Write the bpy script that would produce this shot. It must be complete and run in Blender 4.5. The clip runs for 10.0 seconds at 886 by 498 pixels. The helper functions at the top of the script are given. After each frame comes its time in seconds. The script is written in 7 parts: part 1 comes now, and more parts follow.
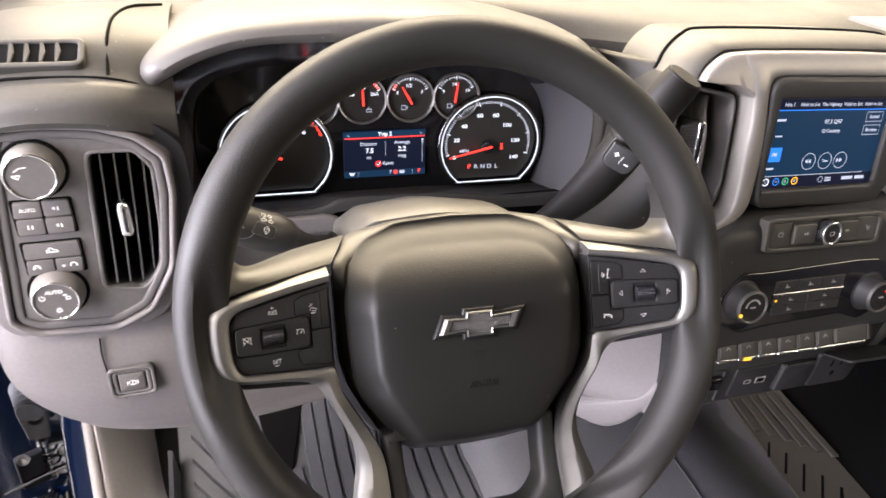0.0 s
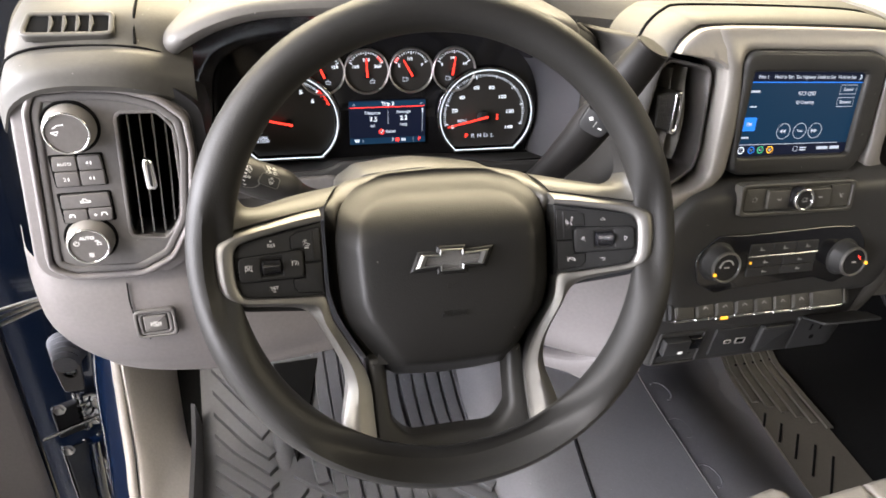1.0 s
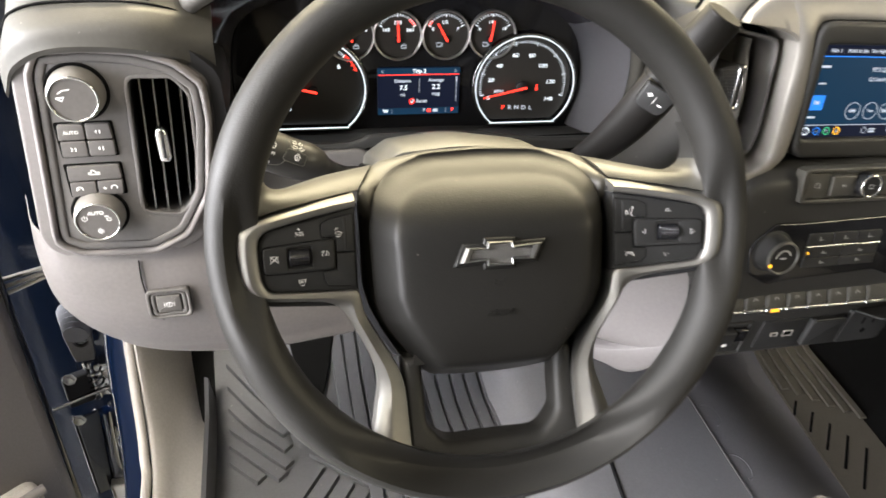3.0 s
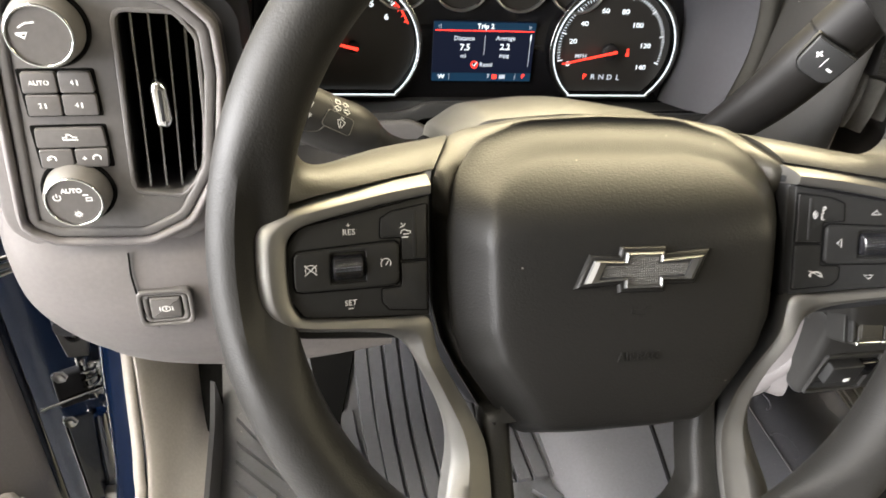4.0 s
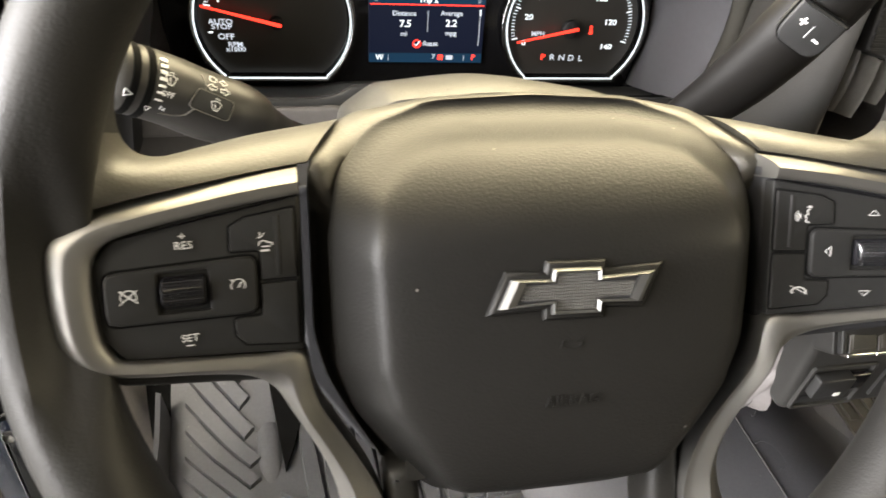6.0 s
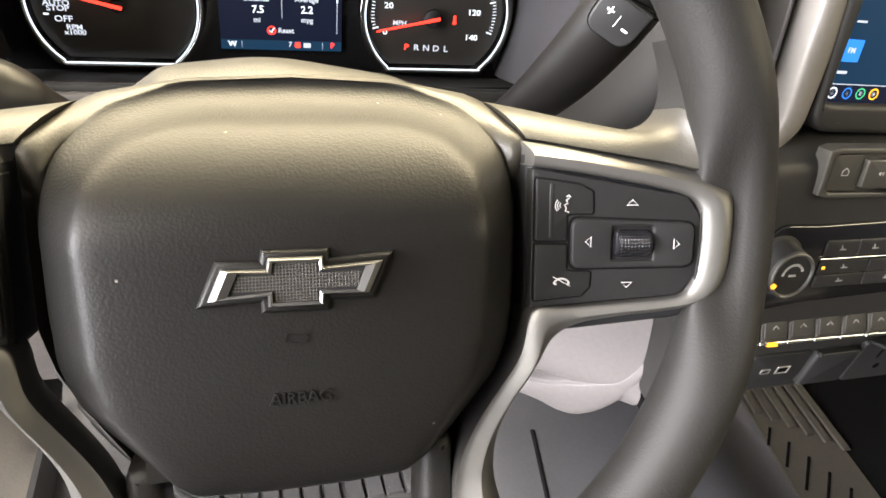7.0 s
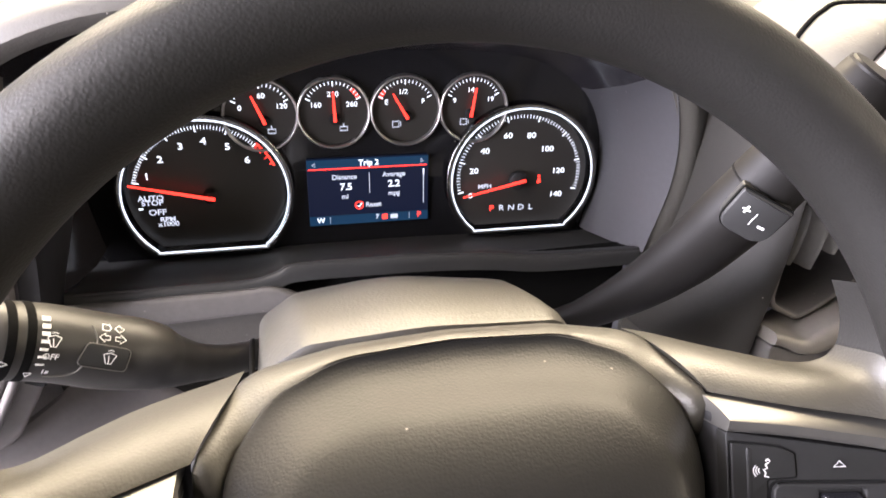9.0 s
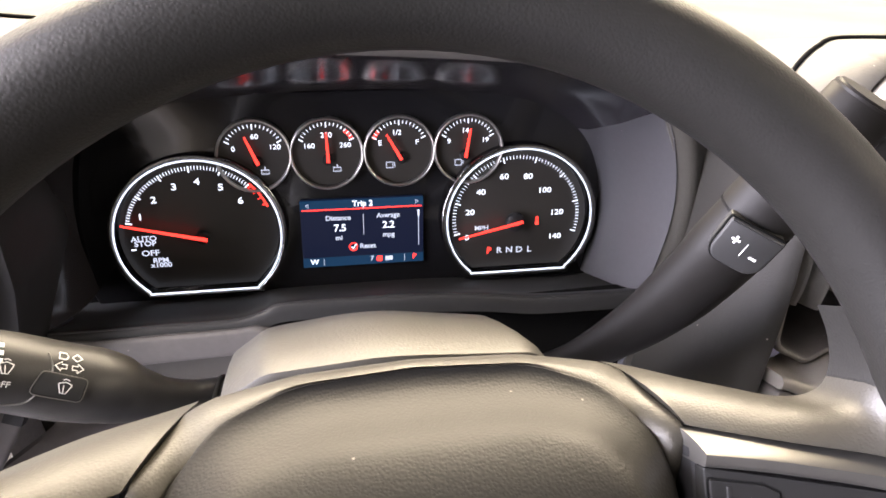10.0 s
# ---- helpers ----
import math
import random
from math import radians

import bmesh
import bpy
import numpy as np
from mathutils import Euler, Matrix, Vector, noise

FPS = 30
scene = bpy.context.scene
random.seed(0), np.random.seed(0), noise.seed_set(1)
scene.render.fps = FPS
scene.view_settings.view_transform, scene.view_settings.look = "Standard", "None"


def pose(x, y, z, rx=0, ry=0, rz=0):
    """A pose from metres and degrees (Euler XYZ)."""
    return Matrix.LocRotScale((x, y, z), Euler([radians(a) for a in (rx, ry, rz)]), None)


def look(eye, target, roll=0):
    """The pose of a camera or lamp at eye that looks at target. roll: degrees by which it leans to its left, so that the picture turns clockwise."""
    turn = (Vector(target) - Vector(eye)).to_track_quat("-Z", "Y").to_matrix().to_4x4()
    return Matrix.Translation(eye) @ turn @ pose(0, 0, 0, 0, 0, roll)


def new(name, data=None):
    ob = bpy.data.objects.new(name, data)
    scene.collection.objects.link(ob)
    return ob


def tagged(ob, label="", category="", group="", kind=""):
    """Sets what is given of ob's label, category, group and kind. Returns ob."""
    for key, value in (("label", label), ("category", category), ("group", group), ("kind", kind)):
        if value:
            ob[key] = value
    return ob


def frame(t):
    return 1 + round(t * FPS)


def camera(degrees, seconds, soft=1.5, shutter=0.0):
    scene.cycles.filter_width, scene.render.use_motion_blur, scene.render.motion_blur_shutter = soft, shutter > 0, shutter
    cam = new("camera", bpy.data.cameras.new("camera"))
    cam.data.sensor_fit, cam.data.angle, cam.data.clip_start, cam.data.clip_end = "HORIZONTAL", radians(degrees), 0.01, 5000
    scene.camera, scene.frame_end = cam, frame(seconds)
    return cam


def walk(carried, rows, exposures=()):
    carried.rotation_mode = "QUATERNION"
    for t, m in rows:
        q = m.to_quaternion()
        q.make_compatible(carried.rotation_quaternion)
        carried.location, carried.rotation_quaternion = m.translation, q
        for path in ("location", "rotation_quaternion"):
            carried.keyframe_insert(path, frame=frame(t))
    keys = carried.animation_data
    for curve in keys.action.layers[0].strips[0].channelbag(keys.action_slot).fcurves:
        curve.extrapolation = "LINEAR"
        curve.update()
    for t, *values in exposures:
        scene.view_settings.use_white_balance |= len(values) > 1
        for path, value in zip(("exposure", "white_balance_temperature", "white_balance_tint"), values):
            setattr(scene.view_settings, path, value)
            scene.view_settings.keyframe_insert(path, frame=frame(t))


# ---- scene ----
cam = camera(64.9, 10.0, soft=1.6, shutter=0.3)
PATH = [
    (0, (-0.1377, -0.3387, 0.9475), (0.4263, 1.3140, -0.0267), 2.75),
    (0.5, (-0.1307, -0.3739, 0.9612), (0.3405, 1.3010, -0.0248), 2.01),
    (1, (-0.1240, -0.4126, 0.9512), (0.3604, 1.2475, -0.0535), 2.27),
    (1.5, (-0.1132, -0.4352, 0.9716), (0.4014, 1.1942, -0.0682), 1.73),
    (2, (-0.1114, -0.4384, 0.9709), (0.4053, 1.1754, -0.0914), 1.17),
    (2.5, (-0.1138, -0.4269, 0.9647), (0.3748, 1.1838, -0.1153), 1.48),
    (3, (-0.1327, -0.3549, 0.9391), (0.3150, 1.2586, -0.1549), 3.22),
    (3.2, (-0.1408, -0.3218, 0.9247), (0.3071, 1.2954, -0.1638), 4.32),
    (4.3, (-0.1430, -0.2020, 0.8470), (0.2630, 1.3930, -0.2900), 4.50),
    (4.5, (-0.1380, -0.1890, 0.8370), (0.2680, 1.4030, -0.3040), 4.50),
    (5, (-0.1270, -0.1750, 0.8320), (0.2920, 1.4140, -0.3070), 4.50),
    (5.2, (-0.1270, -0.1730, 0.8320), (0.2950, 1.4170, -0.3050), 4.40),
    (6.3, (-0.0605, -0.1804, 0.8379), (0.3935, 1.4045, -0.2944), 5.10),
    (6.5, (-0.0377, -0.1849, 0.8363), (0.4439, 1.3925, -0.2954), 5.71),
    (7, (-0.0148, -0.1864, 0.8343), (0.5298, 1.3702, -0.2976), 6.98),
    (7.5, (-0.0167, -0.1854, 0.8332), (0.5453, 1.3617, -0.3029), 7.16),
    (8, (-0.0327, -0.1678, 0.8485), (0.5171, 1.3945, -0.2740), 6.09),
    (8.5, (-0.0575, -0.1294, 0.8748), (0.4720, 1.4796, -0.1891), 4.22),
    (9, (-0.0553, -0.1249, 0.8804), (0.4406, 1.5609, -0.0748), 2.07),
    (9.5, (-0.0344, -0.1273, 0.8684), (0.4328, 1.6162, 0.0059), 1.19),
    (10, (-0.0324, -0.1278, 0.8654), (0.4057, 1.6507, 0.0608), 0.95),
]
EXPOSURES = [(0.0, 0.15, 6350, 15), (1.0, 0.15, 6450, 8), (2.5, 0.2, 6550, 4), (4.5, 0.2, 6900, 3), (5.2, 0.2, 7050, 3), (7.0, 0.47, 6700, 6), (8.0, 0.66, 6850, 11), (9.0, 0.43, 6300, 15), (10.0, 0.40, 6250, 16)]
walk(cam, [(t, look(eye, target, roll)) for t, eye, target, roll in PATH], EXPOSURES)

# ---- world and lamps: a showroom with strip lights, the truck's driver door open ----
world = bpy.data.worlds.new("showroom_air")
scene.world = world
world.use_nodes = True
bg = world.node_tree.nodes["Background"]
bg.inputs[0].default_value = (0.86, 0.89, 1.0, 1)
bg.inputs[1].default_value = 0.11


def area_lamp(name, eye, target, sx, sy, watts, colour):
    data = bpy.data.lights.new(name, "AREA")
    data.shape, data.size, data.size_y, data.energy, data.color = "RECTANGLE", sx, sy, watts, colour
    ob = new(name, data)
    ob.matrix_world = look(eye, target)
    return ob


WARM, COOL = (1.0, 0.86, 0.62), (0.90, 0.88, 1.0)
area_lamp("ceiling_strip_front", (0.5, 2.2, 3.3), (0.2, 0.2, 0.8), 5.5, 2.2, 1450, (1.0, 0.84, 0.57))
area_lamp("ceiling_strip_door_side", (-1.6, -0.7, 3.3), (-0.4, 0.1, 0.3), 0.7, 3.0, 350, (1.0, 0.90, 0.80))
area_lamp("ceiling_strip_far_side", (3.4, -1.5, 2.2), (0.6, 0.2, 0.7), 2.0, 0.8, 80, WARM)
area_lamp("shop_window", (-4.6, -1.6, 1.0), (-0.3, 0.3, 0.5), 4.0, 2.4, 880, (0.95, 0.92, 1.0))
area_lamp("shop_window_front", (-4.4, 0.3, 2.0), (0.0, 0.0, 0.6), 2.6, 1.6, 1600, (0.95, 0.92, 1.0))


# ---- building helpers ----
def thing(name, label, category, m=None, group="", kind=""):
    ob = new(name)
    ob.empty_display_size = 0.02
    if m is not None:
        ob.matrix_basis = m
    return tagged(ob, label, category, group, kind)


def part(name, data, material, parent=None, label="", sharp=38):
    """Links a bmesh or mesh as one object under a thing or part."""
    me = data
    if isinstance(data, bmesh.types.BMesh):
        me = bpy.data.meshes.new(name)
        bmesh.ops.recalc_face_normals(data, faces=data.faces)
        data.to_mesh(me)
        data.free()
    me.shade_smooth()
    me.set_sharp_from_angle(angle=radians(sharp))
    if not me.materials:
        me.materials.append(material)
    ob = new(name, me)
    ob.parent = parent
    if label:
        ob["label"] = label
    return ob


def structure(name, data, material, label, category, sharp=38):
    return tagged(part(name, data, material, None, "", sharp), label, category, "", "structure")


def mapped(bm, m):
    for v in bm.verts:
        v.co = m @ v.co
    return bm


def warped(bm, f):
    for v in bm.verts:
        v.co = Vector(f(*v.co))
    return bm


def joined(*bms):
    """Joins several bmeshes into the first."""
    first = bms[0]
    for other in bms[1:]:
        vs = [first.verts.new(v.co) for v in other.verts]
        other.verts.index_update()
        for f in other.faces:
            try:
                first.faces.new([vs[v.index] for v in f.verts])
            except ValueError:
                pass
        other.free()
    return first


def round_poly(pts, r, seg=5):
    """Polygon with filleted corners; r is one radius or one for each corner."""
    out, n = [], len(pts)
    for i in range(n):
        p, a, b = Vector(pts[i]), Vector(pts[i - 1]), Vector(pts[(i + 1) % n])
        rad = r[i] if isinstance(r, (list, tuple)) else r
        u, w = (a - p), (b - p)
        lu, lw = u.length, w.length
        u, w = u / lu, w / lw
        ang = math.acos(max(-1, min(1, u.dot(w))))
        if rad <= 0 or ang > 3.05:
            out.append(p)
            continue
        d = min(rad / math.tan(ang / 2), lu * 0.48, lw * 0.48)
        p0, p1 = p + u * d, p + w * d
        for k in range(seg + 1):
            s = k / seg
            out.append(p0 * (1 - s) ** 2 + p * 2 * s * (1 - s) + p1 * s * s)
    return out


def rect(x0, y0, x1, y1, r=0.0, seg=4):
    pts = [(x0, y0), (x1, y0), (x1, y1), (x0, y1)]
    return round_poly(pts, r, seg) if r > 0 else [Vector(p) for p in pts]


def oval(cx, cy, rx, ry=None, n=40):
    ry = ry or rx
    return [Vector((cx + rx * math.cos(2 * math.pi * k / n), cy + ry * math.sin(2 * math.pi * k / n))) for k in range(n)]


def inset(pts, d):
    """Offsets a counter-clockwise polygon inwards."""
    n, out = len(pts), []
    area = sum(pts[i - 1].x * pts[i].y - pts[i].x * pts[i - 1].y for i in range(n))
    s = 1 if area > 0 else -1
    for i in range(n):
        a, p, b = pts[i - 1], pts[i], pts[(i + 1) % n]
        e0, e1 = (p - a), (b - p)
        e0 = e0.normalized() if e0.length > 1e-9 else e1.normalized()
        e1 = e1.normalized() if e1.length > 1e-9 else e0
        n0, n1 = Vector((-e0.y, e0.x)) * s, Vector((-e1.y, e1.x)) * s
        m = n0 + n1
        if m.length < 1e-6:
            m = n0
        m.normalize()
        out.append(p + m * (d / max(0.5, m.dot(n0))))
    return out


def rings_mesh(rings, closed=True, cap0=True, cap1=True, loop=False):
    """Skins a list of rings of 3D points."""
    bm = bmesh.new()
    vs = [[bm.verts.new(Vector(p)) for p in ring] for ring in rings]
    n = len(vs[0])
    pairs = list(zip(vs, vs[1:])) + ([(vs[-1], vs[0])] if loop else [])
    for a, b in pairs:
        for i in range(n if closed else n - 1):
            j = (i + 1) % n
            bm.faces.new((a[i], a[j], b[j], b[i]))
    if closed and not loop:
        if cap0:
            bm.faces.new(vs[0][::-1])
        if cap1:
            bm.faces.new(vs[-1])
    return bm


def slab(outline, z0, z1, bevel=0.001, seg=3, back=True):
    """Plate with a rounded front edge, from z0 (back) to z1 (front)."""
    rings = [[(p.x, p.y, z0) for p in outline]]
    for k in range(seg + 1):
        a = math.pi / 2 * k / seg
        rings.append([(p.x, p.y, z1 - bevel + bevel * math.sin(a)) for p in inset(outline, bevel * (1 - math.cos(a)))])
    return rings_mesh(rings, cap0=back)


def dome(outline, z0, steps):
    """Skin of insets (d, z) over an outline, closed on top."""
    rings = [[(p.x, p.y, z0) for p in outline]]
    for d, z in steps:
        rings.append([(p.x, p.y, z) for p in inset(outline, d)])
    return rings_mesh(rings)


def around(outline, n=96, c=None):
    """Resamples a star-shaped outline at n even angles about c."""
    c = Vector(c) if c else sum(outline, Vector((0, 0))) / len(outline)
    out = []
    for k in range(n):
        a = 2 * math.pi * k / n
        d = Vector((math.cos(a), math.sin(a)))
        best = 0
        for i in range(len(outline)):
            p, q = outline[i - 1] - c, outline[i] - c
            e = q - p
            den = d.x * e.y - d.y * e.x
            if abs(den) < 1e-12:
                continue
            t = (p.x * e.y - p.y * e.x) / den
            s = (p.x * d.y - p.y * d.x) / den
            if -1e-6 <= s <= 1 + 1e-6 and t > best:
                best = t
        out.append(c + d * best)
    return out


def frame_slab(outer, inner, z0, z1, bevel=0.001, n=96, seg=3, c=None, zi=None):
    """Plate with a hole: rounded outer and inner front edges. zi: depth of the inner wall."""
    c = c or sum(inner, Vector((0, 0))) / len(inner)
    o, i = around(outer, n, c), around(inner, n, c)
    zi = z0 if zi is None else zi
    rings = [[(p.x, p.y, z0) for p in o]]
    for k in range(seg + 1):
        a = math.pi / 2 * k / seg
        rings.append([(p.x, p.y, z1 - bevel + bevel * math.sin(a)) for p in inset(o, bevel * (1 - math.cos(a)))])
    for k in range(seg, -1, -1):
        a = math.pi / 2 * k / seg
        rings.append([(p.x, p.y, z1 - bevel + bevel * math.sin(a)) for p in inset(i, -bevel * (1 - math.cos(a)))])
    rings.append([(p.x, p.y, zi) for p in i])
    return rings_mesh(rings, cap0=False, cap1=False, loop=(zi == z0))


def spline(pts, n):
    """Catmull-Rom curve through points of any dimension, n points in all."""
    P = [np.array(p, float) for p in pts]
    P = [2 * P[0] - P[1]] + P + [2 * P[-1] - P[-2]]
    out, m = [], len(pts) - 1
    for k in range(n):
        s = k / (n - 1) * m
        i = min(int(s), m - 1)
        t = s - i
        a, b, c, d = P[i:i + 4]
        out.append(0.5 * (2 * b + (c - a) * t + (2 * a - 5 * b + 4 * c - d) * t * t + (3 * b - a - 3 * c + d) * t ** 3))
    return out


def tube(path, radii, n=20, flat=1.0, up=(0, 0, 1), caps=True):
    """Tube along 3D points; radii: one for each point; flat: height over width."""
    rings = []
    P = [Vector(p) for p in path]
    for i, p in enumerate(P):
        d = (P[min(i + 1, len(P) - 1)] - P[max(i - 1, 0)]).normalized()
        s = d.cross(Vector(up)).normalized()
        u = s.cross(d)
        rings.append([p + s * radii[i] * math.cos(2 * math.pi * k / n) + u * radii[i] * flat * math.sin(2 * math.pi * k / n) for k in range(n)])
    return rings_mesh(rings, cap0=caps, cap1=caps)


def lathe(profile, n=40):
    """Turns (radius, z) pairs about z."""
    return rings_mesh([[(r * math.cos(2 * math.pi * k / n), r * math.sin(2 * math.pi * k / n), z) for k in range(n)] for r, z in profile])


def sheet(grid, thick=0.004, axis=(0, 0, -1)):
    """Skin over a grid of points, with thickness along axis."""
    a = Vector(axis) * thick
    rows = [[Vector(p) for p in r] for r in grid]
    bm = bmesh.new()
    top = [[bm.verts.new(p) for p in r] for r in rows]
    low = [[bm.verts.new(p + a) for p in r] for r in rows]
    h, w = len(rows), len(rows[0])
    for i in range(h - 1):
        for j in range(w - 1):
            bm.faces.new((top[i][j], top[i][j + 1], top[i + 1][j + 1], top[i + 1][j]))
            bm.faces.new((low[i][j], low[i + 1][j], low[i + 1][j + 1], low[i][j + 1]))
    edge = [(0, j) for j in range(w)] + [(i, w - 1) for i in range(1, h)] + [(h - 1, j) for j in range(w - 2, -1, -1)] + [(i, 0) for i in range(h - 2, 0, -1)]
    for (i, j), (k, l) in zip(edge, edge[1:] + edge[:1]):
        bm.faces.new((top[i][j], low[i][j], low[k][l], top[k][l]))
    return bm


def skin(controls, nu, nv, thick=0.004, axis=(0, 0, -1)):
    """Smooth sheet through a small grid of control points."""
    rows = [spline(r, nv) for r in controls]
    cols = [spline([r[j] for r in rows], nu) for j in range(nv)]
    return sheet([[cols[j][i] for j in range(nv)] for i in range(nu)], thick, axis)


def box(x0, y0, z0, x1, y1, z1, bevel=0.004):
    bm = slab(rect(x0, y0, x1, y1, bevel * 1.5), z0, z1, bevel)
    return bm


def lettering(text, size, depth=0.0002, align="CENTER", thick=0.0, stretch=1.0):
    """Mesh of a text in the built-in font, centred, in the xy plane."""
    cu = bpy.data.curves.new("lettering", "FONT")
    cu.body, cu.size, cu.extrude, cu.align_x, cu.align_y, cu.offset = text, size, depth, align, "CENTER", thick
    cu.resolution_u = 3
    ob = bpy.data.objects.new("lettering", cu)
    scene.collection.objects.link(ob)
    bpy.context.view_layer.update()
    me = bpy.data.meshes.new_from_object(ob.evaluated_get(bpy.context.evaluated_depsgraph_get()))
    bpy.data.objects.remove(ob)
    bpy.data.curves.remove(cu)
    if stretch != 1.0:
        for v in me.vertices:
            v.co.x *= stretch
    return me


def letters(text, x, y, z, size, material, parent, name="lettering", thick=0.0, stretch=1.0, turn=0.0, align="CENTER", depth=0.0001):
    me = lettering(text, size, depth, align, thick, stretch)
    me.transform(pose(x, y, z, 0, 0, turn))
    return part(name, me, material, parent)


def bars(list_of_rects, z, material, parent, name="mark", h=0.0002):
    """Small flat marks, one part each: (x0, y0, x1, y1)."""
    for r in list_of_rects:
        part(name, slab(rect(*r), z, z + h, h * 0.3, 1), material, parent)


def stroke(pts, width, z, h=0.0002, closed=False):
    """Flat line of some width through 2D points."""
    P = [Vector(p) for p in pts]
    n = len(P)
    lo, hi = [], []
    for i, p in enumerate(P):
        a = P[i - 1] if (i > 0 or closed) else p
        b = P[(i + 1) % n] if (i < n - 1 or closed) else p
        d = (b - a).normalized()
        m = Vector((-d.y, d.x)) * width / 2
        lo.append(p - m)
        hi.append(p + m)
    rings = [[(a.x, a.y, z), (b.x, b.y, z), (b.x, b.y, z + h), (a.x, a.y, z + h)] for a, b in zip(lo, hi)]
    return rings_mesh(rings, loop=closed)

# ---- materials ----
def material(name, colour, rough=0.5, metal=0.0, grain=0.0, grain_size=900.0, vary=0.12, coat=0.0, kind="leather", rough_vary=0.08, dust=0.0, spec=0.4):
    """Procedural surface: base colour with blotches at two scales, fine relief and uneven gloss."""
    m = bpy.data.materials.new(name)
    m.use_nodes = True
    nt = m.node_tree
    N, L = nt.nodes, nt.links
    b = N["Principled BSDF"]
    tc = N.new("ShaderNodeTexCoord")
    big = N.new("ShaderNodeTexNoise")
    big.inputs["Scale"].default_value, big.inputs["Detail"].default_value = 9.0, 5.0
    fine = N.new("ShaderNodeTexNoise")
    fine.inputs["Scale"].default_value, fine.inputs["Detail"].default_value = 260.0, 3.0
    L.new(tc.outputs["Object"], big.inputs["Vector"])
    L.new(tc.outputs["Object"], fine.inputs["Vector"])
    add = N.new("ShaderNodeMath")
    add.operation = "ADD"
    L.new(big.outputs["Fac"], add.inputs[0])
    L.new(fine.outputs["Fac"], add.inputs[1])
    ramp = N.new("ShaderNodeMapRange")
    ramp.inputs["From Min"].default_value, ramp.inputs["From Max"].default_value = 0.6, 1.4
    ramp.inputs["To Min"].default_value, ramp.inputs["To Max"].default_value = 1 - vary, 1 + vary
    L.new(add.outputs[0], ramp.inputs["Value"])
    mul = N.new("ShaderNodeVectorMath")
    mul.operation = "SCALE"
    mul.inputs[0].default_value = colour
    L.new(ramp.outputs[0], mul.inputs["Scale"])
    last = mul.outputs[0]
    if dust > 0:
        specks = N.new("ShaderNodeTexVoronoi")
        specks.inputs["Scale"].default_value = 75.0
        L.new(tc.outputs["Object"], specks.inputs["Vector"])
        cut = N.new("ShaderNodeMapRange")
        cut.inputs["From Min"].default_value, cut.inputs["From Max"].default_value = 0.045, 0.02
        cut.inputs["To Min"].default_value, cut.inputs["To Max"].default_value = 0.0, dust
        L.new(specks.outputs["Distance"], cut.inputs["Value"])
        mix = N.new("ShaderNodeMix")
        mix.data_type = "RGBA"
        mix.inputs["B"].default_value = (0.55, 0.52, 0.48, 1)
        L.new(cut.outputs[0], mix.inputs["Factor"])
        L.new(last, mix.inputs["A"])
        last = mix.outputs["Result"]
    L.new(last, b.inputs["Base Color"])
    rr = N.new("ShaderNodeMapRange")
    rr.inputs["From Min"].default_value, rr.inputs["From Max"].default_value = 0.3, 0.7
    rr.inputs["To Min"].default_value, rr.inputs["To Max"].default_value = max(0.02, rough - rough_vary), min(1, rough + rough_vary)
    L.new(big.outputs["Fac"], rr.inputs["Value"])
    L.new(rr.outputs[0], b.inputs["Roughness"])
    b.inputs["Metallic"].default_value = metal
    b.inputs["Specular IOR Level"].default_value = spec
    b.inputs["Coat Weight"].default_value = coat
    b.inputs["Coat Roughness"].default_value = 0.05
    if grain > 0:
        if kind == "leather":
            tex = N.new("ShaderNodeTexVoronoi")
            tex.feature = "SMOOTH_F1"
            tex.inputs["Scale"].default_value = grain_size
            warp = N.new("ShaderNodeTexNoise")
            warp.inputs["Scale"].default_value = grain_size * 0.4
            mixv = N.new("ShaderNodeVectorMath")
            mixv.operation = "MULTIPLY_ADD"
            mixv.inputs[1].default_value = (0.0005, 0.0005, 0.0005)
            L.new(tc.outputs["Object"], warp.inputs["Vector"])
            L.new(warp.outputs["Color"], mixv.inputs[0])
            L.new(tc.outputs["Object"], mixv.inputs[2])
            L.new(mixv.outputs[0], tex.inputs["Vector"])
            height = tex.outputs["Distance"]
        else:
            tex = N.new("ShaderNodeTexNoise")
            tex.inputs["Scale"].default_value, tex.inputs["Detail"].default_value = grain_size, 4.0
            L.new(tc.outputs["Object"], tex.inputs["Vector"])
            height = tex.outputs["Fac"]
        bump = N.new("ShaderNodeBump")
        bump.inputs["Strength"].default_value = grain
        bump.inputs["Distance"].default_value = 0.00025
        L.new(height, bump.inputs["Height"])
        L.new(bump.outputs[0], b.inputs["Normal"])
    return m


def glowing(name, colour, strength, base=(0.006, 0.006, 0.007)):
    m = bpy.data.materials.new(name)
    m.use_nodes = True
    b = m.node_tree.nodes["Principled BSDF"]
    b.inputs["Base Color"].default_value = (*base, 1)
    b.inputs["Roughness"].default_value = 0.4
    b.inputs["Specular IOR Level"].default_value = 0.12
    b.inputs["Emission Color"].default_value = (*colour, 1)
    b.inputs["Emission Strength"].default_value = strength
    return m


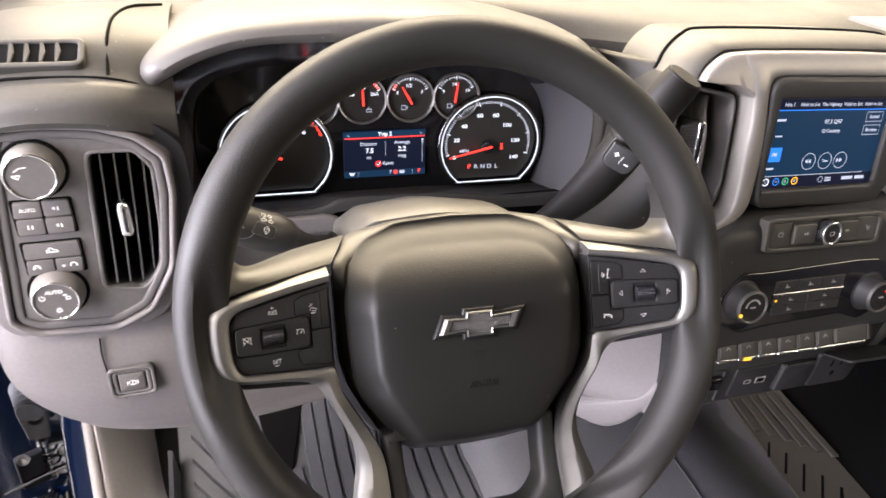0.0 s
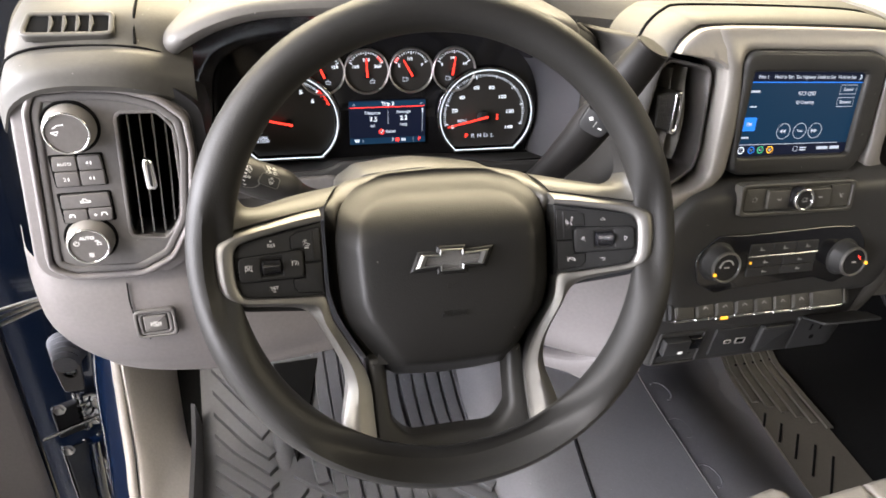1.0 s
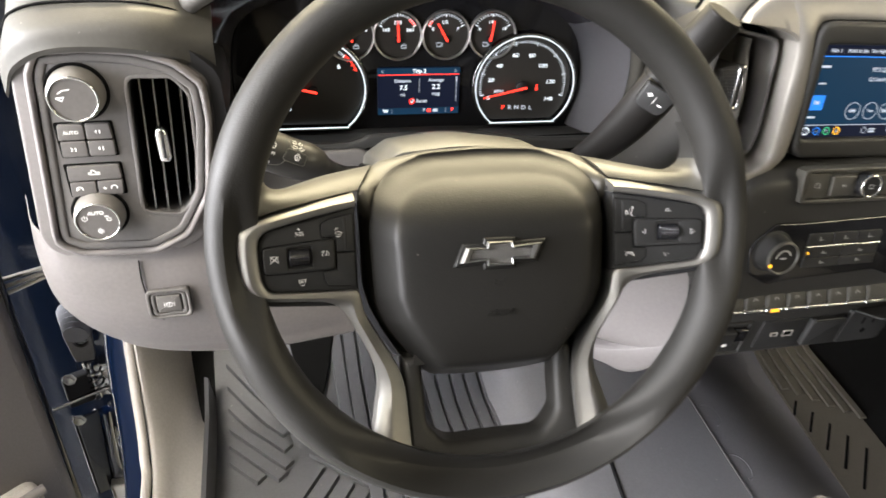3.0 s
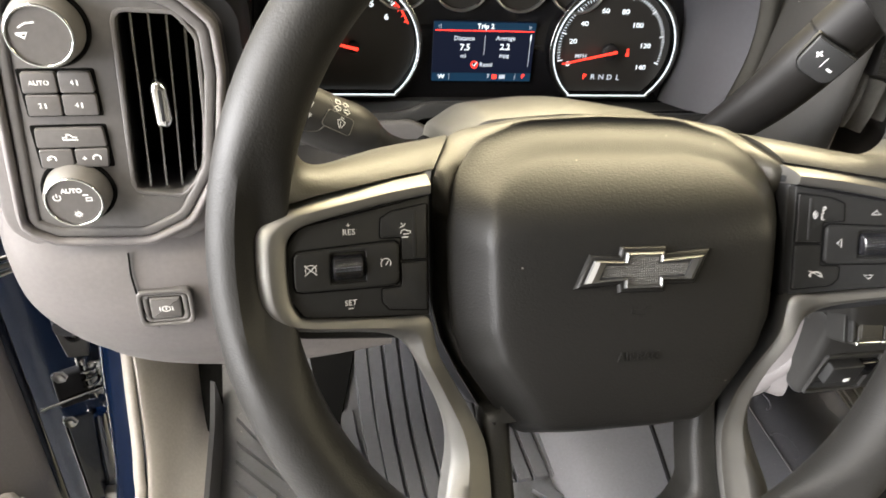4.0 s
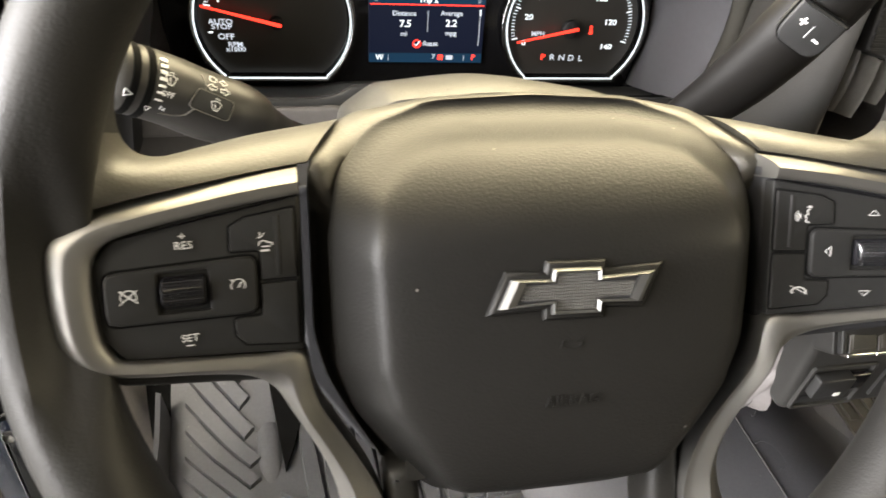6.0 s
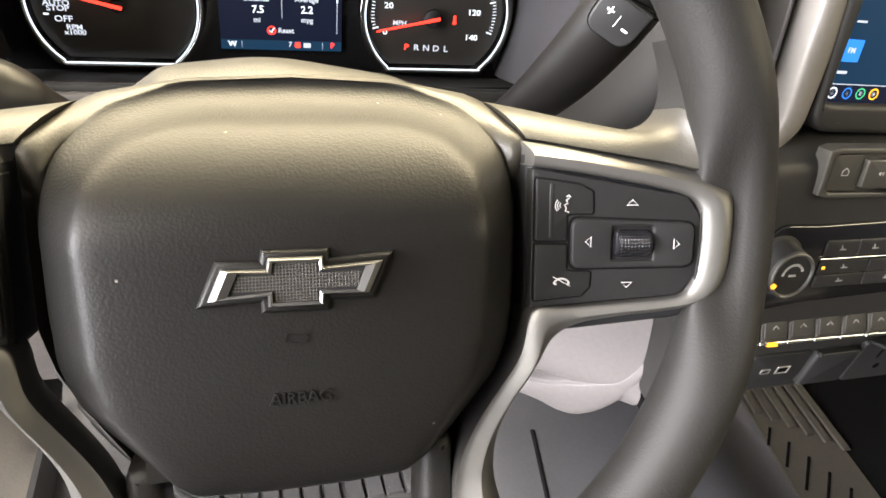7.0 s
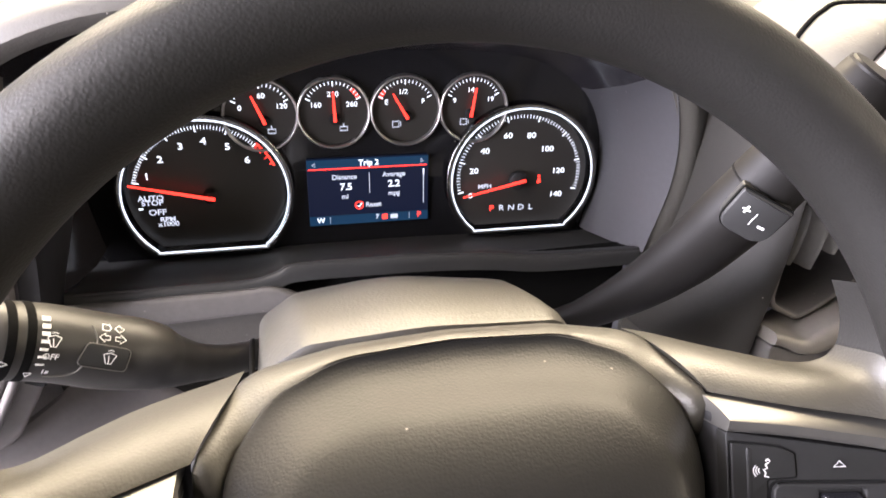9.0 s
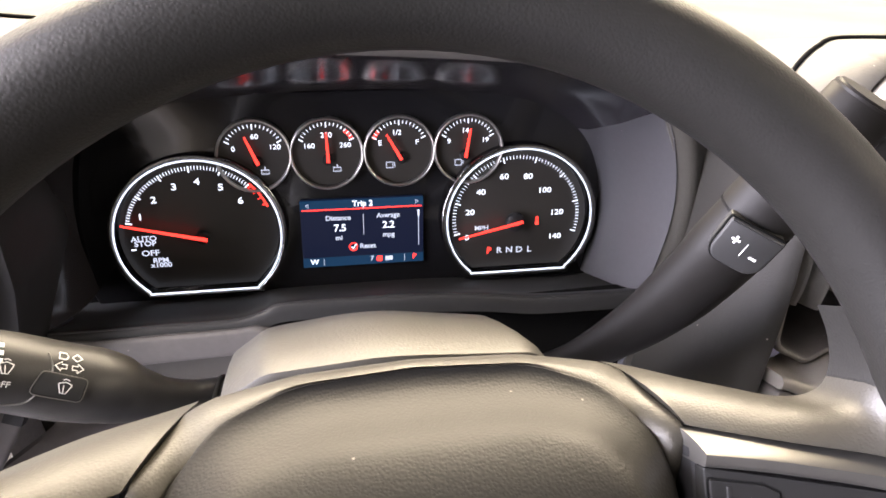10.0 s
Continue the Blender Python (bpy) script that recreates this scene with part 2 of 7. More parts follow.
DASH = material("dash_soft_grain", (0.042, 0.0396, 0.0346), 0.6, spec=0.28, grain=0.35, grain_size=620, dust=0.5)
DASH_ROLL = material("dash_rolled_grain", (0.043, 0.0408, 0.0358), 0.55, spec=0.33, grain=0.25, grain_size=700, dust=0.3)
DASH_SIDE = material("dash_smooth_grey", (0.082, 0.077, 0.075), 0.5, grain=0.12, grain_size=1200, dust=0.3)
DASH_WALL = material("binnacle_wall_grey", (0.034, 0.0335, 0.0365), 0.34, spec=0.45, grain=0.05, grain_size=1200, dust=0.2)
KNEE = material("knee_panel_grey", (0.115, 0.106, 0.104), 0.55, grain=0.15, grain_size=1100)
HOODMAT = material("binnacle_grain", (0.050, 0.047, 0.043), 0.56, spec=0.32, grain=0.4, grain_size=900, dust=0.4)
STACK = material("stack_black", (0.019, 0.0185, 0.0175), 0.5, spec=0.3, grain=0.1, grain_size=1500, dust=0.5)
GLOSS = material("gloss_black", (0.006, 0.006, 0.007), 0.14, coat=0.3, vary=0.02, rough_vary=0.03)
LINER = material("liner_black", (0.014, 0.013, 0.0150), 0.18, vary=0.05, spec=0.5)
BLACK = material("matt_black", (0.009, 0.009, 0.010), 0.6, spec=0.25, grain=0.08, kind="noise")
DIAL = material("dial_face_black", (0.020, 0.0185, 0.0165), 0.42, spec=0.5, vary=0.05)
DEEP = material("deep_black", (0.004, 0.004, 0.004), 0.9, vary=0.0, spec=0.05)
RIM = material("rim_urethane", (0.010, 0.0097, 0.0090), 0.54, grain=0.4, grain_size=1150, dust=0.0, spec=0.22)
PAD = material("airbag_vinyl", (0.0064, 0.0062, 0.0058), 0.46, grain=0.4, grain_size=1050, dust=0.2, spec=0.16, rough_vary=0.03)
SATIN = material("satin_silver", (0.160, 0.156, 0.148), 0.52, metal=1.0, vary=0.04, grain=0.04, kind="noise", grain_size=2500)
CHROME = material("chrome", (0.62, 0.62, 0.61), 0.16, metal=1.0, vary=0.02, rough_vary=0.03)
EMBLEM = material("emblem_chrome", (0.17, 0.17, 0.166), 0.42, metal=1.0, vary=0.03, rough_vary=0.03)
GAUGE_RIM = material("gauge_rim_silver", (0.42, 0.41, 0.39), 0.32, metal=0.9, vary=0.03)
DARKCHROME = material("dark_chrome", (0.22, 0.22, 0.22), 0.18, metal=1.0, vary=0.03)
BEZEL = material("pod_bezel_taupe", (0.19, 0.178, 0.162), 0.46, metal=0.3, grain=0.03, kind="noise", vary=0.05)
DOOR_TRIM = material("door_trim_black", (0.014, 0.014, 0.014), 0.6, spec=0.25, grain=0.2, grain_size=900)
SWITCH = material("switch_black", (0.010, 0.010, 0.010), 0.5, spec=0.16, grain=0.06, kind="noise")
BUTTON = material("button_grey", (0.018, 0.018, 0.018), 0.5, spec=0.3, grain=0.06, kind="noise")
BUTTON_M = material("button_olive", (0.042, 0.040, 0.034), 0.45, spec=0.4, grain=0.06, kind="noise")
VANE = material("vane_grey", (0.17, 0.163, 0.148), 0.5, grain=0.06, kind="noise")
GLOVE = material("glovebox_olive", (0.12, 0.112, 0.094), 0.5, grain=0.3, grain_size=800)
BUTTON_L = material("button_taupe", (0.075, 0.070, 0.067), 0.45, grain=0.06, kind="noise")
# the body's blue again, with the shade of the door gap in its colour
BLUE_SHADED = material("shaded_blue_paint", (0.0012, 0.0026, 0.0065), 0.2, coat=0.25, vary=0.05)
LEVER = material("lever_plastic", (0.0062, 0.0057, 0.0052), 0.5, spec=0.15, grain=0.2, grain_size=1500)
STALK = material("stalk_plastic", (0.020, 0.0190, 0.0175), 0.45, spec=0.35, grain=0.12, grain_size=1500)
# dash grain made darker: shade of the left-facing sides is in the colour
FLANK = material("flank_grain_shaded", (0.016, 0.0150, 0.0132), 0.6, spec=0.2, grain=0.3, grain_size=1100, dust=0.4)
SHROUD = material("column_plastic", (0.040, 0.0375, 0.031), 0.5, spec=0.36, grain=0.5, grain_size=850)
RUBBER = material("mat_rubber", (0.084, 0.085, 0.094), 0.52, grain=0.12, kind="noise", grain_size=1400, dust=0.6)
CARPET = material("carpet_black", (0.005, 0.005, 0.005), 0.95, spec=0.05, grain=0.6, kind="noise", grain_size=900)
TANMAT = material("mat_taupe", (0.046, 0.041, 0.033), 0.6, grain=0.12, kind="noise", grain_size=1400)
HUBTOP = material("hub_urethane", (0.0235, 0.0217, 0.0172), 0.46, grain=0.4, grain_size=1150, spec=0.4)
VINYL = material("floor_vinyl", (0.105, 0.104, 0.112), 0.55, grain=0.3, kind="noise", grain_size=700, dust=0.5)
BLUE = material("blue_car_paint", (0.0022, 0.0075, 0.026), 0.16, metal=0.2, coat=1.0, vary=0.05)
STEEL = material("zinc_steel", (0.45, 0.44, 0.42), 0.35, metal=0.9)
TRIMGREY = material("kick_panel_grey", (0.29, 0.272, 0.258), 0.5, grain=0.15, kind="noise", grain_size=900)
CONSOLE = material("console_beige_grey", (0.15, 0.14, 0.122), 0.5, grain=0.2, grain_size=1000)
CLOTH = material("seat_cloth", (0.05, 0.05, 0.052), 0.9, grain=0.5, kind="noise", grain_size=900)
ROOF = material("headliner", (0.22, 0.215, 0.22), 0.9, grain=0.3, kind="noise", grain_size=600)
CONCRETE = material("showroom_floor_grey", (0.20, 0.20, 0.195), 0.35, vary=0.1)
PLASTER = material("showroom_wall_white", (0.28, 0.275, 0.265), 0.8)
INK = material("white_print", (0.72, 0.72, 0.70), 0.5, vary=0.02)
INK_DIM = material("grey_print", (0.30, 0.30, 0.29), 0.5, vary=0.02)
SCREEN = glowing("display_blue", (0.005, 0.034, 0.080), 0.95)
SCREEN_DARK = glowing("display_navy", (0.004, 0.008, 0.028), 0.8)
LIT = glowing("lit_white", (0.85, 0.9, 1.0), 1.6)
LIT_SOFT = glowing("lit_soft_white", (0.75, 0.8, 0.95), 0.9)
RED = glowing("lit_red", (1.0, 0.04, 0.025), 2.8)
AMBER = glowing("lit_amber", (1.0, 0.45, 0.03), 2.0)
LIT_BLUE = glowing("lit_blue", (0.03, 0.25, 1.0), 1.2)
LIT_GREEN = glowing("lit_green", (0.1, 0.8, 0.35), 0.9)

# ---- showroom round the truck ----
GROUND = -0.62
room = box(-5.0, -6.0, GROUND - 0.1, 6.0, 7.0, GROUND, 0.01)
structure("ground", room, CONCRETE, "polished grey showroom floor beneath the truck", "floor")
for nm, x0, y0, x1, y1 in (("wall_west", -5.2, -6.2, -5.0, 7.2), ("wall_east", 6.0, -6.2, 6.2, 7.2), ("wall_south", -5.0, -6.2, 6.0, -6.0), ("wall_north", -5.0, 7.0, 6.0, 7.2)):
    structure(nm, box(x0, y0, GROUND, x1, y1, 3.6, 0.01), PLASTER, "plain off-white showroom wall", "wall")
structure("ceiling", box(-5.0, -6.0, 3.45, 6.0, 7.0, 3.55, 0.01), PLASTER, "plain off-white showroom ceiling", "ceiling")

# ---- cab shell ----
FLOOR = 0.05


def floor_z(x, y):
    """Height of the cab floor, rising to the toe board."""
    z = FLOOR
    if y > 0.47:
        z += 0.9 * (y - 0.47) ** 1.25
    return z


fl_rows = [[(x, y, floor_z(x, y)) for x in np.linspace(-0.36, 1.20, 22)] for y in np.linspace(-1.25, 0.80, 40)]
structure("cab_floor", sheet(fl_rows, 0.02), VINYL, "grey vinyl-covered truck cab floor", "floor")
firewall = [[(x, y, z) for x in (-0.52, -0.1, 0.35, 0.8, 1.22)] for y, z in ((0.79, 0.26), (0.81, 0.5), (0.82, 0.82))]
structure("firewall", skin(firewall, 10, 9, 0.02, (0, 1, 0)), BLACK, "black lining behind the pedals", "wall")
structure("cab_roof", box(-0.52, -1.30, 1.42, 1.22, 0.10, 1.46, 0.02), ROOF, "pale grey cloth headliner of the cab", "ceiling")
structure("cab_back", box(-0.52, -1.30, 0.0, 1.22, -1.25, 1.42, 0.01), ROOF, "grey back wall of the cab", "wall")
structure("cab_quarter", box(-0.56, -1.25, 0.0, -0.50, -0.72, 1.42, 0.01), TRIMGREY, "dark grey trim behind the driver door", "wall")
structure("cab_side", box(1.20, -1.25, 0.0, 1.26, 0.75, 0.92, 0.01), DOOR_TRIM, "dark grey passenger door trim", "wall")
for nm, path in (("pillar_left", [(-0.328, 0.58, 0.72), (-0.345, 0.50, 0.85), (-0.42, 0.25, 1.20), (-0.49, 0.05, 1.44)]), ("pillar_right", [(1.20, 0.70, 0.80), (1.18, 0.45, 1.12), (1.15, 0.08, 1.44)])):
    structure(nm, tube(spline(path, 12), [0.030] * 12, 18), ROOF, "pale grey windscreen pillar trim", "pillar")

# ---- dashboard: pads and shells ----
dash = thing("dashboard", "dark grey grained truck dashboard with taupe bezels", "dashboard")

# top pad from the windscreen to the front edge
top = []
for y, dz, lift in ((0.30, -0.030, 0), (0.36, -0.008, 0), (0.46, 0.0, 0), (0.62, 0.002, 0), (0.80, -0.004, 0), (0.95, -0.02, 0)):
    top.append([(x, max(y, 0.40 + (y - 0.30) * 0.3) if -0.22 < x < 0.21 else y, 0.808 + dz + 0.012 * math.exp(-((x - 0.02) / 0.16) ** 2)) for x in (-0.335, -0.30, -0.25, -0.10, 0.05, 0.20, 0.40, 0.62, 0.85, 1.22)])
part("top_pad", skin(top, 28, 60, 0.012), DASH, dash)
part("defroster_grille", joined(*[box(0.25 + k * 0.032, 0.84, 0.805, 0.27 + k * 0.032, 0.90, 0.816, 0.002) for k in range(22)]), BLACK, dash)

# left shoulder: curved pad over the switch pod
cols = (-0.333, -0.317, -0.282, -0.22, -0.172)
ls = [[(x, y, z) for x, y, z in zip(cols, ys_, zs_)] for ys_, zs_ in (
    ((0.47, 0.47, 0.47, 0.47, 0.47), (0.770, 0.798, 0.806, 0.808, 0.808)),
    ((0.37, 0.36, 0.35, 0.35, 0.35), (0.785, 0.815, 0.822, 0.823, 0.818)),
    ((0.300, 0.286, 0.278, 0.276, 0.286), (0.775, 0.806, 0.816, 0.816, 0.808)),
    ((0.264, 0.252, 0.246, 0.244, 0.256), (0.762, 0.785, 0.793, 0.792, 0.780)),
    ((0.252, 0.240, 0.234, 0.232, 0.246), (0.755, 0.780, 0.789, 0.787, 0.773)),
    ((0.238, 0.224, 0.218, 0.220, 0.238), (0.742, 0.769, 0.780, 0.777, 0.760)),
    ((0.236, 0.221, 0.213, 0.216, 0.238), (0.725, 0.752, 0.767, 0.762, 0.738)))]
part("left_pad", skin(ls, 40, 36, 0.006, (0, 0.5, -0.8)), DASH_ROLL, dash)
seam_pts = spline([(-0.217, 0.2450, 0.7930), (-0.217, 0.262, 0.8065), (-0.216, 0.278, 0.8172), (-0.214, 0.315, 0.8225), (-0.203, 0.36, 0.8225), (-0.18, 0.40, 0.8165)], 30)
fold = spline([(-0.330, 0.2620, 0.7690), (-0.318, 0.2490, 0.7835), (-0.292, 0.2440, 0.7920), (-0.241, 0.2425, 0.7925), (-0.215, 0.2425, 0.7900), (-0.196, 0.2460, 0.7835), (-0.178, 0.2530, 0.7740)], 40)
part("pad_fold", tube(fold, [0.0012] * 40, 8), DEEP, dash, "dark fold between dash top and rolled pad")
part("pad_seam", tube(seam_pts, [0.0013] * 30, 8), DEEP, dash)

# switch pod: plate, recess and bezel
pod_out = round_poly([(-0.3275, 0.590), (-0.306, 0.5765), (-0.243, 0.5735), (-0.212, 0.589), (-0.189, 0.630), (-0.1800, 0.700), (-0.1815, 0.733), (-0.202, 0.7525), (-0.232, 0.7625), (-0.268, 0.7655), (-0.303, 0.7640), (-0.3125, 0.745)], [0.015, 0.015, 0.02, 0.02, 0.04, 0.04, 0.015, 0.03, 0.05, 0.03, 0.010, 0.012])
POD = Matrix(((1, 0, 0, 0), (0, 0, -1, 0.232), (0, 1, 0, 0), (0, 0, 0, 1)))


def in_pod(bm):
    return mapped(bm, POD)


VENT_L = round_poly([(-0.2475, 0.6175), (-0.2175, 0.6125), (-0.199, 0.634), (-0.1965, 0.722), (-0.207, 0.737), (-0.240, 0.738)], 0.006)
part("pod_shell", in_pod(frame_slab(inset(pod_out, -0.012), inset(VENT_L, -0.004), -0.09, 0.002, 0.003, 140, 3, Vector((-0.225, 0.68)))), KNEE, dash)
part("pod_bezel", in_pod(frame_slab(pod_out, inset(pod_out, 0.0055), -0.03, 0.0125, 0.0027)), KNEE, dash)
part("pod_step", in_pod(frame_slab(inset(pod_out, 0.0060), inset(pod_out, 0.0135), -0.01, 0.0095, 0.0025)), DASH_SIDE, dash)
def pod_edge(d, y):
    return [(p.x, y, p.y) for p in inset(pod_out, d) if p.x > -0.212 and 0.600 < p.y < 0.765]


edges = [pod_edge(d, y) for d, y in ((-0.0020, 0.2285), (-0.0118, 0.2287), (-0.0134, 0.2330), (-0.0136, 0.330))]
fewest = min(len(e) for e in edges)
part("pod_flank", rings_mesh([e[:fewest] for e in edges], closed=False), BLACK, dash, "black flank between switch pod and instruments")
part("pod_plate", in_pod(frame_slab(inset(pod_out, 0.0130), VENT_L, -0.01, 0.0075, 0.001, 140, 3, Vector((-0.225, 0.68)))), DASH_SIDE, dash)

# knee panel: bulges under the pod and runs below the column
kp = [
    [(-0.365, 0.30, 0.600), (-0.345, 0.245, 0.592), (-0.300, 0.230, 0.580), (-0.225, 0.232, 0.578), (-0.185, 0.250, 0.590), (-0.165, 0.275, 0.600)],
    [(-0.365, 0.29, 0.560), (-0.345, 0.238, 0.552), (-0.300, 0.222, 0.545), (-0.225, 0.222, 0.542), (-0.160, 0.238, 0.545), (-0.110, 0.265, 0.560)],
    [(-0.362, 0.30, 0.510), (-0.340, 0.242, 0.505), (-0.290, 0.222, 0.500), (-0.220, 0.222, 0.495), (-0.140, 0.238, 0.490), (-0.070, 0.262, 0.490)],
    [(-0.340, 0.32, 0.462), (-0.318, 0.262, 0.458), (-0.280, 0.240, 0.455), (-0.215, 0.236, 0.448), (-0.140, 0.246, 0.440), (-0.060, 0.268, 0.432)],
    [(-0.310, 0.36, 0.440), (-0.298, 0.300, 0.432), (-0.270, 0.272, 0.432), (-0.212, 0.265, 0.425), (-0.140, 0.270, 0.415), (-0.060, 0.285, 0.408)],
    [(-0.30, 0.50, 0.445), (-0.29, 0.45, 0.440), (-0.265, 0.42, 0.438), (-0.21, 0.42, 0.432), (-0.14, 0.42, 0.425), (-0.06, 0.42, 0.420)],
]
part("knee_panel", skin(kp, 36, 40, 0.004, (0, 0.8, 0.4)), KNEE, dash, "light grey smooth knee panel")
# panel to the right of the column, down to the tunnel
kr = [
    [(0.10, 0.32, 0.560), (0.17, 0.275, 0.565), (0.225, 0.230, 0.57), (0.262, 0.205, 0.575)],
    [(0.09, 0.30, 0.53), (0.18, 0.245, 0.53), (0.240, 0.205, 0.54), (0.285, 0.175, 0.54)],
    [(0.08, 0.30, 0.46), (0.18, 0.245, 0.45), (0.240, 0.205, 0.45), (0.295, 0.165, 0.45)],
    [(0.08, 0.31, 0.40), (0.18, 0.260, 0.395), (0.240, 0.220, 0.393), (0.300, 0.175, 0.39)],
    [(0.08, 0.42, 0.39), (0.18, 0.40, 0.385), (0.240, 0.38, 0.38), (0.300, 0.35, 0.38)],
]
part("column_side_panel", skin(kr, 26, 20, 0.004, (0, 0.8, 0.4)), KNEE, dash, "light grey smooth lower panel")

LEDGE = [(0.150, 0.262, 0.392), (0.200, 0.231, 0.391), (0.231, 0.211, 0.394), (0.252, 0.198, 0.402), (0.270, 0.185, 0.412), (0.283, 0.176, 0.422), (0.294, 0.170, 0.444), (0.300, 0.166, 0.480)]
LOWER = [(0.150, 0.264, 0.374), (0.200, 0.232, 0.373), (0.229, 0.212, 0.371), (0.247, 0.200, 0.366), (0.263, 0.190, 0.368), (0.279, 0.180, 0.384), (0.293, 0.171, 0.412), (0.302, 0.166, 0.462)]
lip_rows = [[(x, y + 0.010, z + 0.001) for x, y, z in LEDGE], [(x, y - 0.0030, z) for x, y, z in LEDGE], [(x, y - 0.0060, z - 0.003) for x, y, z in LEDGE], [((a[0] + b[0]) / 2, (a[1] + b[1]) / 2 - 0.0075, (a[2] + b[2]) / 2) for a, b in zip(LEDGE, LOWER)], [(x, y - 0.0050, z + 0.002) for x, y, z in LOWER], [(x, y + 0.006, z - 0.003) for x, y, z in LOWER]]
part("panel_lip", skin(lip_rows, 26, 40, 0.003, (0, 0.8, 0.4)), KNEE, dash, "light grey rounded lip below the lower panel")

# ---- binnacle over the instruments ----
# arch of the lip (front) and of the back, as x, z
lip = spline([(-0.176, 0.655), (-0.186, 0.715), (-0.187, 0.758), (-0.183, 0.778), (-0.169, 0.790), (-0.140, 0.803), (-0.100, 0.811), (-0.030, 0.811), (0.040, 0.808), (0.110, 0.803), (0.170, 0.793), (0.203, 0.772), (0.217, 0.735), (0.219, 0.695), (0.207, 0.644)], 85)
rear = spline([(-0.160, 0.642), (-0.166, 0.685), (-0.163, 0.722), (-0.156, 0.742), (-0.140, 0.757), (-0.115, 0.766), (-0.075, 0.771), (-0.020, 0.774), (0.040, 0.774), (0.095, 0.771), (0.145, 0.762), (0.178, 0.742), (0.194, 0.715), (0.198, 0.680), (0.188, 0.632)], 85)


def arch(s, y, grow=0.0, nose_y=None, nose_grow=None):
    """A ring between lip (s=0) and rear (s=1); the nose along the top may stand further out than the sides."""
    out = []
    for a, b in zip(lip, rear):
        p = a * (1 - s) + b * s
        d = p - np.array((0.02, 0.70))
        d = d / np.linalg.norm(d)
        w = max(0.0, min(1.0, (a[1] - 0.770) / 0.022))
        w = w * w * (3 - 2 * w)
        g = grow if nose_grow is None else grow * (1 - w) + nose_grow * w
        p = p + d * g
        out.append((p[0], y if nose_y is None else y * (1 - w) + nose_y * w, p[1]))
    return out


hood_rings = [arch(1.0, 0.345), arch(0.85, 0.318), arch(0.50, 0.290), arch(0.12, 0.268), arch(0, 0.259, 0.0005, 0.248, 0.0004), arch(0, 0.256, 0.002, 0.242, 0.002), arch(0, 0.255, 0.004, 0.2385, 0.006), arch(0, 0.2560, 0.006, 0.2375, 0.0115), arch(0, 0.2590, 0.0085, 0.2400, 0.0170), arch(0, 0.264, 0.010, 0.2470, 0.0215), arch(0, 0.272, 0.011, 0.2590, 0.0245), arch(0, 0.285, 0.012, 0.2780, 0.0265), arch(0, 0.33, 0.012, 0.325, 0.0270), arch(0, 0.40, 0.010, 0.40, 0.0200), arch(0.3, 0.47, -0.004)]
part("binnacle_cheek", rings_mesh([r[:19] for r in hood_rings[8:]], closed=False), BLACK, dash)
# front edge of the black cheek, with cool side light painted in as grey
part("binnacle_lip", rings_mesh([r[:19] for r in hood_rings[5:9]], closed=False), DASH_WALL, dash, "edge of the instrument hood, paler for the light on it")
part("binnacle_hood", rings_mesh([r[18:66] for r in hood_rings[5:]], closed=False), HOODMAT, dash, "olive-grey grained hood over the instruments")
part("binnacle_liner", rings_mesh([r[:67] for r in hood_rings[:6]], closed=False), LINER, dash, "glossy black lining round the dials")
# continues the liner; door light on this part is put into a paler grey
part("binnacle_wall", rings_mesh([r[66:] for r in hood_rings[:5]], closed=False), DASH_WALL, dash, "smooth side wall beside the dials, grey for the light on it")
# grained strip outside the wall, and the flank behind it up to the centre stack
strip = [
    [(0.190, 0.2585, 0.7950), (0.196, 0.2580, 0.7960), (0.205, 0.262, 0.7950)],
    [(0.202, 0.2600, 0.7740), (0.216, 0.2570, 0.7760), (0.230, 0.263, 0.7770)],
    [(0.2175, 0.2600, 0.735), (0.230, 0.2570, 0.735), (0.242, 0.263, 0.735)],
    [(0.2195, 0.2600, 0.695), (0.232, 0.2570, 0.695), (0.243, 0.263, 0.695)],
    [(0.2110, 0.2600, 0.655), (0.227, 0.2575, 0.655), (0.240, 0.263, 0.655)],
    [(0.2050, 0.2640, 0.600), (0.224, 0.2590, 0.600), (0.238, 0.264, 0.600)],
    [(0.2050, 0.2640, 0.530), (0.224, 0.2590, 0.530), (0.238, 0.264, 0.530)],
]
part("wall_strip", skin(strip, 40, 14, 0.004, (0, 1, 0)), DASH_ROLL, dash, "grey grained strip beside the dials")
fl = [
    [(0.206, 0.2640, 0.7955), (0.214, 0.272, 0.7940), (0.240, 0.275, 0.7880), (0.264, 0.262, 0.7860)],
    [(0.2305, 0.2640, 0.7770), (0.235, 0.272, 0.7770), (0.246, 0.250, 0.7820), (0.258, 0.226, 0.7860)],
    [(0.2425, 0.2640, 0.735), (0.2455, 0.271, 0.735), (0.2475, 0.250, 0.735), (0.2500, 0.220, 0.737)],
    [(0.2435, 0.2640, 0.695), (0.2465, 0.271, 0.695), (0.2480, 0.250, 0.695), (0.2490, 0.219, 0.695)],
    [(0.2405, 0.2640, 0.655), (0.2440, 0.271, 0.655), (0.2480, 0.250, 0.655), (0.2520, 0.216, 0.655)],
    [(0.2385, 0.2650, 0.600), (0.2430, 0.271, 0.600), (0.2500, 0.248, 0.600), (0.2570, 0.212, 0.600)],
    [(0.2385, 0.2650, 0.530), (0.2440, 0.271, 0.530), (0.2560, 0.245, 0.530), (0.2670, 0.205, 0.530)],
]
part("stack_flank", skin(fl, 40, 20, 0.004, (1, 0.4, 0)), FLANK, dash, "grained flank beside the centre stack, darkened for shade")

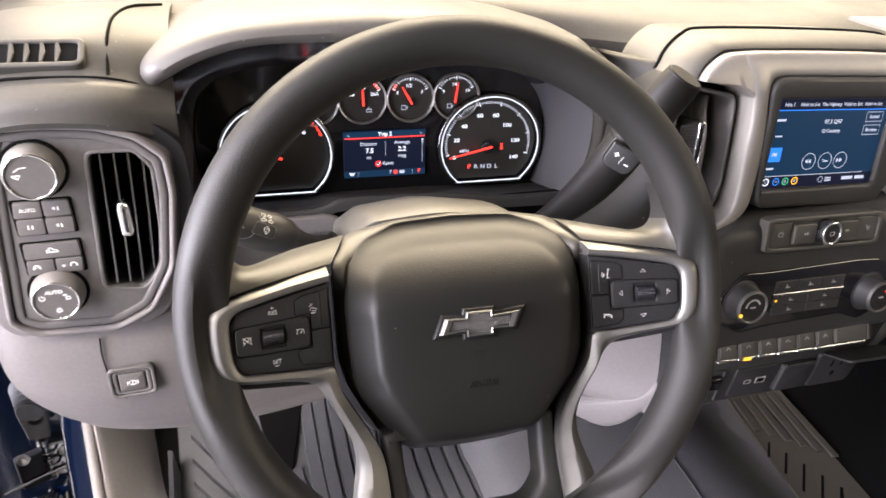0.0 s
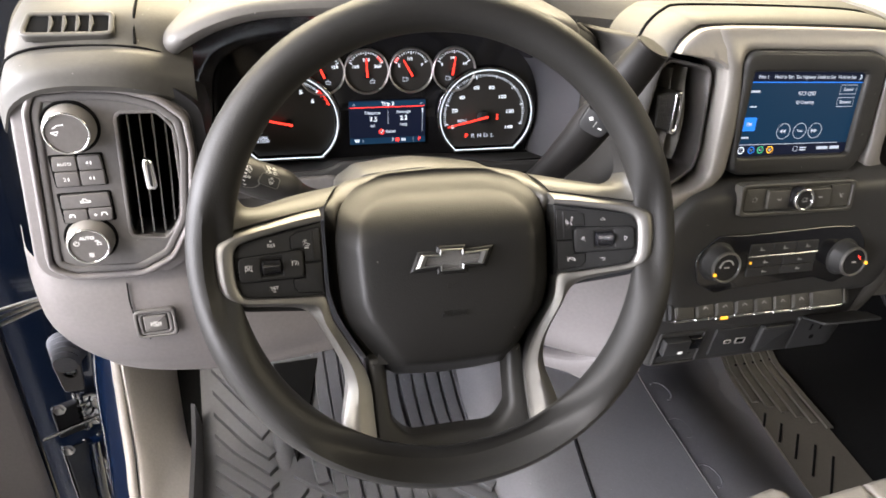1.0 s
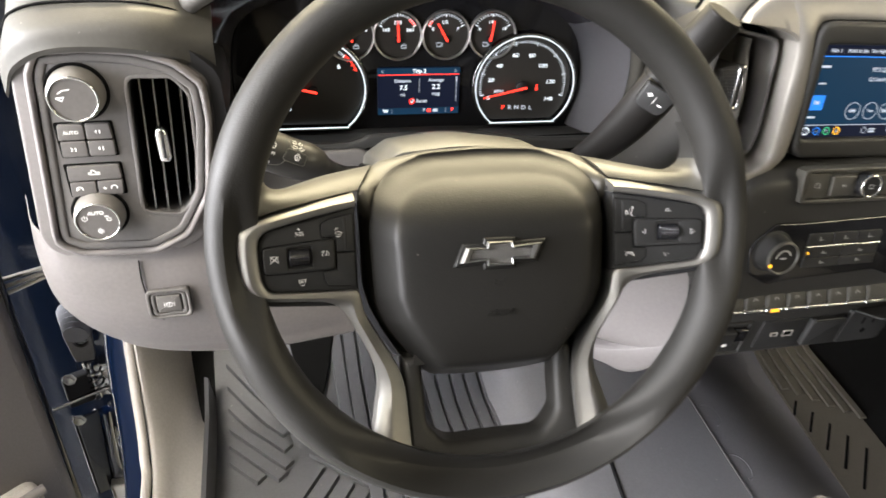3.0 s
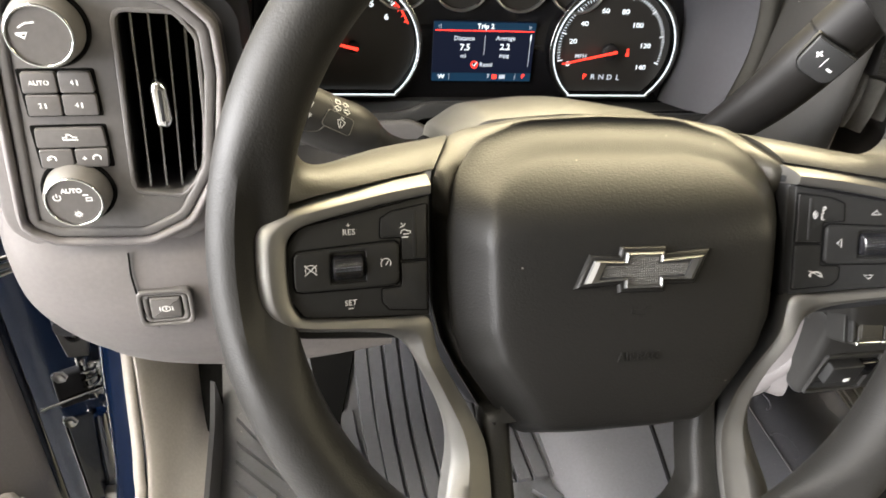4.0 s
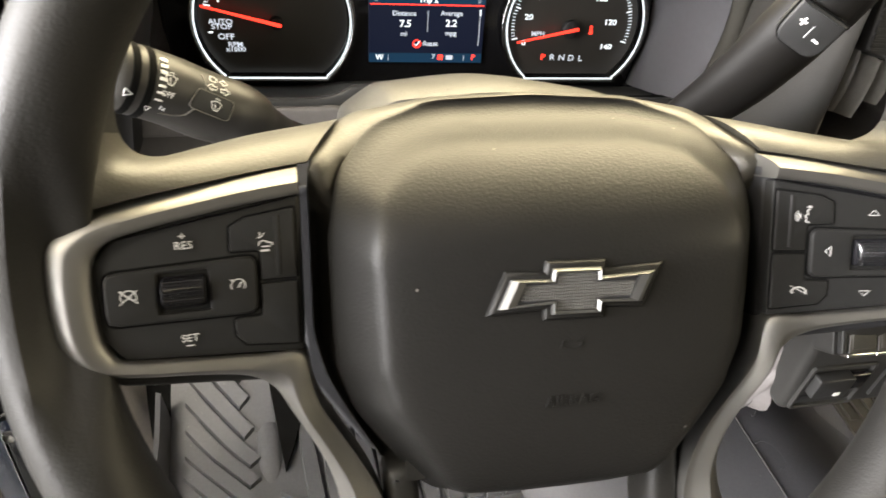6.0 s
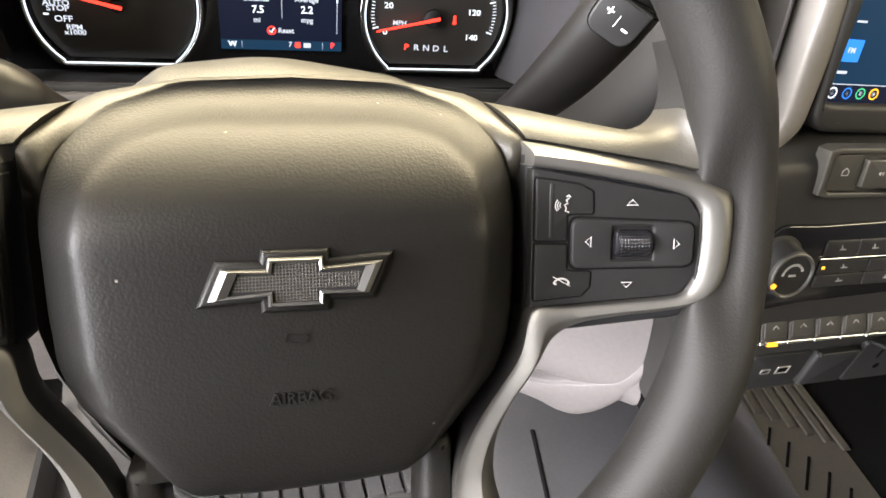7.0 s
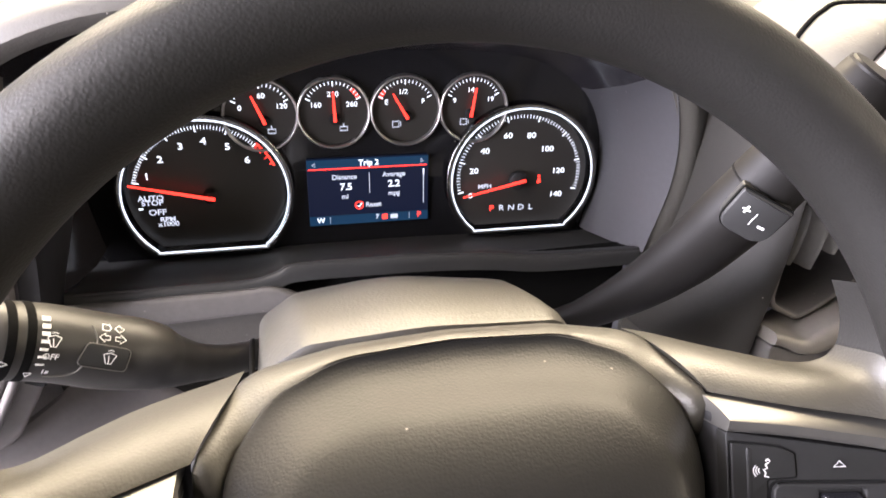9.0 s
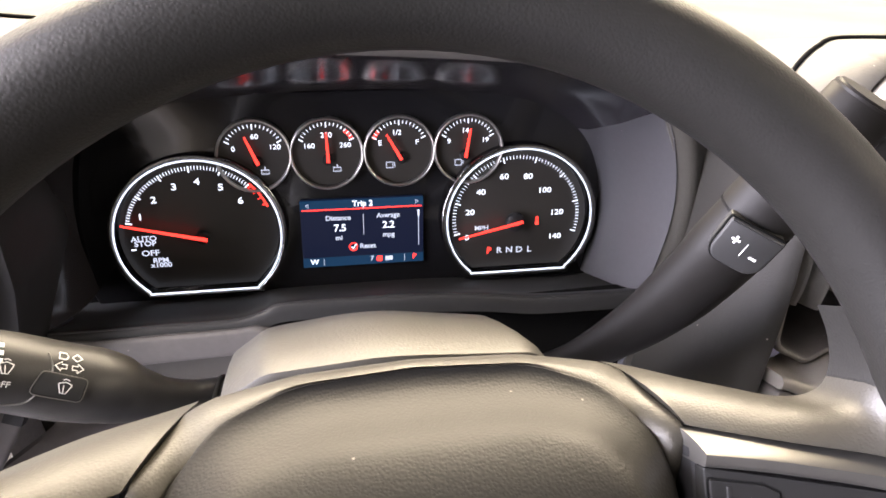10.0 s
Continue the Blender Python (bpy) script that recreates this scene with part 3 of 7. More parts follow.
# shelf and lower face beneath the dials
SX = (-0.170, -0.104, -0.066, -0.050, -0.036, 0.015, 0.055, 0.093, 0.133, 0.206)
SZ = (0.656, 0.654, 0.6535, 0.657, 0.6615, 0.6600, 0.658, 0.654, 0.648, 0.645)
shelf_top = [[(x, 0.350, 0.630) for x in SX], [(x, 0.300, z - 0.014) for x, z in zip(SX, SZ)], [(x, 0.266, z - 0.0005) for x, z in zip(SX, SZ)], [(x, 0.2615, z - 0.001) for x, z in zip(SX, SZ)], [(x, 0.2600, z - 0.004) for x, z in zip(SX, SZ)], [(x, 0.2600, z - 0.009) for x, z in zip(SX, SZ)]]
part("dial_shelf", skin(shelf_top, 30, 70, 0.003), BUTTON, dash)
FX = (-0.186, -0.12, -0.070, -0.052, -0.036)
FZ = (0.651, 0.6495, 0.6485, 0.6485, 0.641)
low = [[(x, 0.2575, z) for x, z in zip(FX, FZ)], [(x, 0.2560, z - 0.002) for x, z in zip(FX, FZ)], [(x, 0.2565, 0.640) for x in FX], [(x, 0.2580, 0.6315) for x in FX], [(x, 0.2600, 0.6300) for x in FX]]
part("lower_face", skin(low, 20, 40, 0.003, (0, 1, 0)), DASH_SIDE, dash, "taupe strip beneath the instruments")
low = [[(x, 0.264, 0.6295) for x in (-0.188, -0.12, 0.03)], [(x, 0.267, 0.605) for x in (-0.188, -0.12, 0.03)], [(x, 0.275, 0.575) for x in (-0.188, -0.12, 0.03)]]
part("lower_panel", skin(low, 10, 8, 0.003, (0, 1, 0)), HOODMAT, dash, "dark grained panel above the knee panel")
# black plate that stands for the dark inside the column opening
part("column_slot_shade", box(-0.06, 0.275, 0.56, 0.205, 0.285, 0.640, 0.002), DEEP, dash)

# ---- centre stack ----
HEAD = pose(0.4362, 0.1716, 0.7174, 83, 3.2, 1.9)


def lean(x, y, z):
    """The head of the stack rolls back at its top edge and towards its sides."""
    z -= 0.012 * (max(0.0, y - 0.050) / 0.036) ** 1.5
    return x, y, z - 0.03 * max(0.0, -0.10 - x) - 0.10 * max(0.0, x - 0.11)


# taupe bezel: (outer edge, inner edge) up the left leg, over the top and down the right leg
BEZEL_EDGES = (((-0.193, -0.0888), (-0.193, -0.0975)), ((-0.185, -0.0912), (-0.185, -0.1000)), ((-0.1700, -0.0960), (-0.1665, -0.1075)), ((-0.1620, -0.0935), (-0.150, -0.1065)), ((-0.1500, -0.0872), (-0.131, -0.0965)), ((-0.1330, -0.0812), (-0.1090, -0.0835)), ((-0.118, -0.0755), (-0.0965, -0.0745)), ((-0.1060, -0.064), (-0.0862, -0.0615)), ((-0.1032, -0.045), (-0.0838, -0.042)), ((-0.1036, -0.010), (-0.0826, -0.009)), ((-0.1041, 0.020), (-0.0852, 0.020)), ((-0.1065, 0.040), (-0.0885, 0.040)), ((-0.1120, 0.058), (-0.0893, 0.0530)), ((-0.1190, 0.0800), (-0.0850, 0.0608)), ((-0.1080, 0.0846), (-0.0760, 0.0640)), ((-0.070, 0.0856), (-0.0560, 0.0646)), ((-0.0115, 0.0862), (-0.0115, 0.0648)), ((0.050, 0.0860), (0.0480, 0.0650)), ((0.0920, 0.0856), (0.0740, 0.0648)), ((0.1110, 0.0832), (0.0850, 0.0615)), ((0.1300, 0.0758), (0.0930, 0.0540)), ((0.1440, 0.0650), (0.0985, 0.0470)), ((0.1310, 0.0500), (0.1012, 0.0400)), ((0.1285, 0.0243), (0.1022, 0.0180)), ((0.1260, -0.0150), (0.1036, -0.0150)), ((0.1251, -0.0400), (0.1042, -0.0420)), ((0.1290, -0.0550), (0.1060, -0.0640)), ((0.1460, -0.0700), (0.1230, -0.0840)), ((0.1653, -0.087), (0.1433, -0.1042)), ((0.182, -0.117), (0.165, -0.130)))


def rolled_strip(edges, n, prof):
    """A strip of (outer, inner) edge pairs with a cross-section of (share, height)."""
    rings = []
    for ox, oy, ix, iy in spline([(*o, *i) for o, i in edges], n):
        o, i = Vector((ox, oy)), Vector((ix, iy))
        rings.append([(*o.lerp(i, t), z) for t, z in prof])
    return rings_mesh(rings)


bezel = rolled_strip(BEZEL_EDGES, 220, ((0.0, -0.035), (0.0, 0.0010), (0.015, 0.0020), (0.06, 0.0032), (0.15, 0.0042), (0.35, 0.0050), (0.65, 0.0050), (0.82, 0.0042), (0.93, 0.0030), (0.985, 0.0016), (1.0, 0.0), (1.0, -0.035)))
spur = rolled_strip((((-0.1630, 0.0606), (-0.1626, 0.0590)), ((-0.1547, 0.0699), (-0.1450, 0.0565)), ((-0.1391, 0.0798), (-0.1270, 0.0540)), ((-0.1230, 0.0834), (-0.1150, 0.0500)), ((-0.1050, 0.0838), (-0.1020, 0.0400))), 40, ((0.0, -0.035), (0.0, 0.0008), (0.04, 0.0020), (0.15, 0.0034), (0.5, 0.0040), (0.9, 0.0036), (1.0, 0.0020), (1.0, -0.035)))
part("stack_bezel", mapped(warped(joined(bezel, spur), lean), HEAD), BEZEL, dash, "taupe satin bezel round the centre screen")
foot_panel = slab(round_poly([(-0.193, -0.0985), (-0.185, -0.1010), (-0.1665, -0.1085), (-0.150, -0.1075), (-0.131, -0.0975), (-0.112, -0.0880), (-0.150, -0.128), (-0.180, -0.150), (-0.193, -0.150)], 0.003), -0.035, -0.0010, 0.001)
part("bezel_foot", mapped(foot_panel, HEAD), DASH_SIDE, dash, "grey panel below the bezel")
# padded surround outside the bezel, with a dark joint to the dash top
surround_path = [(-0.2040, -0.135), (-0.1960, -0.090), (-0.1860, -0.040), (-0.1820, 0.005), (-0.1750, 0.043), (-0.1640, 0.0600), (-0.1555, 0.0708), (-0.1395, 0.0812), (-0.1191, 0.0852), (-0.0115, 0.0874), (0.0996, 0.0866), (0.1262, 0.0794), (0.1475, 0.0645), (0.1722, 0.0475), (0.1830, 0.0309), (0.1862, 0.0121), (0.1880, -0.0398), (0.1845, -0.0907), (0.182, -0.128)]
surround_path = [Vector(p) for p in spline(surround_path, 96)]


def beside(path, d, z):
    """The path moved outwards by d, at depth z, in the stack's frame."""
    out = []
    for k, p in enumerate(path):
        e = (path[min(k + 1, len(path) - 1)] - path[max(k - 1, 0)]).normalized()
        out.append(HEAD @ Vector(lean(p.x - e.y * d, p.y + e.x * d, z)))
    return out


surround = [beside(surround_path, d, z) for d, z in ((0.0, -0.040), (0.0, -0.0075), (0.0012, -0.0062), (0.0035, -0.0070), (0.0080, -0.0130), (0.0120, -0.0240), (0.0142, -0.0380), (0.0152, -0.0520), (0.0152, -0.110))]
part("stack_surround", rings_mesh([r[24:] for r in surround], closed=False), DASH_ROLL, dash, "olive-grey padded surround of the centre stack")
# left side of the same surround, its shade put into a darker colour
part("surround_side", rings_mesh([r[:25] for r in surround], closed=False), FLANK, dash, "grained side of the centre stack, darkened for shade")
part("surround_joint", tube(beside(surround_path[24:], 0.0156, -0.0480), [0.0016] * 72, 8), DEEP, dash)
part("rear_panel", mapped(slab(rect(-0.176, -0.100, 0.184, 0.060, 0.02), -0.090, -0.080, 0.002), HEAD), DEEP, dash)
sf = []
for z, y, x0, x1 in ((0.655, 0.190, 0.335, 0.562), (0.653, 0.168, 0.328, 0.568), (0.647, 0.1500, 0.316, 0.578), (0.636, 0.1400, 0.296, 0.590), (0.600, 0.1330, 0.272, 0.604), (0.565, 0.1280, 0.276, 0.600), (0.530, 0.1240, 0.284, 0.588), (0.512, 0.1260, 0.290, 0.580), (0.500, 0.1400, 0.294, 0.576)):
    sf.append([(x0, y + 0.045, z), (x0 + 0.006, y + 0.012, z)] + [(x0 + 0.016 + (x1 - x0 - 0.032) * k / 5, y, z) for k in range(6)] + [(x1 - 0.006, y + 0.012, z), (x1, y + 0.045, z)])
part("stack_face", skin(sf, 36, 40, 0.004, (0, 1, 0)), STACK, dash, "matt black face of the centre stack")
edge_path = spline([(0.602, 0.168, 0.640), (0.611, 0.156, 0.605), (0.610, 0.150, 0.565), (0.600, 0.148, 0.525), (0.590, 0.150, 0.490), (0.578, 0.160, 0.450), (0.566, 0.180, 0.415)], 40)
part("stack_edge", tube(edge_path, [0.012] * 40, 16, 1.5, (1, 0, 0)), DASH_ROLL, dash, "olive-grey rounded side edge of the centre stack")
FOOT = pose(0, 0.140, 0.48, 96, 0, 0)
part("stack_foot", mapped(slab(round_poly([(0.296, -0.066), (0.566, -0.076), (0.582, 0.030), (0.292, 0.030)], 0.010), -0.12, 0.0, 0.008, 4), FOOT), STACK, dash)

# ---- passenger side of the dash ----
pd = [
    [(0.585, 0.33, 0.806), (0.66, 0.32, 0.806), (0.80, 0.30, 0.805), (1.00, 0.30, 0.802), (1.21, 0.32, 0.796)],
    [(0.590, 0.24, 0.795), (0.66, 0.235, 0.796), (0.80, 0.225, 0.795), (1.00, 0.23, 0.792), (1.21, 0.26, 0.785)],
    [(0.598, 0.215, 0.740), (0.66, 0.205, 0.745), (0.80, 0.195, 0.745), (1.00, 0.20, 0.742), (1.21, 0.23, 0.735)],
    [(0.605, 0.235, 0.660), (0.66, 0.225, 0.665), (0.80, 0.215, 0.665), (1.00, 0.22, 0.662), (1.21, 0.25, 0.655)],
    [(0.600, 0.265, 0.610), (0.66, 0.255, 0.612), (0.80, 0.245, 0.612), (1.00, 0.25, 0.61), (1.21, 0.28, 0.60)],
]
part("passenger_pad", skin(pd, 26, 30, 0.006, (0, 0.6, -0.6)), GLOVE, dash)
gb = [
    [(0.575, 0.22, 0.620), (0.66, 0.200, 0.612), (0.80, 0.190, 0.608), (1.00, 0.20, 0.605), (1.21, 0.23, 0.60)],
    [(0.585, 0.185, 0.590), (0.66, 0.175, 0.580), (0.80, 0.165, 0.578), (1.00, 0.17, 0.575), (1.21, 0.21, 0.57)],
    [(0.585, 0.185, 0.50), (0.66, 0.185, 0.48), (0.80, 0.180, 0.47), (1.00, 0.19, 0.46), (1.21, 0.22, 0.46)],
    [(0.57, 0.26, 0.42), (0.66, 0.26, 0.40), (0.80, 0.26, 0.39), (1.00, 0.27, 0.38), (1.21, 0.30, 0.38)],
    [(0.57, 0.50, 0.42), (0.66, 0.50, 0.40), (0.80, 0.50, 0.39), (1.00, 0.50, 0.38), (1.21, 0.50, 0.38)],
]
part("glovebox_panel", skin(gb, 30, 26, 0.006, (0, 0.7, 0.3)), GLOVE, dash, "olive-grey lower glovebox panel")

# ---- steering wheel: local x right, y up in the wheel's plane, z towards the driver ----
WHEEL = pose(-0.001, 0, 0.70, 65, 0, 0) @ pose(0, 0, 0, 0, -2.0, -1.0)
wheel = thing("steering_wheel", "black urethane steering wheel with satin silver spoke trim", "steering wheel", WHEEL)
RM, RA, RB, RW = 0.1612, 0.0147, 0.0165, 0.007
rim_rings = []
for k in range(120):
    a = 2 * math.pi * k / 120
    # grip is a little thicker beside the spokes
    g = 1 + 0.03 * math.exp(-((abs(math.cos(a)) - 1) / 0.12) ** 2)
    # the face of the grip flattens where the spokes run into it
    flat = math.exp(-abs((math.sin(a) + 0.02) / 0.24) ** 3)
    outer = 0.35 if math.cos(a) < 0 else 0.55
    foot = math.exp(-abs((math.degrees(a) - 270) / 36) ** 4)
    ring = []
    for j in range(28):
        b = 2 * math.pi * j / 28
        r = RM + RA * g * math.cos(b) - (g - 1) * RA
        into = max(0.0, min(1.0, 0.5 - 1.4 * math.cos(b)))
        press = flat * (outer + (1.0 - outer) * into * into * (3 - 2 * into))
        # and on its inner side above the foot
        inner = max(0.0, min(1.0, 0.75 - 1.6 * math.cos(b)))
        press = max(press, 1.45 * foot * inner * inner * (3 - 2 * inner))
        ring.append((r * math.cos(a), r * math.sin(a), RW + RB * (1 - (press if math.sin(b) > 0 else 0)) * math.sin(b)))
    rim_rings.append(ring)
part("rim", mapped(rings_mesh(rim_rings, loop=True), Matrix.Translation((0, 0.005, 0))), RIM, wheel)


def ease(t):
    t = max(0.0, min(1.0, t))
    return t * t * (3 - 2 * t)


def seat(x, y):
    """Height of the spokes' face: dished from the hub out to the rim, and up again at the foot."""
    z = -0.0095 + 0.28 * (abs(x) - 0.0855)
    low = float(np.interp(math.hypot(x, y - 0.005), (0.090, 0.105, 0.120, 0.135, 0.148, 0.160), (-0.018, -0.0175, -0.016, -0.012, -0.007, -0.001)))
    t = ease((-0.045 - y) / 0.035)
    return z * (1 - t) + low * t


def spoke_bend(x, y, z):
    return x, y, z + seat(x, y)


# airbag cover: edge set well back, side facets, a face that rolls over at the top
HALF_PAD = ((0.0, 0.0590), (0.040, 0.0570), (0.0640, 0.0490), (0.0765, 0.0330), (0.0800, 0.0100), (0.0797, -0.0150), (0.0785, -0.0350), (0.0735, -0.0520), (0.0500, -0.0890), (0.0430, -0.0950), (0.020, -0.0975))
pad_out = round_poly(list(HALF_PAD) + [(0.0, -0.0980)] + [(-x, y) for x, y in HALF_PAD[:0:-1]], [0.06, 0.05, 0.022, 0.02, 0.03, 0.03, 0.02, 0.012, 0.006, 0.010, 0.05, 0.06, 0.05, 0.010, 0.006, 0.012, 0.02, 0.03, 0.03, 0.02, 0.022, 0.05], 7)
PAD_C = Vector((0, -0.014))
pad_ring = around(pad_out, 160, PAD_C)


def edge_z(y):
    z = -0.018
    if y > 0.020:
        z -= 0.031 * ((y - 0.020) / 0.039) ** 1.3
    if y < -0.040:
        z -= 0.018 * ((-0.040 - y) / 0.055) ** 1.2
    return z


def face_z(x, y):
    z = 0.0100 - 0.8 * x * x
    if y > 0.004:
        z -= 0.060 * ((y - 0.004) / 0.055) ** 1.9
    if y < -0.045:
        z -= 0.016 * ((-0.045 - y) / 0.05) ** 1.7
    return z


def hub_skew(x, y, z):
    """The hub leans a little: what lies deeper stands further to the side."""
    return x + 0.0008 - 0.07 * (z - 0.010), y, z


pad_rings = [[(p.x, p.y, edge_z(p.y) - 0.012) for p in pad_ring]]
for d, w in ((0.0, 0.0), (0.0003, 0.07), (0.0012, 0.14), (0.0030, 0.25), (0.0065, 0.44), (0.0105, 0.66), (0.0140, 0.84), (0.0160, 0.925), (0.0178, 0.965), (0.0200, 0.985), (0.0240, 0.995), (0.031, 1.0), (0.040, 1.0), (0.050, 1.0)):
    ring = []
    for p in pad_ring:
        way = PAD_C - p
        q = p + way.normalized() * d * min(1.0, way.length / 0.065)
        ring.append((q.x, q.y, edge_z(p.y) * (1 - w) + face_z(q.x, q.y) * w))
    pad_rings.append(ring)
for k in (0.72, 0.45, 0.2):
    pad_rings.append([(PAD_C.x + (x - PAD_C.x) * k, PAD_C.y + (y - PAD_C.y) * k, face_z(PAD_C.x + (x - PAD_C.x) * k, PAD_C.y + (y - PAD_C.y) * k)) for x, y, _ in pad_rings[14]])
cover = part("airbag_cover", warped(rings_mesh(pad_rings), hub_skew), PAD, wheel, "black grained airbag cover with a bow-tie emblem", 50)

# hub shell: the shoulders round the cover, from the seams of the spokes to the groove beside it
HALF_HUB = ((0.0, 0.0610), (0.040, 0.0592), (0.0690, 0.0540), (0.0755, 0.0512), (0.0858, 0.0365), (0.0868, 0.0262), (0.0870, -0.0255), (0.0832, -0.0420), (0.0755, -0.0585), (0.0640, -0.0790), (0.0560, -0.0905), (0.045, -0.0930))
hub_out = round_poly(list(HALF_HUB) + [(-x, y) for x, y in HALF_HUB[:0:-1]], [0.06, 0.05, 0.01, 0.003, 0.004, 0.006, 0.006, 0.01, 0.01, 0.01, 0.008, 0.004, 0.004, 0.008, 0.01, 0.01, 0.01, 0.006, 0.006, 0.004, 0.003, 0.01, 0.05])
hub_ring = around(hub_out, 160, PAD_C)


def seam_z(y):
    """Depth of the hub shell along its outer edge."""
    return float(np.interp(y, (-0.10, -0.03, 0.020, 0.030, 0.0365, 0.0440, 0.0512, 0.058, 0.062), (-0.036, -0.026, -0.025, -0.0225, -0.0205, -0.0365, -0.0525, -0.0545, -0.053)))


hub_rings = [[(p.x * 0.96, p.y - (0.012 if p.y > 0.03 else 0), -0.088) for p in hub_ring], [(p.x, p.y - 0.001, seam_z(p.y) - 0.012) for p in hub_ring], [(p.x, p.y, seam_z(p.y) - 0.0015) for p in hub_ring]]
for t, lift in ((0.06, 0.0), (0.35, 0.0014), (0.7, 0.0012), (1.0, -0.0012)):
    ring = []
    for o, i in zip(hub_ring, pad_ring):
        q = o.lerp(i, t)
        top = ease((q.y - 0.012) / 0.020)
        ring.append((q.x, q.y, seam_z(o.y) * (1 - t) + edge_z(i.y) * t + lift * top - 0.007 * (1 - top) * min(1.0, 3 * t)))
    hub_rings.append(ring)
hub_rings.append([(i.x * 0.95, i.y * 0.95, edge_z(i.y) - 0.014) for i in pad_ring])
part("hub_shell", warped(rings_mesh(hub_rings), hub_skew), HUBTOP, wheel)
part("hub_back", slab(round_poly([(-0.092, 0.026), (-0.086, -0.050), (-0.062, -0.084), (0.066, -0.084), (0.094, -0.048), (0.096, 0.026)], 0.010), -0.062, -0.048, 0.002), BLACK, wheel)


def flip(pts):
    return [Vector((-p.x, p.y)) for p in pts][::-1]


arm_out = round_poly([(-0.0862, 0.034), (-0.0865, -0.030), (-0.100, -0.036), (-0.146, -0.030), (-0.156, -0.018), (-0.157, 0.012), (-0.142, 0.026)], [0.004, 0.006, 0.012, 0.02, 0.009, 0.009, 0.01])
# outer edge and trim edge of a spoke's upper skin
SADDLE = ((-0.0757, 0.0512, -0.0530, -0.0860, 0.0362, -0.0195), (-0.0995, 0.0466, -0.040, -0.1000, 0.0340, -0.0115), (-0.1170, 0.0424, -0.028, -0.1175, 0.0308, -0.0035), (-0.1300, 0.0394, -0.0160, -0.1330, 0.0280, 0.0025), (-0.1370, 0.0402, -0.0085, -0.1430, 0.0256, 0.0065),
          (-0.1408, 0.0446, -0.0030, -0.1505, 0.0240, 0.0095), (-0.1420, 0.0520, 0.0, -0.1550, 0.0300, 0.0120), (-0.1405, 0.0620, 0.002, -0.1545, 0.0440, 0.0125), (-0.1370, 0.0720, 0.003, -0.1500, 0.0620, 0.010))


def saddle(side, first, last):
    """Upper skin of a spoke: rolls over backwards and flares into the grip."""
    rings = []
    for ox, oy, oz, ix, iy, iz in spline(SADDLE, 48)[first:last]:
        o, i = Vector((-side * ox, oy, oz)), Vector((-side * ix, iy, iz))
        prof = ((0.0, -0.026), (0.0, -0.004), (0.03, -0.0008), (0.10, 0.0003), (0.28, 0.0020), (0.48, 0.0034), (0.66, 0.0036), (0.82, 0.0026), (0.94, 0.0006), (1.0, -0.004), (0.98, -0.022))
        ring = []
        for t, z in prof:
            p = i.lerp(o, t)
            p.y += 0.0012 * math.sin(math.pi * t)
            ring.append((p.x, p.y, p.z + z))
        rings.append(ring)
    return warped(rings_mesh(rings), lambda x, y, z: (x + (0.0008 - 0.07 * (z - 0.010)) * ease((0.11 - abs(x)) / 0.03), y, z))


# outer and inner edges of the spoke trim, from the hub round the switches and down the lower spoke
TRIM_EDGES = (((-0.0866, 0.0358), (-0.0862, 0.0270)), ((-0.1030, 0.0336), (-0.1020, 0.0248)), ((-0.1190, 0.0305), (-0.1185, 0.0218)), ((-0.1345, 0.0275), (-0.1345, 0.0183)), ((-0.1455, 0.0248), (-0.1415, 0.0158)), ((-0.1528, 0.0212), (-0.1447, 0.0124)),
              ((-0.1575, 0.0160), (-0.1458, 0.0082)), ((-0.1585, 0.0040), (-0.1460, -0.0010)), ((-0.1575, -0.0110), (-0.1450, -0.0118)), ((-0.1545, -0.0194), (-0.1428, -0.0176)), ((-0.1485, -0.0246), (-0.1392, -0.0206)), ((-0.1375, -0.0275), (-0.1290, -0.0222)), ((-0.1200, -0.0300), (-0.1150, -0.0235)),
              ((-0.1060, -0.0332), (-0.0990, -0.0250)), ((-0.0978, -0.0390), (-0.0872, -0.0266)), ((-0.0918, -0.0498), (-0.0836, -0.0425)), ((-0.0830, -0.0692), (-0.0755, -0.0590)), ((-0.0778, -0.0840), (-0.0645, -0.0800)), ((-0.0768, -0.0970), (-0.0600, -0.0930)), ((-0.0798, -0.1110), (-0.0588, -0.1060)), ((-0.0822, -0.1255), (-0.0586, -0.1220)),
              ((-0.0755, -0.1410), (-0.0584, -0.1380)), ((-0.0660, -0.1480), (-0.0582, -0.1500)))


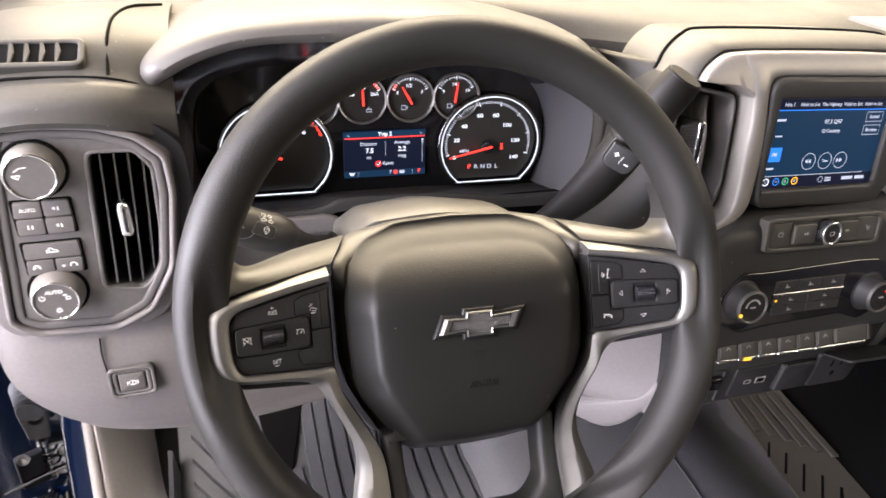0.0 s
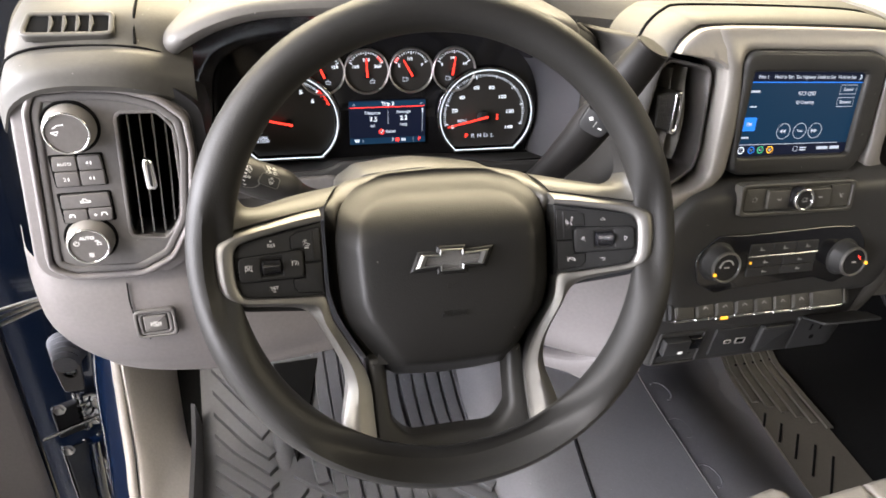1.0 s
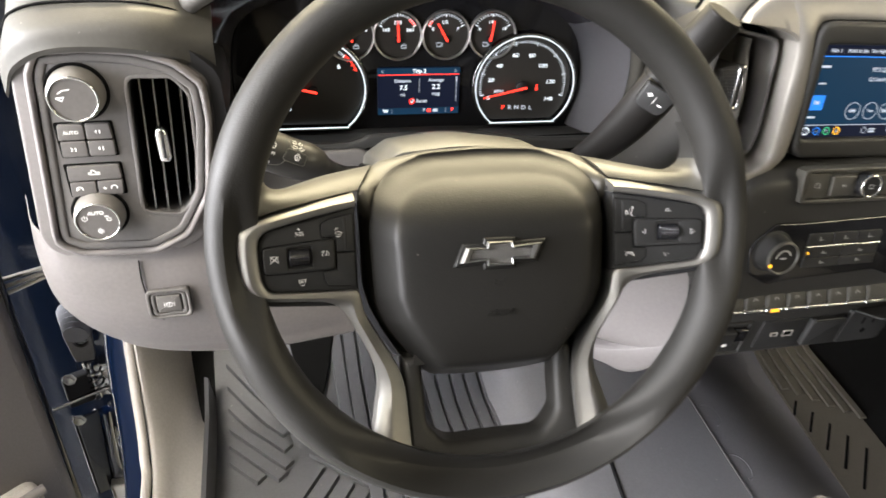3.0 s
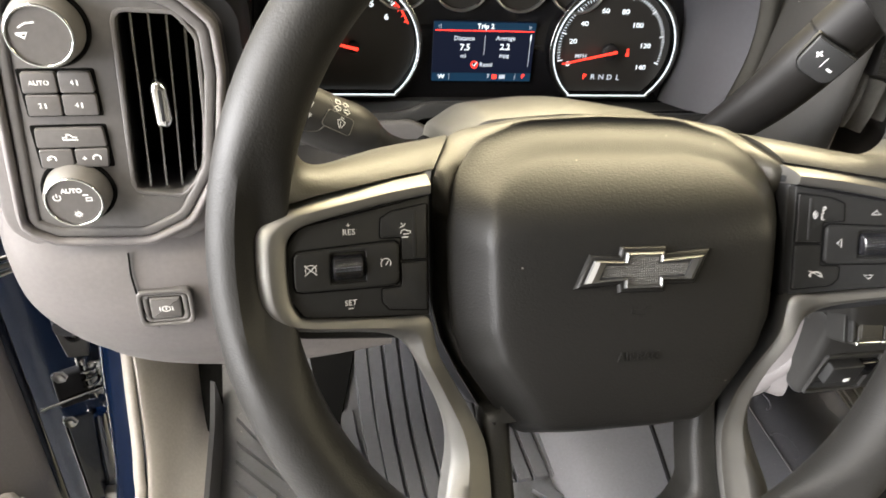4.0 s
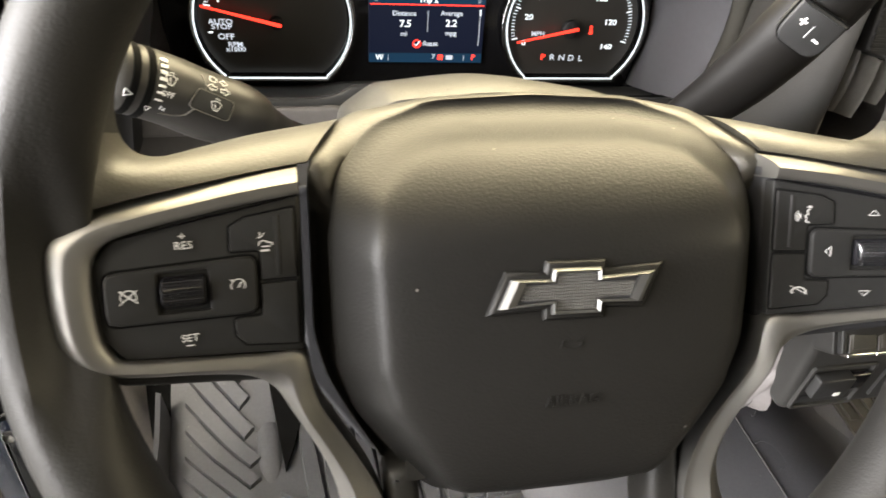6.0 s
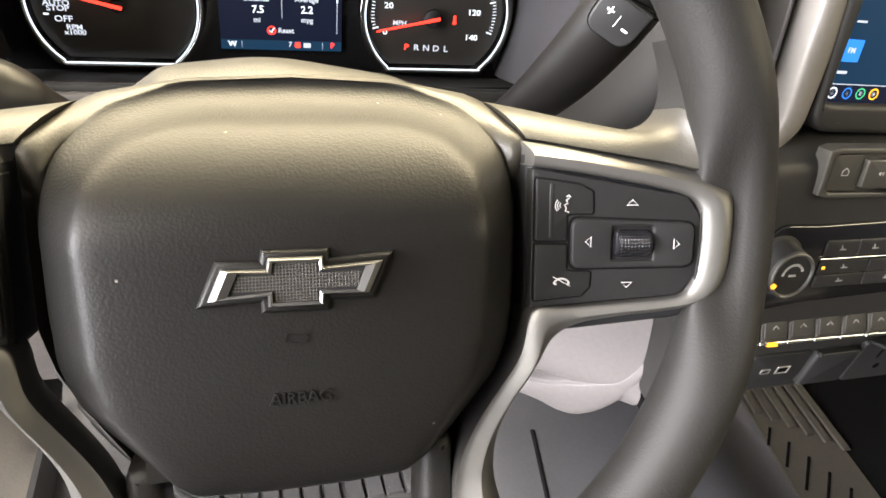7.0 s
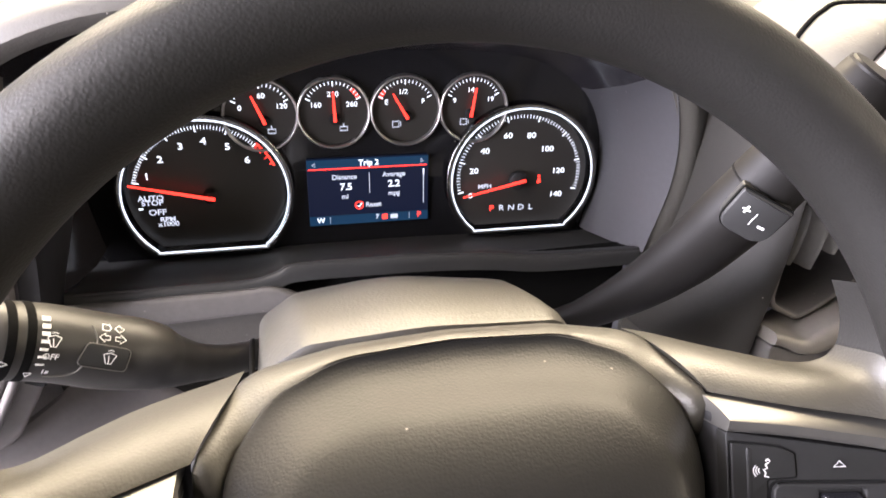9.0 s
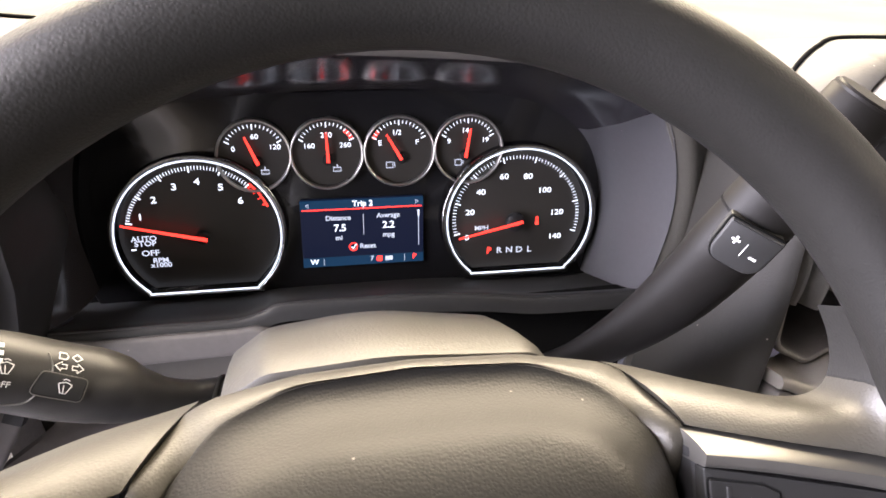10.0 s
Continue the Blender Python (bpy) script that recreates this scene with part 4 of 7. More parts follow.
def band(side):
    """Spoke trim: a strip between its outer and inner edges with a rolled face."""
    pairs = spline([(o[0], o[1], i[0], i[1]) for o, i in TRIM_EDGES], 140)
    rings = []
    for k, (ox, oy, ix, iy) in enumerate(pairs):
        o, i = Vector((-side * ox, oy)), Vector((-side * ix, iy))
        s = k / 139 * (len(TRIM_EDGES) - 1)
        # the outer edge falls back: much beside the hub, little at the grip, some along the lower spoke
        fall = float(np.interp(s, (0, 2, 4, 6, 9, 12, 14, 17, 20, 22), (0.0120, 0.0085, 0.0040, 0.0025, 0.0030, 0.0050, 0.0060, 0.0050, 0.0030, 0.0020)))
        leg = ease((s - 13.5) / 2)
        prof = ((0.0, -0.016), (0.0, -0.0020), (0.03, -0.0006), (0.12, 0.0006), (0.30, 0.0016 + 0.0008 * leg), (0.46, 0.0022 + 0.0010 * leg), (0.54, 0.0022 + 0.0004 * leg), (0.80, 0.0018 - 0.0008 * leg), (0.95, 0.0012 - 0.0006 * leg), (0.99, 0.0006), (1.0, -0.0004), (1.0, -0.016))
        ring = []
        for t, z in prof:
            p = o.lerp(i, t)
            ring.append((p.x, p.y, seat(p.x, p.y) + z - fall * max(0.0, 1 - t / 0.55) ** 1.4))
        rings.append(ring)
    return rings_mesh(rings)


mod_out = round_poly([(-0.0868, 0.0264), (-0.1410, 0.0160), (-0.1458, 0.0085), (-0.1452, -0.0125), (-0.1395, -0.0204), (-0.0870, -0.0256)], [0.001, 0.005, 0.006, 0.006, 0.005, 0.001])
KEY_MARK = material("switch_print", (0.34, 0.34, 0.33), 0.5, vary=0.02)

for side, f in ((-1, lambda p: p), (1, flip)):
    s = -side
    part("spoke", warped(slab(f(arm_out), -0.034, -0.0050, 0.003, 3), spoke_bend), BLACK, wheel)
    part("spoke_skin", saddle(s, 0, 33), HUBTOP, wheel)
    # end of the same skin in the darker rim colour, standing for its shade
    part("spoke_flare_shaded", saddle(s, 32, 48), RIM, wheel)
    part("spoke_trim", band(s), SATIN, wheel, "satin silver spoke trim")
    mod = part("switch_module", warped(slab(f(mod_out), -0.010, -0.0012, 0.0005, 2), spoke_bend), SWITCH, wheel, "black switch module")

    def fitted(pts):
        """Points given for one side, turned over for the other, counter-clockwise."""
        return [Vector((s * x, y)) for x, y in pts][::s]

    def mark(pts, width=0.00032, closed=True, z=-0.0004, name="mark"):
        return part(name, warped(stroke([(s * x, y) for x, y in pts], width, z, 0.00015, closed), spoke_bend), KEY_MARK, mod)

    # rocker round the thumb wheel
    rock = round_poly([(p.x, p.y) for p in fitted([(0.1002, -0.0108), (0.1435, -0.0098), (0.1435, 0.0068), (0.1002, 0.0086)])], 0.0034)
    part("rocker", warped(frame_slab(inset(rock, 0.0003), fitted([(0.1146, -0.0074), (0.1290, -0.0074), (0.1290, 0.0054), (0.1146, 0.0054)]), -0.004, 0.0004, 0.0008, 72, 3, Vector((s * 0.1218, -0.0012))), spoke_bend), SWITCH, mod)
    part("rocker_gap", warped(stroke([(p.x, p.y) for p in rock], 0.0010, -0.0014, 0.0003, True), spoke_bend), DEEP, mod)
    # knurled thumb wheel in its well
    cx, cy = s * 0.1218, -0.0010
    barrel = mapped(lathe([(0.0046, -0.0062), (0.0052, -0.0057), (0.0052, 0.0057), (0.0046, 0.0062)], 32), pose(0, 0, 0, 0, 90, 0))
    knurl = joined(*[mapped(slab(rect(x0, -0.00032, x0 + 0.0007, 0.00032), 0.0050, 0.0056, 0.0001, 1), pose(0, 0, 0, a, 0, 0)) for a in range(-66, 67, 12) for x0 in [-0.0052 + 0.00118 * q for q in range(9)]])
    part("thumb_wheel", warped(mapped(joined(barrel, knurl), Matrix.Translation((cx, cy, -0.0022))), spoke_bend), GLOSS, mod, "knurled black thumb wheel")
    part("thumb_well", warped(slab(rect(cx - 0.0075, cy - 0.0068, cx + 0.0075, cy + 0.0068), -0.0050, -0.0040, 0.0001, 1), spoke_bend), DEEP, mod)
    # two inner keys, cut off by the rocker
    hi = round_poly([(p.x, p.y) for p in fitted([(0.0876, -0.0004), (0.0994, -0.0004), (0.0994, 0.0094), (0.1086, 0.0096), (0.1082, 0.0180), (0.1035, 0.0207), (0.0876, 0.0232)])], 0.0012)
    lo = round_poly([(p.x, p.y) for p in fitted([(0.0876, -0.0012), (0.0876, -0.0232), (0.1050, -0.0210), (0.1080, -0.0175), (0.1082, -0.0116), (0.0996, -0.0114), (0.0996, -0.0012)])][::-1], 0.0012)
    for key in (hi, lo):
        part("key", warped(slab(inset(key, 0.0004), -0.003, -0.0005, 0.0004, 2), spoke_bend), SWITCH, mod)
        part("key_gap", warped(stroke([(p.x, p.y) for p in key], 0.0007, -0.0014, 0.0003, True), spoke_bend), DEEP, mod)
    part("key_ridge", warped(slab(fitted([(0.0925, 0.0010), (0.0945, 0.0010), (0.0945, 0.0205), (0.0925, 0.0208)]), -0.002, -0.0002, 0.0006, 2), spoke_bend), SWITCH, mod)
    if s > 0:
        w = 0.0019
        for x, y, a in ((0.1215, 0.0139, 90), (0.1205, -0.0166, 270), (0.1062, -0.0004, 180), (0.1370, -0.0012, 0)):
            long = a in (90, 270)
            tip = [(w * 0.5, 0), (-w * 0.5, w), (-w * 0.5, -w)]
            mark([(x - dy * (1 if a == 90 else -1), y + dx * (1 if a == 90 else -1)) if long else (x + dx * (1 if a == 0 else -1), y + dy) for dx, dy in tip], z=-0.0004 if long else 0.0004)
        mark([(0.0995, 0.0155), (0.0985, 0.0148), (0.0990, 0.0135), (0.0978, 0.0130), (0.0985, 0.0120), (0.0982, 0.0108), (0.0995, 0.0104)], 0.0004, False)
        mark([(0.0985, 0.0160), (0.0993, 0.0166), (0.0999, 0.0158)], 0.0005, False)
        for r in (0.0012, 0.0020, 0.0028):
            mark([(0.0974 - r * math.cos(radians(a)), 0.0128 + r * math.sin(radians(a))) for a in (-45, -15, 15, 45)], 0.00028, False)
        mark([(0.0975 + 0.0026 * math.cos(radians(a)), -0.0163 + 0.0020 * math.sin(radians(a))) for a in range(10, 171, 20)], 0.0006, False)
        mark([(0.0948, -0.0158), (0.0956, -0.0166)], 0.0007, False)
        mark([(0.0995, -0.0166), (0.1003, -0.0158)], 0.0007, False)
        mark([(0.0945, -0.0137), (0.1005, -0.0170)], 0.0003, False)
    else:
        for txt, x, y, sz in (("RES", -0.1212, 0.0132, 0.0034), ("+", -0.1214, 0.0160, 0.0036), ("SET", -0.1212, -0.0160, 0.0033)):
            me = lettering(txt, sz, 0.0001)
            me.transform(Matrix.Translation((x, y, -0.0004)))
            for v in me.vertices:
                v.co = Vector(spoke_bend(*v.co))
            part("lettering", me, KEY_MARK, mod)
        mark([(0.1224, -0.0183), (0.1202, -0.0183)], 0.00035, False)
        for x, y, cross in ((0.1368, -0.0008, True), (0.1062, -0.0008, False)):
            mark([(x + 0.0021 * math.cos(radians(a)), y + 0.0021 * math.sin(radians(a))) for a in range(-30, 211, 20)], 0.00035, False, 0.0004)
            mark([(x, y - 0.0006), (x - 0.0011, y + 0.0011)], 0.00045, False, 0.0004)
            mark([(x + 0.0022, y + 0.0022), (x + 0.0014, y + 0.0014)], 0.0004, False, 0.0004)
            if cross:
                mark([(x - 0.0024, y - 0.0020), (x + 0.0024, y + 0.0020)], 0.00035, False, 0.0004)
                mark([(x - 0.0024, y + 0.0020), (x + 0.0024, y - 0.0020)], 0.00035, False, 0.0006)
        # two cars and a spark on the distance key
        mark([(0.0995, 0.0112), (0.0990, 0.0124), (0.0978, 0.0128), (0.0968, 0.0122), (0.0952, 0.0118), (0.0952, 0.0110)], 0.0004, False)
        mark([(0.0985, 0.0108), (0.0958, 0.0108)], 0.0004, False)
        mark([(0.0990, 0.0095), (0.0962, 0.0095)], 0.0006, False)
        for dx, dy in ((0.0007, 0.0016), (-0.0010, 0.0012), (0.0014, -0.0003)):
            mark([(0.0985, 0.0140), (0.0985 + dx, 0.0140 + dy)], 0.0003, False)

# foot of the wheel, between the lower spokes
foot_out = round_poly([(-0.0600, -0.078), (-0.0600, -0.128), (-0.060, -0.146), (-0.030, -0.158), (0.030, -0.158), (0.060, -0.146), (0.0600, -0.128), (0.0600, -0.078)], [0.003, 0.01, 0.01, 0.05, 0.05, 0.01, 0.01, 0.003])
foot_hole = round_poly([(-0.0475, -0.070), (-0.0455, -0.124), (-0.034, -0.1375), (0.034, -0.1375), (0.0455, -0.124), (0.0475, -0.070)], [0.004, 0.010, 0.02, 0.02, 0.010, 0.004])
part("foot", warped(frame_slab(foot_out, foot_hole, -0.022, -0.0025, 0.005, 128, 4, Vector((0, -0.110))), spoke_bend), RIM, wheel)

# emblem, horn sign and raised lettering on the cover
EM = Matrix.Translation((0.0011, -0.0054, -0.0028)) @ Matrix.Diagonal((0.97, 0.97, 1, 1))
BOWTIE = [Vector(p) for p in ((-0.0274, -0.0050), (-0.0090, -0.0042), (-0.0090, -0.0079), (0.0084, -0.0081), (0.0086, -0.0045), (0.0233, -0.0050), (0.0280, 0.0056), (0.0087, 0.0046), (0.0085, 0.0078), (-0.0086, 0.0081), (-0.0092, 0.0044), (-0.0230, 0.0050))]
INLAY = [Vector(p) for p in ((-0.0212, -0.0036), (-0.0076, -0.0028), (-0.0076, -0.0064), (0.0070, -0.0066), (0.0072, -0.0031), (0.0190, -0.0036), (0.0222, 0.0042), (0.0073, 0.0032), (0.0071, 0.0063), (-0.0072, 0.0066), (-0.0078, 0.0030), (-0.0180, 0.0036))]
part("emblem_recess", mapped(dome(inset(BOWTIE, -0.0024), 0.0108, [(0.0, 0.0126), (0.0006, 0.0140), (0.0016, 0.0146)]), EM), PAD, cover)
emblem = part("emblem", mapped(rings_mesh([[(p.x, p.y, 0.0126) for p in BOWTIE], [(p.x, p.y, 0.0145) for p in BOWTIE], [(p.x * 0.985, p.y * 0.97, 0.0156) for p in BOWTIE], [(b.x * 0.55 + i.x * 0.45, b.y * 0.55 + i.y * 0.45, 0.0166) for b, i in zip(BOWTIE, INLAY)], [(p.x, p.y, 0.0160) for p in INLAY], [(p.x, p.y, 0.0148) for p in INLAY]]), EM), EMBLEM, cover, "chrome bow-tie emblem", 20)
part("emblem_inlay", mapped(slab(INLAY, 0.0130, 0.0152, 0.0001, 1), EM), BLACK, emblem, "black ribbed inlay")
mesh_lines = []
for j in range(-6, 7):
    y = j * 0.00104
    x0, x1 = (-0.0068, 0.0066) if abs(y) > 0.0029 else (-0.0188 + 0.4 * y, 0.0196 + 0.4 * y)
    mesh_lines.append(slab(rect(x0, y - 0.00016, x1, y + 0.00016), 0.0150, 0.0154, 0.0001, 1))
for j in range(-18, 20):
    x = j * 0.00104
    h = 0.0062 if abs(x) < 0.0068 else 0.0026
    mesh_lines.append(slab(rect(x - 0.00016, -h, x + 0.00016, h), 0.0150, 0.01535, 0.0001, 1))
part("emblem_mesh", mapped(joined(*mesh_lines), EM), BUTTON_M, emblem, "dark grey mesh")
airbag_word = lettering("AIRBAG", 0.0056, 0.0003, "CENTER", 0.00004)
airbag_word.transform(Matrix.Translation((0.0012, -0.0440, face_z(0, -0.044) + 0.0002)))
part("raised_lettering", airbag_word, PAD, cover)
HZ = face_z(0, -0.024)
horn = joined(stroke([(-0.0042, -0.0018), (-0.0034, 0.0010), (-0.0018, 0.0002), (0.0020, 0.0000), (0.0040, 0.0016)], 0.0006, HZ, 0.0003), stroke([(-0.0040, -0.0016), (-0.0020, -0.0022), (0.0010, -0.0026), (0.0028, -0.0018), (0.0030, 0.0002)], 0.0006, HZ, 0.0003))
part("horn_sign", mapped(horn, Matrix.Translation((0.0010, -0.0235, 0))), PAD, cover)

# ---- instruments ----
CL = pose(0.025, 0.325, 0.68, 87, 0, -3.1)
cluster = thing("instrument_cluster", "lit instrument cluster with two large dials and four small gauges", "instrument panel", CL)
face_out = round_poly([(-0.19, -0.055), (0.19, -0.055), (0.195, 0.06), (0.15, 0.095), (-0.15, 0.095), (-0.195, 0.06)], 0.02)
part("face", slab(face_out, -0.02, -0.012, 0.001), GLOSS, cluster)


def big_dial(cx):
    out = [Vector((cx + 0.0545 * math.cos(radians(a)), 0.0005 + 0.0525 * math.sin(radians(a)))) for a in range(-48, 229, 4)]
    ring = out + [Vector((cx - 0.0365, -0.0400)), Vector((cx + 0.0365, -0.0400))]
    d = part("dial", slab(inset(ring, 0.002), -0.016, -0.010, 0.0005), DIAL, cluster)
    part("lit_ring", stroke([(p.x, p.y) for p in ring], 0.0010, -0.004, 0.0006, True), LIT, d, "white lit ring")
    part("rim_ring", frame_slab(inset(ring, -0.004), inset(ring, -0.0008), -0.014, -0.0035, 0.0012, 120, 3, Vector((cx, 0))), DARKCHROME, d)
    return d


def needle(parent, cx, cy, angle, length, tail, z, w=0.0011, cap=0.0068):
    pts = [Vector((-tail, -w)), Vector((-tail, w)), Vector((length, w * 0.5)), Vector((length, -w * 0.5))]
    part("needle", mapped(slab(pts[::-1], 0.0022, 0.0030, 0.0002, 1), pose(cx, cy, z, 0, 0, angle)), RED, parent, "lit red needle")
    part("needle_cap", mapped(lathe([(cap, -0.003), (cap * 0.97, 0.0004), (cap * 0.8, 0.0014), (0.0001, 0.0018)], 28), Matrix.Translation((cx, cy, z))), BLACK, parent)


tacho = big_dial(-0.1145)
speedo = big_dial(0.1115)
needle(tacho, -0.1125, -0.001, 166.5, 0.0520, 0.0035, -0.004, 0.0012, 0.0050)
needle(speedo, 0.1085, -0.002, 192.5, 0.0440, 0.0050, -0.004, 0.0011, 0.0072)
GX = (-0.0742, -0.0258, 0.0238, 0.0726)
for gx, ang, dx in zip(GX, (112, 92, 120, 81), (0.0022, 0.0006, 0.0008, -0.0020)):
    g = part("gauge", mapped(lathe([(0.0232, -0.016), (0.0232, -0.0105), (0.0001, -0.0105)], 40), Matrix.Translation((gx, 0.0535, 0))), DIAL, cluster)
    part("gauge_ring", mapped(frame_slab(oval(0, 0, 0.0250), oval(0, 0, 0.0232), -0.014, -0.006, 0.0009, 64), Matrix.Translation((gx, 0.0535, 0))), GAUGE_RIM, g)
    needle(g, gx + dx, 0.0487, ang, 0.0195, 0.0010, -0.0088, 0.0011, 0.0040)
trip = part("trip_display", slab(rect(-0.0465, -0.0292, 0.0402, 0.0203, 0.001), -0.014, -0.0085, 0.0003), SCREEN_DARK, cluster, "small navy lit trip display")

# ---- steering column ----
column = thing("steering_column", "grey plastic steering column shroud", "steering column")
prof = []
for y, top_z, w in ((0.086, 0.7225, 0.96), (0.0862, 0.7245, 0.98), (0.0875, 0.7262, 0.995), (0.096, 0.7268, 1.0), (0.120, 0.7215, 1.0), (0.140, 0.7145, 1.0), (0.156, 0.7080, 1.0), (0.166, 0.7025, 0.99), (0.174, 0.6950, 0.97), (0.180, 0.6850, 0.94), (0.200, 0.6700, 0.90)):
    ring = round_poly([(-0.056, -0.125), (0.072, -0.125), (0.080, -0.060), (0.078, -0.034), (0.060, -0.0095), (0.0, 0.002), (-0.046, -0.0035), (-0.0625, -0.016), (-0.066, -0.045)], [0.02, 0.02, 0.04, 0.020, 0.018, 0.12, 0.016, 0.010, 0.03], 6)
    prof.append([(p.x * w + 0.002, y + 0.010 * (abs(p.x) / 0.07) ** 2 * (1 if y < 0.12 else 0.3), top_z + p.y * w) for p in ring])
part("shroud", rings_mesh(prof), SHROUD, column)
prof = []
for y, top_z in ((0.170, 0.675), (0.23, 0.645), (0.31, 0.600)):
    ring = round_poly([(-0.052, -0.090), (0.064, -0.090), (0.064, -0.020), (0.040, 0.0), (-0.034, 0.0), (-0.052, -0.020)], 0.014)
    prof.append([(p.x, y, top_z + p.y) for p in ring])
part("column_tube", rings_mesh(prof), BLACK, column)
slot_path = [(-0.0648, y, z) for y, z in ((0.102, 0.7020), (0.122, 0.6965), (0.146, 0.6880), (0.168, 0.6740))]
part("shroud_joint", tube(spline(slot_path, 16), [0.0012] * 16, 8), DEEP, column)

# ---- touch screen ----
SC = HEAD @ Matrix.Translation((-0.0020, -0.0004, 0.0085)) @ Matrix.Diagonal((1.0, 0.95, 1.0, 1.0))
screen = thing("touch_screen", "black-framed touch screen showing a blue radio page", "screen", SC)
part("screen_frame", frame_slab(round_poly([(-0.0690, -0.0670), (0.0790, -0.0690), (0.0905, -0.0600), (0.0985, -0.0420), (0.0975, 0.0500), (0.0915, 0.0625), (0.0760, 0.0685), (-0.0700, 0.0680), (-0.0820, 0.0655), (-0.0875, 0.0560), (-0.0795, -0.0500), (-0.0780, -0.0590)], [0.008, 0.01, 0.01, 0.02, 0.02, 0.008, 0.008, 0.008, 0.008, 0.01, 0.01, 0.008]), rect(-0.073, -0.046, 0.073, 0.046, 0.002), -0.02, -0.0022, 0.0045, 120, 4, Vector((0.006, 0.0)), -0.0125), STACK, screen)
part("display", slab(rect(-0.073, -0.046, 0.073, 0.046), -0.012, -0.008, 0.0003), SCREEN, screen)

# ---- driver's switch pod: knobs, keys and vent ----
def rotary(name, label, x, z, r, m, depth=0.017):
    """Turned knob with a bright ring and a grey face, standing off the pod."""
    k = thing(name, label, "knob", m @ Matrix.Translation((x, z, 0)))
    part("skirt", lathe([(r * 1.30, 0.000), (r * 1.30, 0.0012), (r * 1.24, 0.0020), (r * 1.12, 0.0010)], 56), DEEP, k)
    part("barrel", lathe([(r * 1.16, 0.0005), (r * 1.15, 0.003), (r * 1.10, depth - 0.006), (r * 1.05, depth - 0.002), (r * 0.99, depth + 0.0004), (r * 0.95, depth + 0.0002), (r * 0.94, depth - 0.004)], 64), BEZEL, k)
    part("ring", frame_slab(oval(0, 0, r, None, 64), oval(0, 0, r * 0.91, None, 64), depth - 0.002, depth + 0.0010, 0.0007, 72), CHROME, k, "bright chrome ring")
    part("face", lathe([(r * 0.92, depth - 0.001), (r * 0.92, depth - 0.0002), (0.0001, depth)], 48), BUTTON_L, k, "grey printed face")
    return k


PODF = POD @ Matrix.Translation((0, 0, 0.0075))
drive_knob = rotary("lamp_dimmer_knob", "round grey rotary knob with bright ring on the switch pod", -0.2785, 0.7285, 0.0185, PODF)
part("print", joined(stroke([(-0.012, 0.0015), (-0.006, 0.002), (-0.008, -0.001), (-0.012, 0.0015)], 0.0012, 0.0171), stroke([(-0.010, 0.005), (-0.006, 0.0075), (-0.001, 0.0080)], 0.0008, 0.0171)), INK, drive_knob)
head_knob = rotary("headlight_knob", "round grey headlight switch knob with white print", -0.2835, 0.6190, 0.0180, PODF)
letters("AUTO", 0.000, 0.0085, 0.0171, 0.0046, INK, head_knob, thick=0.0001)
part("print", joined(stroke([(-0.0095 + 0.0022 * math.cos(a), 0.0040 + 0.0022 * math.sin(a)) for a in [radians(q) for q in range(130, 411, 20)]], 0.0006, 0.0171), stroke([(-0.0095, 0.004), (-0.0095, 0.0068)], 0.0006, 0.0171), stroke([(0.0062, 0.0052), (0.0095, 0.0052)], 0.0010, 0.0171), stroke([(0.0078, 0.0010), (0.0112, 0.0010), (0.0112, 0.0032), (0.0078, 0.0032)], 0.0007, 0.0171, closed=True)), INK, head_knob)
part("sun_print", mapped(joined(stroke([(0.0013 * math.cos(a), 0.0013 * math.sin(a)) for a in [2 * math.pi * q / 12 for q in range(12)]], 0.0006, 0.0171, closed=True), *[stroke([(0.0019 * math.cos(a), 0.0019 * math.sin(a)), (0.0027 * math.cos(a), 0.0027 * math.sin(a))], 0.0005, 0.0171) for a in [math.pi * q / 4 for q in range(8)]]), Matrix.Translation((0.001, -0.009, 0))), INK, head_knob)


